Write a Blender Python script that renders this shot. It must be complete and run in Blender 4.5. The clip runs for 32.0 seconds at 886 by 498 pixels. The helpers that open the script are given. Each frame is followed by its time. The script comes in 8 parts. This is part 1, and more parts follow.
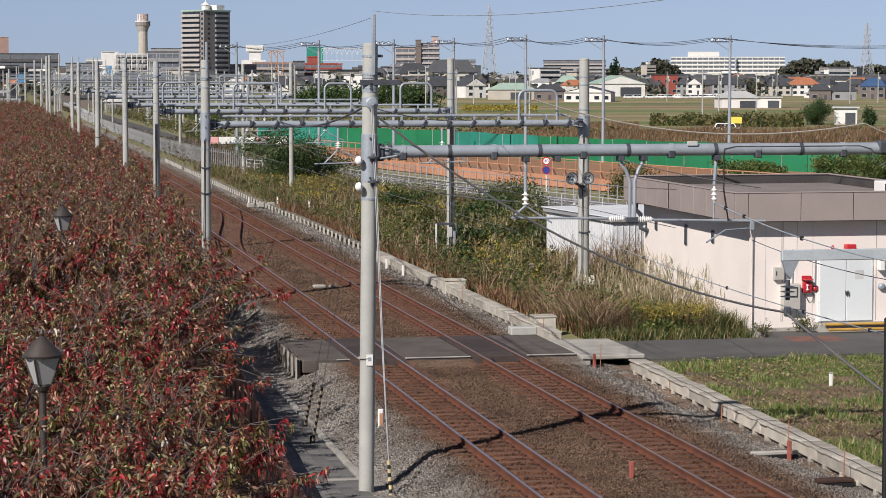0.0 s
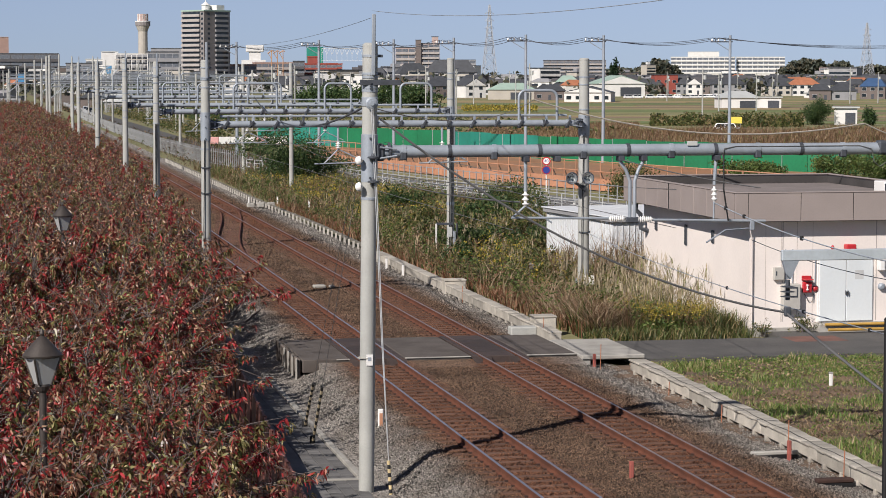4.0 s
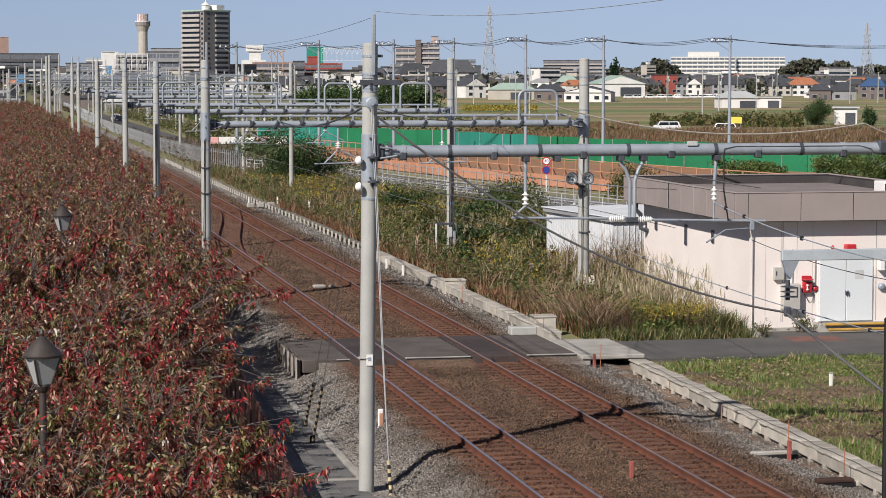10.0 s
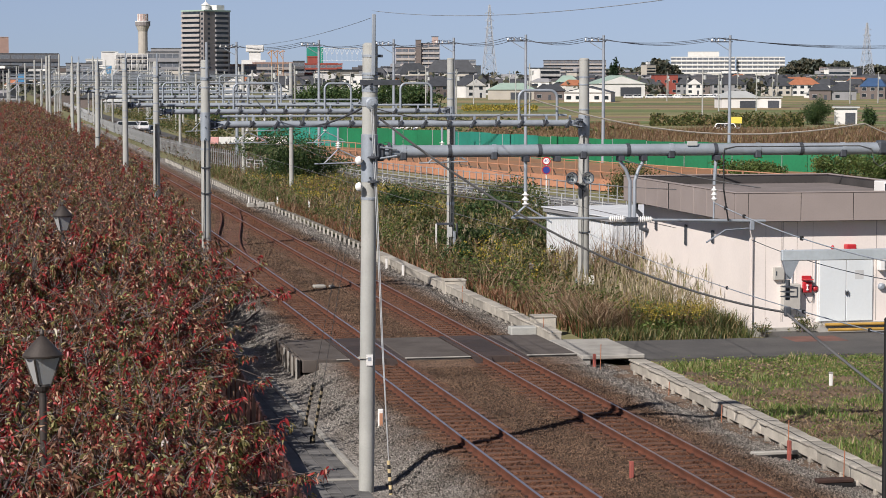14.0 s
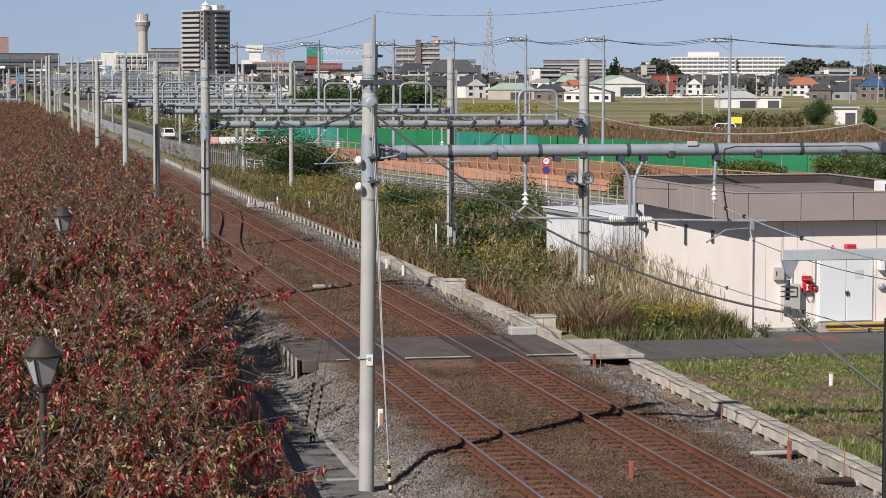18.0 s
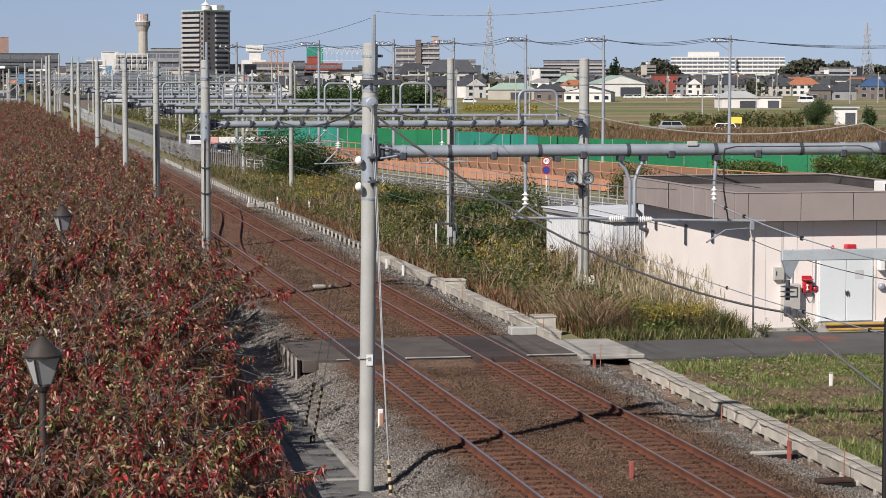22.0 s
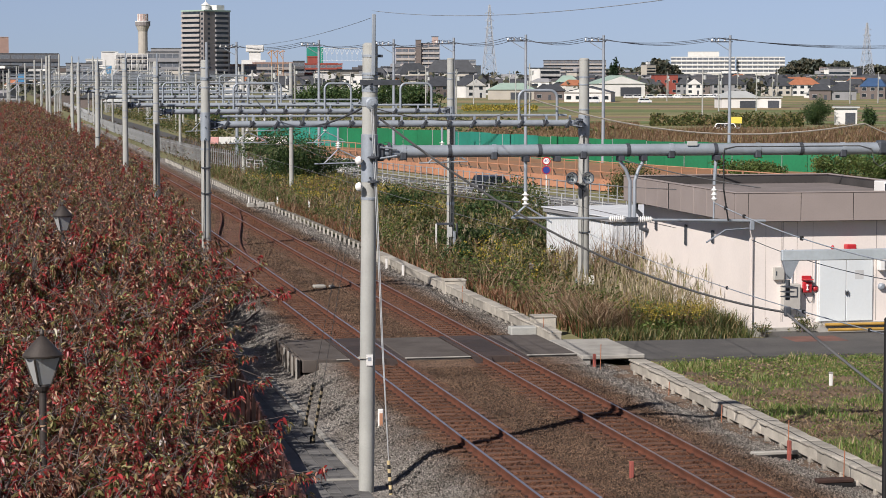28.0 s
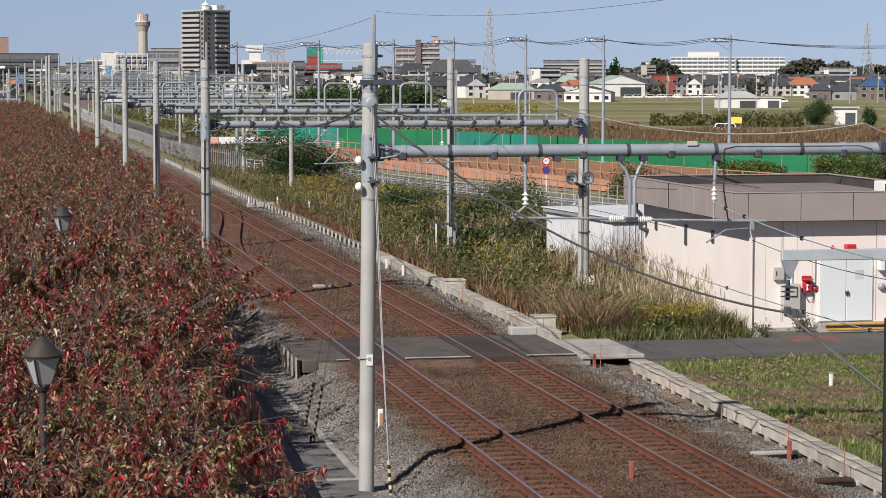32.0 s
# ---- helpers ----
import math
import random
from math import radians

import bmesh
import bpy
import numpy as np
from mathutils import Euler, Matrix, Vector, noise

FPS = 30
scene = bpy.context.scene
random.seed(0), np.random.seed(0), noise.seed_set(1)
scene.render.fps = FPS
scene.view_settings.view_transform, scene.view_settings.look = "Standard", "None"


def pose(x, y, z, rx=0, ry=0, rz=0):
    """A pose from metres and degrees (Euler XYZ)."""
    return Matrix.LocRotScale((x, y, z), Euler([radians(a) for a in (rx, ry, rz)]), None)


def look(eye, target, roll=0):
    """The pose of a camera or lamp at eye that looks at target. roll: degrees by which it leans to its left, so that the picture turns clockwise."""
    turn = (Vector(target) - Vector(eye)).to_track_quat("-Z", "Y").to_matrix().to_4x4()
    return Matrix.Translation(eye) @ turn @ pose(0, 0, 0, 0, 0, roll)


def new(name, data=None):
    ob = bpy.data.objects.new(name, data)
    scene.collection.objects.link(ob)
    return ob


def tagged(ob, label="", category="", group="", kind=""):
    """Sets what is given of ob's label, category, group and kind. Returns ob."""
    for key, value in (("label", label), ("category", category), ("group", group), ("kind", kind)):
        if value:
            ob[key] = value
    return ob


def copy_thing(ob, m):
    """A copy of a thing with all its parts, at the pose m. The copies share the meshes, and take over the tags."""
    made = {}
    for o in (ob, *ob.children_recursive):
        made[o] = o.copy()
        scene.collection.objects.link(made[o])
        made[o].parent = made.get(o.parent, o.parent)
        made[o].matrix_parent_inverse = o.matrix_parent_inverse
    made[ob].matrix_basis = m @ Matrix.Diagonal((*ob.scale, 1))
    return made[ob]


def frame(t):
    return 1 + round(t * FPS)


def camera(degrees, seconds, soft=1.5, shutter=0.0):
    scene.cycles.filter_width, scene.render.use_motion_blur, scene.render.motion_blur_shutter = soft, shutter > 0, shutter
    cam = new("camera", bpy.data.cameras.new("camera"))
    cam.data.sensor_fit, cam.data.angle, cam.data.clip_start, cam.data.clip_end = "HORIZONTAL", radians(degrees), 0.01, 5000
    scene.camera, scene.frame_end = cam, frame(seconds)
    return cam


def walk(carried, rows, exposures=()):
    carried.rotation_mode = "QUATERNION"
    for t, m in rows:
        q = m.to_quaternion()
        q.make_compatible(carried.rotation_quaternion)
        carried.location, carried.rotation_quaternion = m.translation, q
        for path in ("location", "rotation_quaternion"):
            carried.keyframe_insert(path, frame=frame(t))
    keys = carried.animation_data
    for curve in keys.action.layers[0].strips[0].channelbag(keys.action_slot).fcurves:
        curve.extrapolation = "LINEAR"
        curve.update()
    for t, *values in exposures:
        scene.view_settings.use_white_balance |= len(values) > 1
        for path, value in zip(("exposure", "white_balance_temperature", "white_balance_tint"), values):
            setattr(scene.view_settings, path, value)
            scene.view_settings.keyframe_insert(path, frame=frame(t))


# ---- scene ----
cam = camera(22.17, 32.0, soft=0.8)
HOME = pose(0, 0, 8.5, 85.625, 0, -11.41)
walk(cam, [(0.0, HOME), (32.0, HOME)], [(0.0, 0.2, 5630, 15), (32.0, 0.2, 5630, 15)])

# ---- light ----
SUN_TO = Vector((-0.73 * math.cos(radians(36.5)), -0.683 * math.cos(radians(36.5)), math.sin(radians(36.5))))
sun = new("sun", bpy.data.lights.new("sun", "SUN"))
sun.data.energy, sun.data.angle, sun.data.color = 5.3, radians(0.53), (1.0, 0.87, 0.68)
sun.matrix_world = look(SUN_TO * 50, (0, 0, 0))
world = bpy.data.worlds.new("sky")
scene.world = world
world.use_nodes = True
_sky = world.node_tree.nodes.new("ShaderNodeTexSky")
_sky.sky_type, _sky.sun_disc = "NISHITA", False
_sky.sun_elevation, _sky.sun_rotation = radians(36.5), math.atan2(SUN_TO.x, SUN_TO.y)
_sky.air_density, _sky.dust_density, _sky.ozone_density = 0.8, 0.0, 10.0
_sky.altitude = 1500
_bg = world.node_tree.nodes["Background"]
_bg.inputs["Strength"].default_value = 0.052
_pale = world.node_tree.nodes.new("ShaderNodeHueSaturation")
_pale.inputs["Saturation"].default_value, _pale.inputs["Value"].default_value = 0.44, 1.0
world.node_tree.links.new(_sky.outputs[0], _pale.inputs["Color"])
world.node_tree.links.new(_pale.outputs[0], _bg.inputs["Color"])


# ---- materials ----
MATS = {}


def mat(name, col, rough=0.8, metal=0.0, scale=6.0, var=0.25, bump=0.15, fine=40.0, col2=None, per="none", space="Object", spec=0.5):
    """Two scales of noise vary the colour, the fine one also the relief. per: 'object' or 'island' varies pieces."""
    if name in MATS:
        return MATS[name]
    if max(col) < 0.68:
        col = tuple(c * 0.82 for c in col)
        col2 = tuple(c * 0.82 for c in col2) if col2 else None
    m = bpy.data.materials.new(name)
    m.use_nodes = True
    n, l = m.node_tree.nodes, m.node_tree.links
    b = n["Principled BSDF"]
    b.inputs["Roughness"].default_value, b.inputs["Metallic"].default_value = rough, metal
    b.inputs["Specular IOR Level"].default_value = spec
    tc = n.new("ShaderNodeTexCoord")
    big, small = n.new("ShaderNodeTexNoise"), n.new("ShaderNodeTexNoise")
    for t, s in ((big, scale), (small, fine)):
        t.inputs["Scale"].default_value, t.inputs["Detail"].default_value = s, 5
        l.new(tc.outputs["Object"], t.inputs["Vector"])
    mix = n.new("ShaderNodeMix")
    mix.data_type = "RGBA"
    other = col2 or tuple(c * (1 - var) for c in col)
    mix.inputs["A"].default_value, mix.inputs["B"].default_value = (*col, 1), (*other, 1)
    ramp = n.new("ShaderNodeMapRange")
    ramp.inputs["From Min"].default_value, ramp.inputs["From Max"].default_value = 0.35, 0.65
    l.new(big.outputs["Fac"], ramp.inputs["Value"])
    l.new(ramp.outputs[0], mix.inputs["Factor"])
    grain = n.new("ShaderNodeMix")
    grain.data_type, grain.blend_type = "RGBA", "MULTIPLY"
    grain.inputs["Factor"].default_value = 1.0
    lift = n.new("ShaderNodeMapRange")
    lift.inputs["To Min"].default_value, lift.inputs["To Max"].default_value = 1 - var, 1 + var * 0.6
    l.new(small.outputs["Fac"], lift.inputs["Value"])
    l.new(mix.outputs["Result"], grain.inputs["A"])
    l.new(lift.outputs[0], grain.inputs["B"])
    out = grain.outputs["Result"]
    if per != "none":
        info = n.new("ShaderNodeObjectInfo" if per == "object" else "ShaderNodeNewGeometry")
        rnd = info.outputs["Random" if per == "object" else "Random Per Island"]
        k = n.new("ShaderNodeMapRange")
        k.inputs["To Min"].default_value, k.inputs["To Max"].default_value = 0.75, 1.2
        l.new(rnd, k.inputs["Value"])
        pm = n.new("ShaderNodeMix")
        pm.data_type, pm.blend_type = "RGBA", "MULTIPLY"
        pm.inputs["Factor"].default_value = 1.0
        l.new(out, pm.inputs["A"])
        l.new(k.outputs[0], pm.inputs["B"])
        out = pm.outputs["Result"]
    l.new(out, b.inputs["Base Color"])
    if bump:
        bp = n.new("ShaderNodeBump")
        bp.inputs["Strength"].default_value, bp.inputs["Distance"].default_value = bump, 0.02
        l.new(small.outputs["Fac"], bp.inputs["Height"])
        l.new(bp.outputs[0], b.inputs["Normal"])
    MATS[name] = m
    return m


def leaf_mat(name, stops, rough=0.55, through_light=0.25):
    """Leaves: each one takes its own colour from a ramp; some light comes through."""
    m = bpy.data.materials.new(name)
    m.use_nodes = True
    n, l = m.node_tree.nodes, m.node_tree.links
    b = n["Principled BSDF"]
    b.inputs["Roughness"].default_value = rough
    b.inputs["Specular IOR Level"].default_value = 0.35
    geo = n.new("ShaderNodeNewGeometry")
    ramp = n.new("ShaderNodeValToRGB")
    ramp.color_ramp.interpolation = "CONSTANT"
    while len(ramp.color_ramp.elements) < len(stops):
        ramp.color_ramp.elements.new(0.5)
    for e, (p, c) in zip(ramp.color_ramp.elements, stops):
        e.position, e.color = p, (*(v * 0.9 for v in c), 1)
    l.new(geo.outputs["Random Per Island"], ramp.inputs["Fac"])
    tr, mx = n.new("ShaderNodeBsdfTranslucent"), n.new("ShaderNodeMixShader")
    mx.inputs[0].default_value = through_light
    l.new(ramp.outputs["Color"], b.inputs["Base Color"])
    l.new(ramp.outputs["Color"], tr.inputs["Color"])
    l.new(b.outputs[0], mx.inputs[1])
    l.new(tr.outputs[0], mx.inputs[2])
    l.new(mx.outputs[0], n["Material Output"].inputs["Surface"])
    MATS[name] = m
    return m


def glass(name, col=(0.03, 0.04, 0.05)):
    if name not in MATS:
        m = mat(name, col, 0.12, 0.0, 0.7, 0.3, 0.0, 9.0)
    return MATS[name]


CONCRETE = mat("concrete", (0.5, 0.48, 0.43), 0.85, 0, 1.5, 0.28, 0.2, 45)
POLE_CONC = mat("pole_concrete", (0.5, 0.505, 0.47), 0.8, 0, 1.2, 0.18, 0.1, 30)
TROUGH = mat("trough_concrete", (0.58, 0.54, 0.46), 0.9, 0, 2.0, 0.3, 0.25, 50, per="object")
GALV = mat("galvanised_steel", (0.41, 0.455, 0.51), 0.5, 0.2, 3.0, 0.16, 0.05, 30)
CABLE = mat("weathered_cable", (0.17, 0.17, 0.17), 0.6, 0.2, 4.0, 0.2, 0.05, 30)
PALE_CABLE = mat("pale_weathered_cable", (0.36, 0.33, 0.28), 0.7, 0.1, 4.0, 0.2, 0.05, 30)
GALV_DARK = mat("dark_steel", (0.1, 0.11, 0.13), 0.6, 0.3, 4.0, 0.3, 0.1, 30)
RUST = mat("rusty_rail", (0.19, 0.067, 0.033), 0.85, 0.0, 3.0, 0.4, 0.25, 60)
SHINE = mat("worn_railhead", (0.6, 0.56, 0.56), 0.28, 0.85, 8.0, 0.15, 0.02, 60)
DULL_SHINE = mat("dull_railhead", (0.58, 0.48, 0.43), 0.36, 0.75, 4.0, 0.25, 0.02, 60)
DARK_RUST = mat("dark_rusty_steel", (0.07, 0.035, 0.025), 0.85, 0.1, 4.0, 0.35, 0.2, 40)
TIE = mat("weathered_tie", (0.19, 0.098, 0.06), 0.9, 0, 3.0, 0.35, 0.3, 40, per="object")
BLACK = mat("black_rubber", (0.015, 0.015, 0.016), 0.6, 0, 5.0, 0.3, 0.05, 40)
WHITE = mat("white_paint", (0.8, 0.79, 0.76), 0.5, 0, 1.5, 0.08, 0.03, 20)
PORCELAIN = mat("white_porcelain", (0.82, 0.81, 0.78), 0.2, 0, 5.0, 0.06, 0.0, 20)
RED = mat("red_paint", (0.6, 0.03, 0.04), 0.45, 0, 4.0, 0.2, 0.03, 30)
YELLOW = mat("yellow_paint", (0.62, 0.37, 0.07), 0.6, 0, 3.0, 0.25, 0.05, 30)
ORANGE = mat("orange_net", (0.62, 0.31, 0.18), 0.8, 0, 0.6, 0.25, 0.1, 8)
GREEN_HOARD = mat("green_hoarding", (0.015, 0.22, 0.085), 0.7, 0, 0.2, 0.25, 0.05, 4)
TEAL_HOARD = mat("teal_hoarding", (0.03, 0.3, 0.22), 0.7, 0, 0.25, 0.25, 0.05, 4)
ASPHALT = mat("asphalt", (0.085, 0.082, 0.08), 0.92, 0, 0.7, 0.3, 0.3, 60, col2=(0.125, 0.12, 0.112))
PAVER = mat("grey_paver", (0.2, 0.195, 0.19), 0.9, 0, 1.2, 0.3, 0.2, 40, per="object")
WALL_CREAM = mat("cream_wall", (0.8, 0.735, 0.68), 0.75, 0, 0.5, 0.08, 0.05, 14)
FASCIA = mat("taupe_fascia", (0.38, 0.325, 0.3), 0.6, 0, 0.6, 0.1, 0.03, 20)
ROOF_DARK = mat("roof_deck", (0.3, 0.26, 0.24), 0.9, 0, 0.6, 0.3, 0.2, 30)
BROWN_FENCE = mat("brown_fence_paint", (0.17, 0.066, 0.052), 0.6, 0, 1.2, 0.25, 0.05, 20)
LAMP_METAL = mat("bronze_lamp_metal", (0.1, 0.085, 0.075), 0.55, 0.4, 5.0, 0.25, 0.05, 30)
BARK = mat("grey_bark", (0.2, 0.165, 0.15), 0.9, 0, 6.0, 0.35, 0.4, 40)
STRAW = leaf_mat("straw_grass", [(0, (0.13, 0.075, 0.04)), (0.3, (0.2, 0.135, 0.075)), (0.52, (0.32, 0.245, 0.14)), (0.68, (0.11, 0.115, 0.04))])
STALK = leaf_mat("stalk_leaves", [(0, (0.06, 0.1, 0.02)), (0.35, (0.1, 0.15, 0.03)), (0.65, (0.15, 0.19, 0.05)), (0.85, (0.27, 0.23, 0.09))])
PLUME = leaf_mat("grass_plumes", [(0, (0.36, 0.3, 0.19)), (0.45, (0.5, 0.42, 0.3)), (0.75, (0.24, 0.22, 0.09)), (0.9, (0.16, 0.19, 0.05))])
WEED = leaf_mat("weed_leaves", [(0, (0.045, 0.065, 0.016)), (0.3, (0.085, 0.105, 0.026)), (0.55, (0.15, 0.145, 0.046)), (0.78, (0.24, 0.185, 0.085))])
GRASS = leaf_mat("lawn_blades", [(0, (0.1, 0.17, 0.03)), (0.35, (0.17, 0.24, 0.05)), (0.62, (0.27, 0.28, 0.09)), (0.84, (0.42, 0.33, 0.19))])
LAWN_STRAW = leaf_mat("lawn_straw", [(0, (0.24, 0.16, 0.09)), (0.35, (0.36, 0.27, 0.16)), (0.7, (0.2, 0.17, 0.07)), (0.85, (0.12, 0.15, 0.04))])
BROAD = leaf_mat("broad_leaves", [(0, (0.07, 0.11, 0.025)), (0.4, (0.11, 0.16, 0.04)), (0.8, (0.17, 0.19, 0.06))], 0.45)
DOCK = leaf_mat("dock_leaves", [(0, (0.15, 0.07, 0.04)), (0.4, (0.25, 0.13, 0.075)), (0.75, (0.34, 0.22, 0.13))])
FLOWER = leaf_mat("goldenrod", [(0, (0.32, 0.25, 0.03)), (0.4, (0.48, 0.38, 0.05)), (0.65, (0.17, 0.18, 0.05)), (0.85, (0.25, 0.18, 0.07))])
BUSH = leaf_mat("bush_leaves", [(0, (0.035, 0.065, 0.02)), (0.45, (0.055, 0.1, 0.028)), (0.8, (0.11, 0.15, 0.045))])
AUTUMN_RED = leaf_mat("red_leaves", [(0, (0.17, 0.016, 0.02)), (0.25, (0.3, 0.034, 0.034)), (0.5, (0.48, 0.06, 0.062)), (0.68, (0.2, 0.045, 0.035)), (0.84, (0.55, 0.27, 0.2))], 0.34, 0.32)
AUTUMN_OLIVE = leaf_mat("olive_leaves", [(0, (0.07, 0.075, 0.022)), (0.28, (0.14, 0.12, 0.042)), (0.5, (0.24, 0.21, 0.08)), (0.68, (0.42, 0.38, 0.17)), (0.82, (0.19, 0.08, 0.04)), (0.93, (0.4, 0.06, 0.045))], 0.36, 0.32)
AUTUMN_BROWN = leaf_mat("brown_leaves", [(0, (0.09, 0.038, 0.027)), (0.3, (0.17, 0.08, 0.05)), (0.52, (0.29, 0.15, 0.085)), (0.74, (0.5, 0.33, 0.21)), (0.93, (0.38, 0.045, 0.04))], 0.34, 0.32)
PINE = leaf_mat("dark_needles", [(0, (0.015, 0.035, 0.015)), (0.6, (0.03, 0.055, 0.022))])


# ---- mesh tools ----
class Shape:
    """Vertices and faces of one mesh."""

    def __init__(self):
        self.v, self.f = [], []

    def add(self, verts, faces):
        o = len(self.v)
        self.v += [tuple(p) for p in verts]
        self.f += [tuple(i + o for i in f) for f in faces]
        return self

    def box(self, x0, x1, y0, y1, z0, z1, m=None, c=0.0):
        """A box, its edges cut by c."""
        if c <= 0:
            vs = [(x, y, z) for z in (z0, z1) for y in (y0, y1) for x in (x0, x1)]
            fs = [(0, 2, 3, 1), (4, 5, 7, 6), (0, 1, 5, 4), (2, 6, 7, 3), (0, 4, 6, 2), (1, 3, 7, 5)]
        else:
            vs, idx = [], {}
            for i, x in enumerate((x0, x1)):
                for j, y in enumerate((y0, y1)):
                    for k, z in enumerate((z0, z1)):
                        dx, dy, dz = c if i == 0 else -c, c if j == 0 else -c, c if k == 0 else -c
                        for a, p in enumerate(((x, y + dy, z + dz), (x + dx, y, z + dz), (x + dx, y + dy, z))):
                            idx[i, j, k, a] = len(vs)
                            vs.append(p)
            g, fs = idx, []
            for i in (0, 1):
                q = [g[i, 0, 0, 0], g[i, 1, 0, 0], g[i, 1, 1, 0], g[i, 0, 1, 0]]
                fs.append(q if i else q[::-1])
                q = [g[0, i, 0, 1], g[1, i, 0, 1], g[1, i, 1, 1], g[0, i, 1, 1]]
                fs.append(q[::-1] if i else q)
                q = [g[0, 0, i, 2], g[1, 0, i, 2], g[1, 1, i, 2], g[0, 1, i, 2]]
                fs.append(q if i else q[::-1])
            for i in (0, 1):
                for j in (0, 1):
                    fs.append([g[i, j, 0, 0], g[i, j, 1, 0], g[i, j, 1, 1], g[i, j, 0, 1]])
                    fs.append([g[i, 0, j, 0], g[i, 1, j, 0], g[i, 1, j, 2], g[i, 0, j, 2]])
                    fs.append([g[0, i, j, 1], g[1, i, j, 1], g[1, i, j, 2], g[0, i, j, 2]])
                    for k in (0, 1):
                        fs.append([g[i, j, k, 0], g[i, j, k, 1], g[i, j, k, 2]])
        if m is not None:
            vs = [m @ Vector(p) for p in vs]
        return self.add(vs, fs)

    def tube(self, pts, r, n=8, r2=None, cap=True):
        """A round bar along the points, tapering from r to r2."""
        pts = [Vector(p) for p in pts]
        r2 = r if r2 is None else r2
        vs, fs = [], []
        up = None
        for i, p in enumerate(pts):
            d = (pts[min(i + 1, len(pts) - 1)] - pts[max(i - 1, 0)]).normalized()
            if up is None:
                up = Vector((0, 0, 1)) if abs(d.z) < 0.9 else Vector((1, 0, 0))
            a = d.cross(up).normalized()
            b = a.cross(d)
            up = b
            rr = r + (r2 - r) * i / max(1, len(pts) - 1)
            vs += [p + (a * math.cos(t) + b * math.sin(t)) * rr for t in (2 * math.pi * k / n for k in range(n))]
        for i in range(len(pts) - 1):
            for k in range(n):
                fs.append((i * n + k, i * n + (k + 1) % n, (i + 1) * n + (k + 1) % n, (i + 1) * n + k))
        if cap:
            fs.append(tuple(range(n))[::-1])
            fs.append(tuple((len(pts) - 1) * n + k for k in range(n)))
        return self.add(vs, fs)

    def lathe(self, prof, x=0, y=0, n=14, axis="z", z=0):
        """A turned shape: rows of (radius, height)."""
        vs, fs = [], []
        for r, h in prof:
            for k in range(n):
                t = 2 * math.pi * k / n
                a, b = r * math.cos(t), r * math.sin(t)
                vs.append({"z": (x + a, y + b, z + h), "x": (x + h, y + a, z + b), "y": (x + a, y + h, z + b)}[axis])
        for i in range(len(prof) - 1):
            for k in range(n):
                fs.append((i * n + k, i * n + (k + 1) % n, (i + 1) * n + (k + 1) % n, (i + 1) * n + k))
        fs += [tuple(range(n))[::-1], tuple((len(prof) - 1) * n + k for k in range(n))]
        return self.add(vs, fs)

    def sweep(self, prof, y0, y1):
        """A profile of (x, z) drawn along y."""
        n = len(prof)
        vs = [(x, y, z) for y in (y0, y1) for x, z in prof]
        fs = [(k, (k + 1) % n, n + (k + 1) % n, n + k) for k in range(n)]
        fs += [tuple(range(n))[::-1], tuple(range(n, 2 * n))]
        return self.add(vs, fs)

    def mesh(self, name, material, smooth=False):
        me = bpy.data.meshes.new(name)
        me.from_pydata(self.v, [], self.f)
        me.materials.append(material)
        if smooth:
            me.polygons.foreach_set("use_smooth", [True] * len(me.polygons))
            me.set_sharp_from_angle(angle=radians(40))
        else:
            bm = bmesh.new()
            bm.from_mesh(me)
            bmesh.ops.recalc_face_normals(bm, faces=bm.faces)
            bm.to_mesh(me)
            bm.free()
        return me


def part(name, shape, material, parent, label="", smooth=False):
    """Links a shape as one mesh under a thing or a part."""
    me = shape if isinstance(shape, bpy.types.Mesh) else shape.mesh(name, material, smooth)
    ob = new(name, me)
    ob.parent = parent
    return tagged(ob, label)


def thing(name, loc, label, category, group="", kind="", rz=0.0):
    ob = new(name)
    ob.empty_display_size = 0.2
    ob.matrix_basis = pose(*loc, 0, 0, rz)
    return tagged(ob, label, category, group, kind)


def solid(name, shape, material, loc, label, category, group="", kind="", rz=0.0, smooth=False):
    me = shape if isinstance(shape, bpy.types.Mesh) else shape.mesh(name, material, smooth)
    ob = new(name, me)
    ob.matrix_basis = pose(*loc, 0, 0, rz)
    return tagged(ob, label, category, group, kind)


def quick_mesh(name, verts, faces, material):
    """A mesh from arrays: verts (n, 3), faces (m, 3 or 4)."""
    verts, faces = np.asarray(verts, np.float32), np.asarray(faces, np.int32)
    me = bpy.data.meshes.new(name)
    k = faces.shape[1]
    me.vertices.add(len(verts))
    me.vertices.foreach_set("co", verts.ravel())
    me.loops.add(faces.size)
    me.loops.foreach_set("vertex_index", faces.ravel())
    me.polygons.add(len(faces))
    me.polygons.foreach_set("loop_start", np.arange(0, faces.size, k, dtype=np.int32))
    me.materials.append(material)
    me.update(calc_edges=True)
    return me


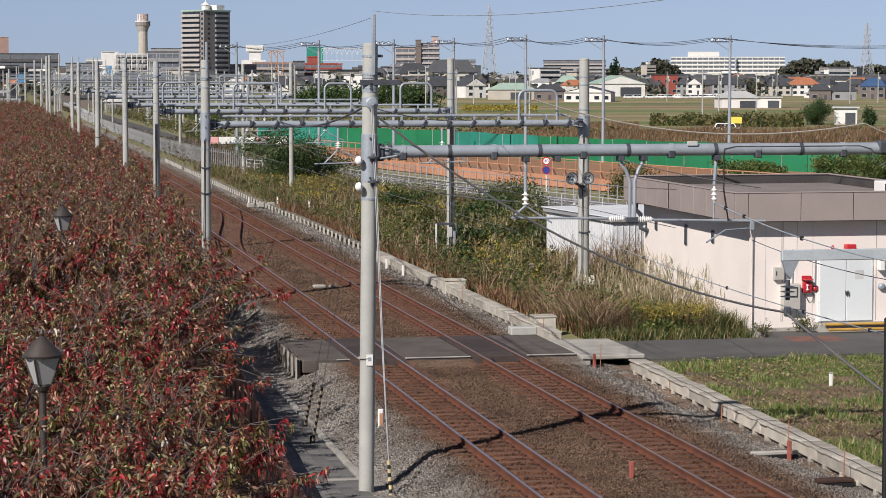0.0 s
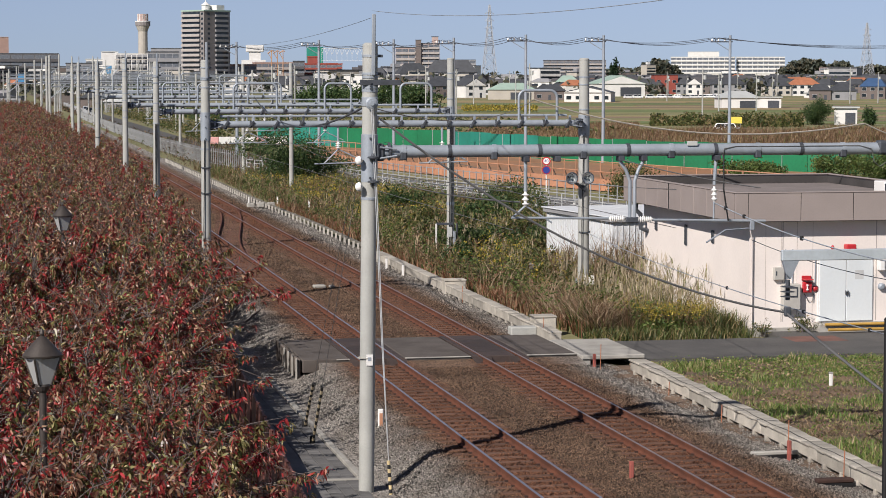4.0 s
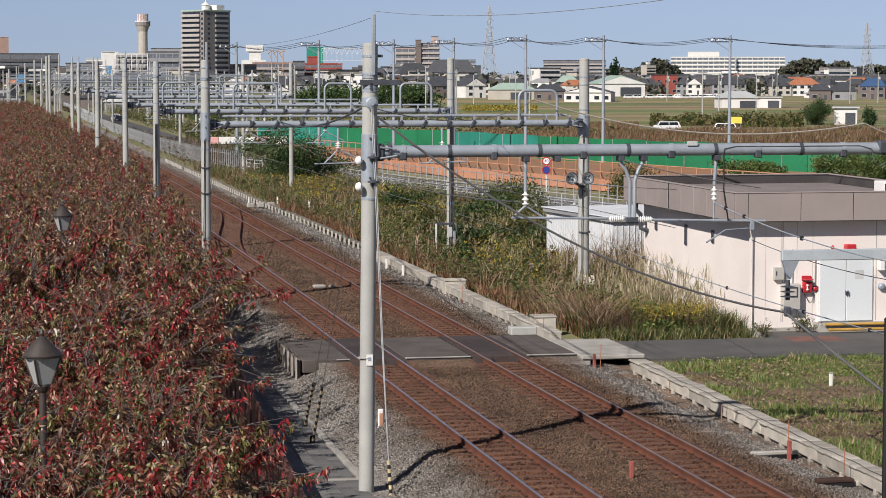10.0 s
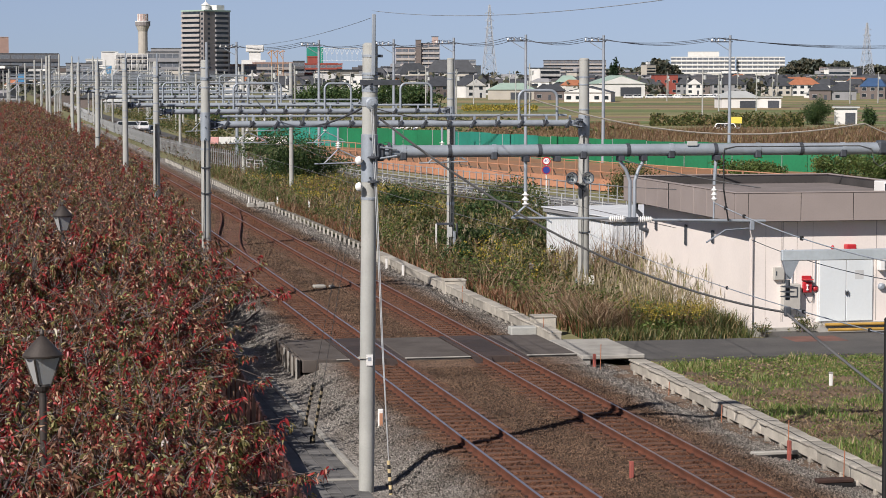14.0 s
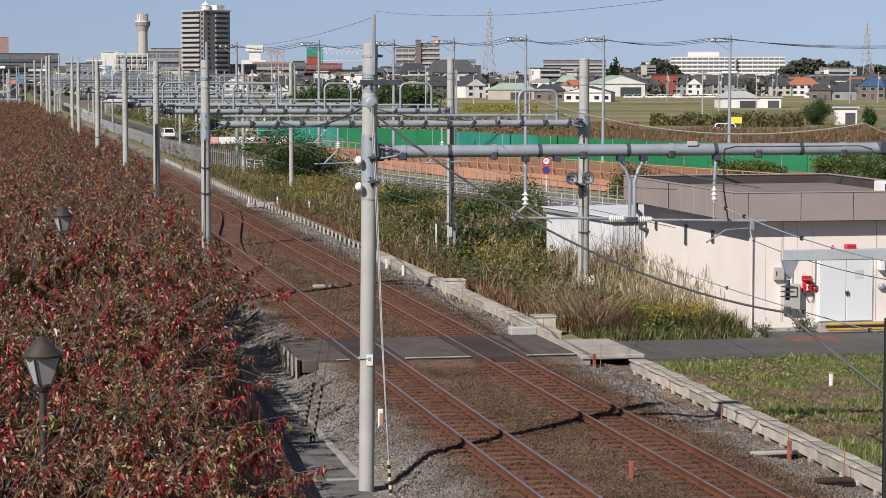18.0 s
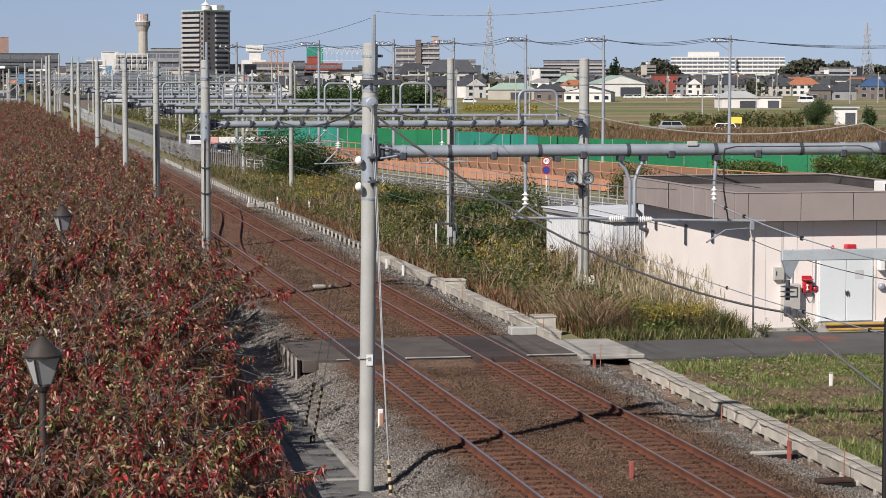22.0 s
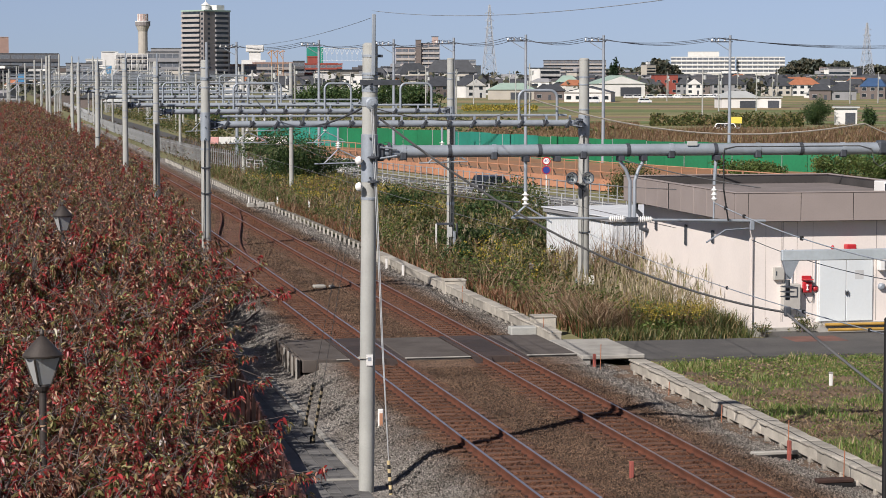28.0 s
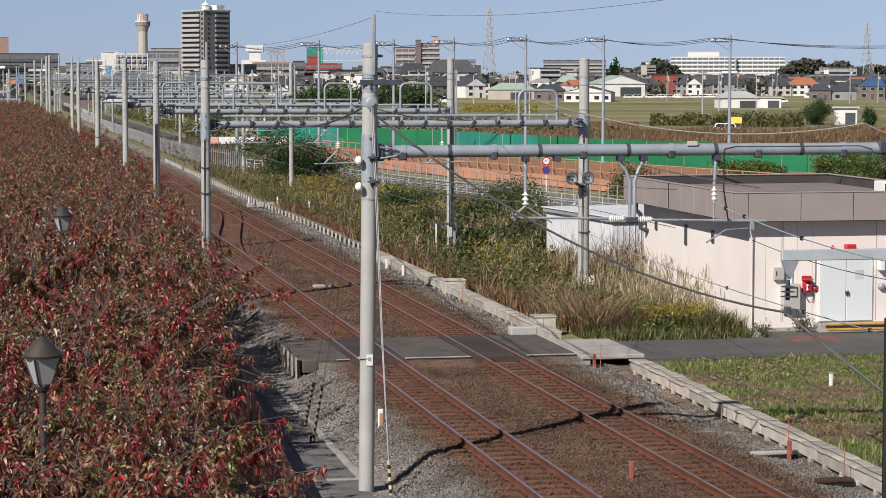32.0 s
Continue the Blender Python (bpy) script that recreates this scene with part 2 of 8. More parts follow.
def leaf_cloud(name, centres, length, width, material, rng, droop=0.5, jitter=0.35, curl=0.0, heading=None):
    """Small folded leaves round the given centres; curl bends their tips; heading gives their directions."""
    n = len(centres)
    az = rng.uniform(0, 2 * np.pi, n)
    tilt = rng.normal(-droop, 0.5, n)
    d = np.stack([np.cos(az) * np.cos(tilt), np.sin(az) * np.cos(tilt), np.sin(tilt)], 1)
    if heading is not None:
        d = heading / np.linalg.norm(heading, axis=1)[:, None]
    side = np.cross(d, rng.normal(0, 1, (n, 3)))
    side /= np.linalg.norm(side, axis=1)[:, None] + 1e-9
    nrm = np.cross(d, side)
    k = rng.uniform(1 - jitter, 1 + jitter, n)[:, None]
    L, W = length * k, width * k
    base = centres - d * L * 0.5
    bend = nrm * rng.normal(0, 0.22, n)[:, None] * L * curl + np.array([[0, 0, -1.0]]) * L * rng.uniform(0.0, 0.3, n)[:, None] * curl
    if curl:
        p1, p2, tip = base + d * L * 0.33 + bend * 0.1, base + d * L * 0.68 + bend * 0.5, base + d * L * 0.96 + bend * 1.25
        fold = nrm * W * 0.2
        v = np.stack([base, p1 + side * W * 0.5 + fold, p1 - side * W * 0.5 + fold, p2 + side * W * 0.42 + fold, p2 - side * W * 0.42 + fold, tip], 1).reshape(-1, 3)
        i = np.arange(n)[:, None] * 6
        f = np.concatenate([i + [0, 1, 2], i + [1, 3, 4], i + [1, 4, 2], i + [3, 5, 4]])
        return quick_mesh(name, v, f, material)
    mid = base + d * L * 0.45
    tip = base + d * L - np.array([[0, 0, 1.0]]) * L * rng.uniform(0.0, 0.35, n)[:, None]
    v = np.stack([base, mid + side * W * 0.5 + nrm * W * 0.18, tip, mid - side * W * 0.5 + nrm * W * 0.18], 1).reshape(-1, 3)
    i = np.arange(n)[:, None] * 4
    f = np.concatenate([i + [0, 1, 2], i + [0, 2, 3]])
    return quick_mesh(name, v, f, material)


def blades(name, roots, height, width, material, rng, lean=0.25):
    """Grass: each blade a bent strip of three triangles."""
    n = len(roots)
    az = rng.uniform(0, 2 * np.pi, n)
    out = np.stack([np.cos(az), np.sin(az), np.zeros(n)], 1)
    side = np.stack([-np.sin(az + rng.normal(0, 1, n)), np.cos(az + rng.normal(0, 1, n)), np.zeros(n)], 1)
    h = (height * rng.uniform(0.5, 1.25, n))[:, None]
    le = h * np.abs(rng.normal(lean, 0.2, n))[:, None]
    up = np.array([[0, 0, 1.0]])
    w = width * rng.uniform(0.6, 1.3, n)[:, None] * 0.5
    a, b = roots - side * w, roots + side * w
    m = roots + up * h * 0.6 + out * le * 0.35
    c, d = m - side * w * 0.8, m + side * w * 0.8
    t = roots + up * h + out * le
    v = np.stack([a, b, c, d, t], 1).reshape(-1, 3)
    i = np.arange(n)[:, None] * 5
    f = np.concatenate([i + [0, 1, 3], i + [0, 3, 2], i + [2, 3, 4]])
    return quick_mesh(name, v, f, material)


def ground_z(x, y):
    """Height of the ground: the track bed is raised, the land on both sides lies lower."""
    x, y = np.asarray(x, float), np.asarray(y, float)
    z = np.interp(x, [8.6, 9.7, 16.7, 17.6, 19.2, 21.5], [-0.5, 0.0, 0.0, -0.13, -0.15, -0.5])
    road = np.clip((76.5 - y) / 3.0, 0, 1)
    zr = np.interp(x, [8.6, 9.7, 16.7, 17.6, 18.7, 19.4], [-0.5, 0.0, 0.0, -0.13, -0.12, -0.1])
    right = x > 17.6
    return np.where(right, z * (1 - road) + zr * road, z)


# ---- ground ----
def fence_x(y):
    """The park wall stands at a slight angle to the track."""
    return np.clip(6.08 + 0.046 * (np.asarray(y, float) - 43.3), 5.3, 7.3)


def build_ground():
    m = mat("field_ground", (0.28, 0.25, 0.115), 0.95, 0, 0.02, 0.3, 0.4, 2.0, col2=(0.2, 0.21, 0.085))
    xs = [-3000, -1200, -400, -150, -60, -25, -8, 0, "a", "b", 8.6, 9.7, 12, 14, 16.7, 17.6, 18.7, 19.2, 19.4, 21.5, 25, 30, 40, 60, 100, 200, 400, 800, 1600, 3000]
    ys = np.array([-1500, -400, -100, 0, 20, 25.3, 40, 60, 73.5, 75.2, 76.5, 80, 100, 140, 200, 300, 450, 700, 1100, 1800, 3000, 4500], float)
    v = []
    for y in ys:
        f = float(fence_x(y))
        for x in xs:
            if x == "a":
                v.append((f + 0.01, y, -2.46))
            elif x == "b":
                v.append((f + 0.06, y, -0.56))
            else:
                low = -2.46 if x < 5 else float(ground_z(x, y)) - 0.06
                v.append((x, y, low))
    nx = len(xs)
    f = [(j * nx + i, j * nx + i + 1, (j + 1) * nx + i + 1, (j + 1) * nx + i) for j in range(len(ys) - 1) for i in range(nx - 1)]
    ob = new("ground", quick_mesh("ground", v, f, m))
    tagged(ob, "flat land with dry autumn fields and bare soil", "ground", kind="structure")


def ballast_mat():
    m = mat("ballast", (0.46, 0.425, 0.38), 0.95, 0, 0.5, 0.4, 1.0, 22.0, col2=(0.29, 0.26, 0.225))
    n, l = m.node_tree.nodes, m.node_tree.links
    b = n["Principled BSDF"]
    vor = n.new("ShaderNodeTexVoronoi")
    vor.inputs["Scale"].default_value = 28
    tc = n.new("ShaderNodeTexCoord")
    l.new(tc.outputs["Object"], vor.inputs["Vector"])
    src = b.inputs["Base Color"].links[0].from_socket
    # rust brown towards the rails: iron dust lies along both tracks
    sep = n.new("ShaderNodeSeparateXYZ")
    l.new(tc.outputs["Object"], sep.inputs[0])
    lo, hi, both = n.new("ShaderNodeMapRange"), n.new("ShaderNodeMapRange"), n.new("ShaderNodeMath")
    wob = n.new("ShaderNodeTexNoise")
    wob.inputs["Scale"].default_value = 0.9
    l.new(tc.outputs["Object"], wob.inputs["Vector"])
    shift = n.new("ShaderNodeMath")
    shift.operation = "ADD"
    l.new(sep.outputs["X"], shift.inputs[0])
    l.new(wob.outputs["Fac"], shift.inputs[1])
    for r, e in ((lo, (9.85, 10.75)), (hi, (17.7, 16.9))):
        r.inputs["From Min"].default_value, r.inputs["From Max"].default_value = e
        l.new(shift.outputs[0], r.inputs["Value"])
    both.operation = "MULTIPLY"
    l.new(lo.outputs[0], both.inputs[0])
    l.new(hi.outputs[0], both.inputs[1])
    fac = both.outputs[0]
    rust = n.new("ShaderNodeMix")
    rust.data_type, rust.blend_type = "RGBA", "MULTIPLY"
    rust.inputs["B"].default_value = (0.57, 0.385, 0.265, 1)
    l.new(fac, rust.inputs["Factor"])
    l.new(src, rust.inputs["A"])
    # heavier iron dust between the two rails of a track
    near = []
    for tx in (11.22, 14.92):
        off, size, fade = n.new("ShaderNodeMath"), n.new("ShaderNodeMath"), n.new("ShaderNodeMapRange")
        off.operation, size.operation = "SUBTRACT", "ABSOLUTE"
        off.inputs[1].default_value = tx + 0.5
        l.new(shift.outputs[0], off.inputs[0])
        l.new(off.outputs[0], size.inputs[0])
        fade.inputs["From Min"].default_value, fade.inputs["From Max"].default_value = 1.15, 0.6
        l.new(size.outputs[0], fade.inputs["Value"])
        near.append(fade.outputs[0])
    most = n.new("ShaderNodeMath")
    most.operation = "MAXIMUM"
    l.new(near[0], most.inputs[0])
    l.new(near[1], most.inputs[1])
    dust = n.new("ShaderNodeMix")
    dust.data_type, dust.blend_type = "RGBA", "MULTIPLY"
    dust.inputs["B"].default_value = (0.98, 0.68, 0.55, 1)
    l.new(most.outputs[0], dust.inputs["Factor"])
    l.new(rust.outputs["Result"], dust.inputs["A"])
    cell = n.new("ShaderNodeMix")
    cell.data_type, cell.blend_type = "RGBA", "MULTIPLY"
    cell.inputs["Factor"].default_value = 1.0
    g = n.new("ShaderNodeMapRange")
    g.inputs["To Min"].default_value, g.inputs["To Max"].default_value = 0.3, 1.6
    sr = n.new("ShaderNodeSeparateColor")
    l.new(vor.outputs["Color"], sr.inputs[0])
    l.new(sr.outputs[0], g.inputs["Value"])
    l.new(dust.outputs["Result"], cell.inputs["A"])
    l.new(g.outputs[0], cell.inputs["B"])
    l.new(cell.outputs["Result"], b.inputs["Base Color"])
    bp = n.new("ShaderNodeBump")
    bp.inputs["Strength"].default_value, bp.inputs["Distance"].default_value = 1.0, 0.05
    bp.invert = True
    l.new(vor.outputs["Distance"], bp.inputs["Height"])
    l.new(bp.outputs[0], b.inputs["Normal"])
    return m


BALLAST = ballast_mat()


def build_ballast():
    rng = np.random.default_rng(5)
    xs = np.concatenate([np.zeros(1), np.arange(8.0, 18.3, 0.25)])
    ys = np.concatenate([np.arange(30, 90, 0.4), np.arange(90, 420, 6.0)])
    gx, gy = np.meshgrid(xs, ys)
    gx[:, 0] = fence_x(ys) + 0.07
    z = ground_z(gx, gy) - 0.002 + rng.normal(0, 0.012, gx.shape)
    v = np.stack([gx.ravel(), gy.ravel(), z.ravel()], 1)
    nx = len(xs)
    j, i = np.meshgrid(np.arange(len(ys) - 1), np.arange(nx - 1), indexing="ij")
    a = (j * nx + i).ravel()
    f = np.stack([a, a + 1, a + nx + 1, a + nx], 1)
    ob = new("track_bed", quick_mesh("track_bed", v, f, BALLAST))
    tagged(ob, "crushed stone ballast bed, rust-brown near the rails", "track bed", kind="structure")
    # loose stones
    n = 150000
    y = 42 + 48 * rng.random(n) ** 1.5
    y[110000:] = 84 + 86 * rng.random(40000) ** 1.2
    x = rng.uniform(8.5, 18.25, n)
    keep = ~((y > 65.0) & (y < 70.8)) & (np.abs(np.abs(x - 11.22) - 0.566) > 0.1) & (np.abs(np.abs(x - 14.92) - 0.566) > 0.1)
    x, y = x[keep], y[keep]
    n = len(x)
    c = np.stack([x, y, ground_z(x, y) + 0.014], 1)
    s = (rng.uniform(0.014, 0.04, n) * np.clip(y / 70, 1.0, 1.9))[:, None, None]
    base = np.array([[1, 0, 0], [0, 1, 0], [-1, 0, 0], [0, -1, 0], [0, 0, 1.0], [0, 0, -0.7]])
    q = base[None] + rng.normal(0, 0.3, (n, 6, 3))
    v = (c[:, None] + q * s).reshape(-1, 3)
    k = np.arange(n)[:, None] * 6
    f = np.concatenate([k + t for t in ([0, 1, 4], [1, 2, 4], [2, 3, 4], [3, 0, 4], [1, 0, 5], [0, 3, 5])])
    ob = new("ballast_stones", quick_mesh("ballast_stones", v, f, BALLAST))
    tagged(ob, "loose grey and rusty crushed stones", "gravel", kind="stuff")


TRACKS = (11.22, 14.92)


def build_tracks():
    head = [(-0.04, 0.15), (0.04, 0.15), (0.04, 0.112), (0.014, 0.1), (0.014, 0.03), (0.074, 0.012), (0.074, -0.02), (-0.074, -0.02), (-0.074, 0.012), (-0.014, 0.03), (-0.014, 0.1), (-0.04, 0.112)]
    tie = Shape().box(-1.05, 1.05, -0.11, 0.11, -0.12, 0.038, c=0.015).mesh("tie", TIE)
    for tx in TRACKS:
        th = thing("railway_track", (tx, 0, 0), "rusty steel railway track on buried ties in ballast", "railway track", "railway tracks")
        for sx in (-0.566, 0.566):
            r = part("rail", Shape().sweep([(x + sx, z + 0.05) for x, z in head], 25, 420), RUST, th, "rust-brown steel rail")
            part("running_surface", Shape().box(sx - 0.034, sx + 0.03 if tx < 13 else sx + 0.026, 25, 420, 0.2, 0.2035), SHINE if tx < 13 else DULL_SHINE, r, "bright worn top of the rail")
        k = 0
        y = 42.0
        rest, clips = Shape(), Shape()
        while y < 330:
            if not 65.2 < y < 70.6:
                if k < 130:
                    o = part("tie", tie, TIE, th)
                    o.location = (0, y, 0)
                    for e in (-0.666, -0.466, 0.466, 0.666):
                        clips.box(e - 0.035, e + 0.035, y - 0.035, y + 0.035, 0.0, 0.075)
                    k += 1
                else:
                    rest.box(-1.05, 1.05, y - 0.11, y + 0.11, -0.12, 0.025)
            y += 0.6
        tagged(part("tie_run", rest, TIE, th), kind="stuff")
        tagged(part("fastening", clips, DARK_RUST, th), kind="stuff")


build_ground()
build_ballast()
build_tracks()


# ---- crossing, path and cable trough ----
def build_crossing():
    top = 0.19
    DECK = mat("brown_asphalt_deck", (0.13, 0.112, 0.098), 0.92, 0, 1.3, 0.3, 0.3, 50, col2=(0.085, 0.07, 0.06))
    th = thing("maintenance_crossing", (0, 0, 0), "asphalt crossing over both tracks with concrete edges", "crossing", kind="structure")
    for x0, x1 in ((9.0, 10.4), (12.05, 14.05), (15.75, 17.3)):
        part("deck", Shape().box(x0, x1, 65.4, 70.5, -0.2, top, c=0.02), DECK, th)
        if x0 < 9.5:
            x0 = 10.0
        part("edge_beam", Shape().box(x0, x1, 65.365, 65.397, top - 0.035, top + 0.004, c=0.008), CONCRETE, th, "pale concrete edge beam")
    for x0, x1 in ((9.45, 10.4), (12.05, 14.05), (15.75, 17.3)):
        part("ballast_ramp", Shape().add([(x0, 65.21, 0.12), (x1, 65.21, 0.12), (x1, 64.2, 0.02), (x0, 64.2, 0.02), (x0, 65.21, -0.1), (x1, 65.21, -0.1), (x1, 64.2, -0.1), (x0, 64.2, -0.1)], [(0, 3, 2, 1), (0, 4, 7, 3), (1, 2, 6, 5), (2, 3, 7, 6)]), BALLAST, th)
    panel = mat("rubber_panel", (0.07, 0.05, 0.043), 0.75, 0, 4, 0.3, 0.2, 40, per="object")
    for tx in TRACKS:
        for a, b in ((-0.8, -0.63), (-0.47, 0.47), (0.63, 0.8)):
            for k in range(5):
                part("panel", Shape().box(tx + a, tx + b, 65.3 + k * 1.06, 65.3 + k * 1.06 + 1.04, -0.1, top + 0.004, c=0.012), panel, th)
        for a in (-0.566, 0.566):
            part("end_ramp", Shape().add([(tx + a - 0.3, 65.3, 0.17), (tx + a + 0.3, 65.3, 0.17), (tx + a + 0.24, 64.75, 0.02), (tx + a - 0.24, 64.75, 0.02), (tx + a - 0.3, 65.3, -0.05), (tx + a + 0.3, 65.3, -0.05)],
                                         [(0, 3, 2, 1), (0, 4, 3), (1, 2, 5), (4, 5, 2, 3)]), panel, th, "dark sloped rubber end piece")
    wall = thing("retaining_end_wall", (8.95, 0, 0), "low concrete wall with white posts at the crossing end", "wall")
    part("wall", Shape().box(-0.1, 0.0, 65.5, 70.5, -0.55, 0.2, c=0.02), mat("stained_concrete", (0.21, 0.175, 0.145), 0.9, 0, 1.5, 0.4, 0.2, 20), wall)
    for k in range(4):
        part("post", Shape().box(-0.16, -0.105, 65.4 + k * 0.9, 65.46 + k * 0.9, -0.55, 0.24, c=0.01), CONCRETE, wall)
    # concrete slab over the trough
    sl = thing("culvert_slab", (0, 0, 0), "flat concrete slab bridging the cable trough", "slab")
    part("slab", Shape().box(17.3, 19.25, 64.75, 68.9, 0.06, 0.2, c=0.03), CONCRETE, sl)
    for x in (17.3, 18.95):
        part("side_wall", Shape().box(x, x + 0.28, 64.8, 68.85, -0.4, 0.06, c=0.02), CONCRETE, sl)
    rd = thing("service_road", (0, 0, 0), "worn asphalt service road leading to the building", "road", kind="structure")
    part("surface", Shape().box(19.26, 60, 65.0, 69.6, -0.3, 0.015), ASPHALT, rd)
    part("forecourt", Shape().box(25.3, 60, 69.6, 71.45, -0.3, 0.012), ASPHALT, rd)


def build_trough():
    th = thing("cable_trough", (0, 0, 0), "raised concrete cable trough on short feet along the track", "cable trough")
    unit = Shape().box(-0.25, 0.25, 0.01, 1.99, -0.02, 0.245, c=0.012).mesh("trough_unit", TROUGH)
    lid = Shape().box(-0.275, 0.275, 0.008, 0.492, 0.247, 0.3, c=0.01).mesh("lid", TROUGH)
    foot = Shape().box(-0.27, 0.22, -0.06, 0.06, -0.34, 0.02, c=0.01).mesh("foot", TROUGH)
    rng = np.random.default_rng(71)
    y = 40.9
    while y < 103:
        if y > 62.2 and y < 70.2:
            y = 70.2
        x = 18.1 + 0.021 * (y - 45) if y < 64 else 17.88 + 0.002 * (y - 72)
        for nm, me, dy in (("trough_unit", unit, 0), ("foot", foot, 0.5), ("foot", foot, 1.5), *(("lid", lid, 0.5 * k) for k in range(4))):
            o = part(nm, me, TROUGH, th)
            o.location = (x + float(rng.normal(0, 0.006)), y + dy, float(rng.normal(0, 0.005)))
            o.scale.x = 0.9 if y < 64 else 0.76
            o.rotation_euler.z = float(rng.normal(0, 0.006)) - (0.02 if y < 64 else 0.0)
        y += 2.0
    # the lower, narrower run farther off: a slim box on pale brackets
    far, teeth = Shape(), Shape()
    while y < 230:
        x = float(np.interp(y, [103, 126, 139, 152, 230], [18.2, 18.3, 18.1, 17.92, 17.85]))
        far.box(x - 0.09, x + 0.09, y + 0.02, y + 1.48, 0.08, 0.2)
        teeth.box(x - 0.21, x - 0.12, y + 0.6, y + 0.72, -0.22, 0.2)
        y += 1.5
    # the duct's dark colour paints the shade between the brackets
    tagged(part("trough_run", far, mat("gap_shade_concrete", (0.26, 0.24, 0.19), 0.9, 0, 1.0, 0.35, 0.2, 30), th, "slim duct, darkened for the shade between its brackets"), kind="stuff")
    tagged(part("bracket_run", teeth, mat("pale_bracket", (0.66, 0.63, 0.56), 0.85, 0, 2, 0.2, 0.1, 30), th, "pale concrete brackets"), kind="stuff")


build_crossing()
build_trough()


# ---- masts and gantries ----
def catenary_pole(x, y, h, r0, r1, spike=0.0, z0=-0.5, rings=(), cables=0, label="tall round grey concrete catenary pole", lean=0.0, sleeves=()):
    th = thing("catenary_pole", (x, y, z0), label, "pole", "catenary poles")
    th.matrix_basis = pose(x, y, z0, 0, math.degrees(math.atan2(lean, h)), 0)
    part("shaft", Shape().tube([(0, 0, 0), (0, 0, h * 0.5), (0, 0, h)], r0, 18, r1), POLE_CONC, th, smooth=True)
    part("cap", Shape().lathe([(r1 * 1.02, 0), (r1 * 1.02, 0.05), (r1 * 0.7, 0.09)], z=h, n=18), POLE_CONC, th, smooth=True)
    for k in (0.93, 0.9, 0.8, 0.76, 0.7, 0.66):
        rr = r0 + (r1 - r0) * k
        part("band", Shape().lathe([(rr + 0.004, 0), (rr + 0.014, 0.005), (rr + 0.014, 0.055), (rr + 0.004, 0.06)], z=h * k, n=18), GALV, th, smooth=True)
    for k0, k1 in sleeves:
        rr = r0 + (r1 - r0) * k0 / h
        part("sleeve", Shape().lathe([(rr + 0.005, k0), (rr + 0.016, k0 + 0.01), (rr + 0.016, k1 - 0.01), (rr + 0.005, k1)], n=20), GALV, th, "pale galvanised steel sleeve", smooth=True)
        for a in (0.08, 0.5, 0.92):
            zb = k0 + (k1 - k0) * a
            part("bolt", Shape().box(-0.03, 0.0, -rr - 0.05, -rr - 0.01, zb - 0.02, zb + 0.02), GALV_DARK, th)
    for k in rings:
        rr = r0 + (r1 - r0) * k / h
        part("step_ring", Shape().tube([(math.cos(t) * (rr + 0.03), math.sin(t) * (rr + 0.03), k + 0.05 * math.sin(t)) for t in np.linspace(-2.6, -0.4, 9)], 0.03, 6), GALV_DARK, th, "dark half ring")
    for k in range(cables):
        part("cable", Shape().tube([(-r0 * 0.5 + 0.07 * k, -r0 - 0.02, 0.1), (-r0 * 0.6 + 0.1 * k, -r0 - 0.04, h * 0.35), (-r0 * 0.3 + 0.06 * k, -r1 - 0.04, h * 0.7)], 0.018, 5), BLACK, th)
    if spike:
        part("spike", Shape().box(0.0, 0.08, -0.22, -0.165, h - 0.6, h + spike, c=0.01), GALV, th, "galvanised top extension")
        for k in (0.12, 0.5):
            part("clamp", Shape().lathe([(r1 + 0.004, 0), (r1 + 0.016, 0.006), (r1 + 0.016, 0.05), (r1 + 0.004, 0.056)], z=h - k - 0.1, n=18), GALV, th)
            part("lug", Shape().box(r1 * 0.8, r1 + 0.1, -0.08, 0.02, h - k - 0.1, h - k - 0.04, c=0.008), GALV_DARK, th)
    return th


def insulator(axis, n, r, pitch):
    prof = [(0.025, 0)]
    for k in range(n):
        a = 0.02 + k * pitch
        prof += [(0.035, a), (r, a + pitch * 0.35), (r * 0.95, a + pitch * 0.5), (0.04, a + pitch * 0.62)]
    prof += [(0.025, 0.04 + n * pitch)]
    return prof


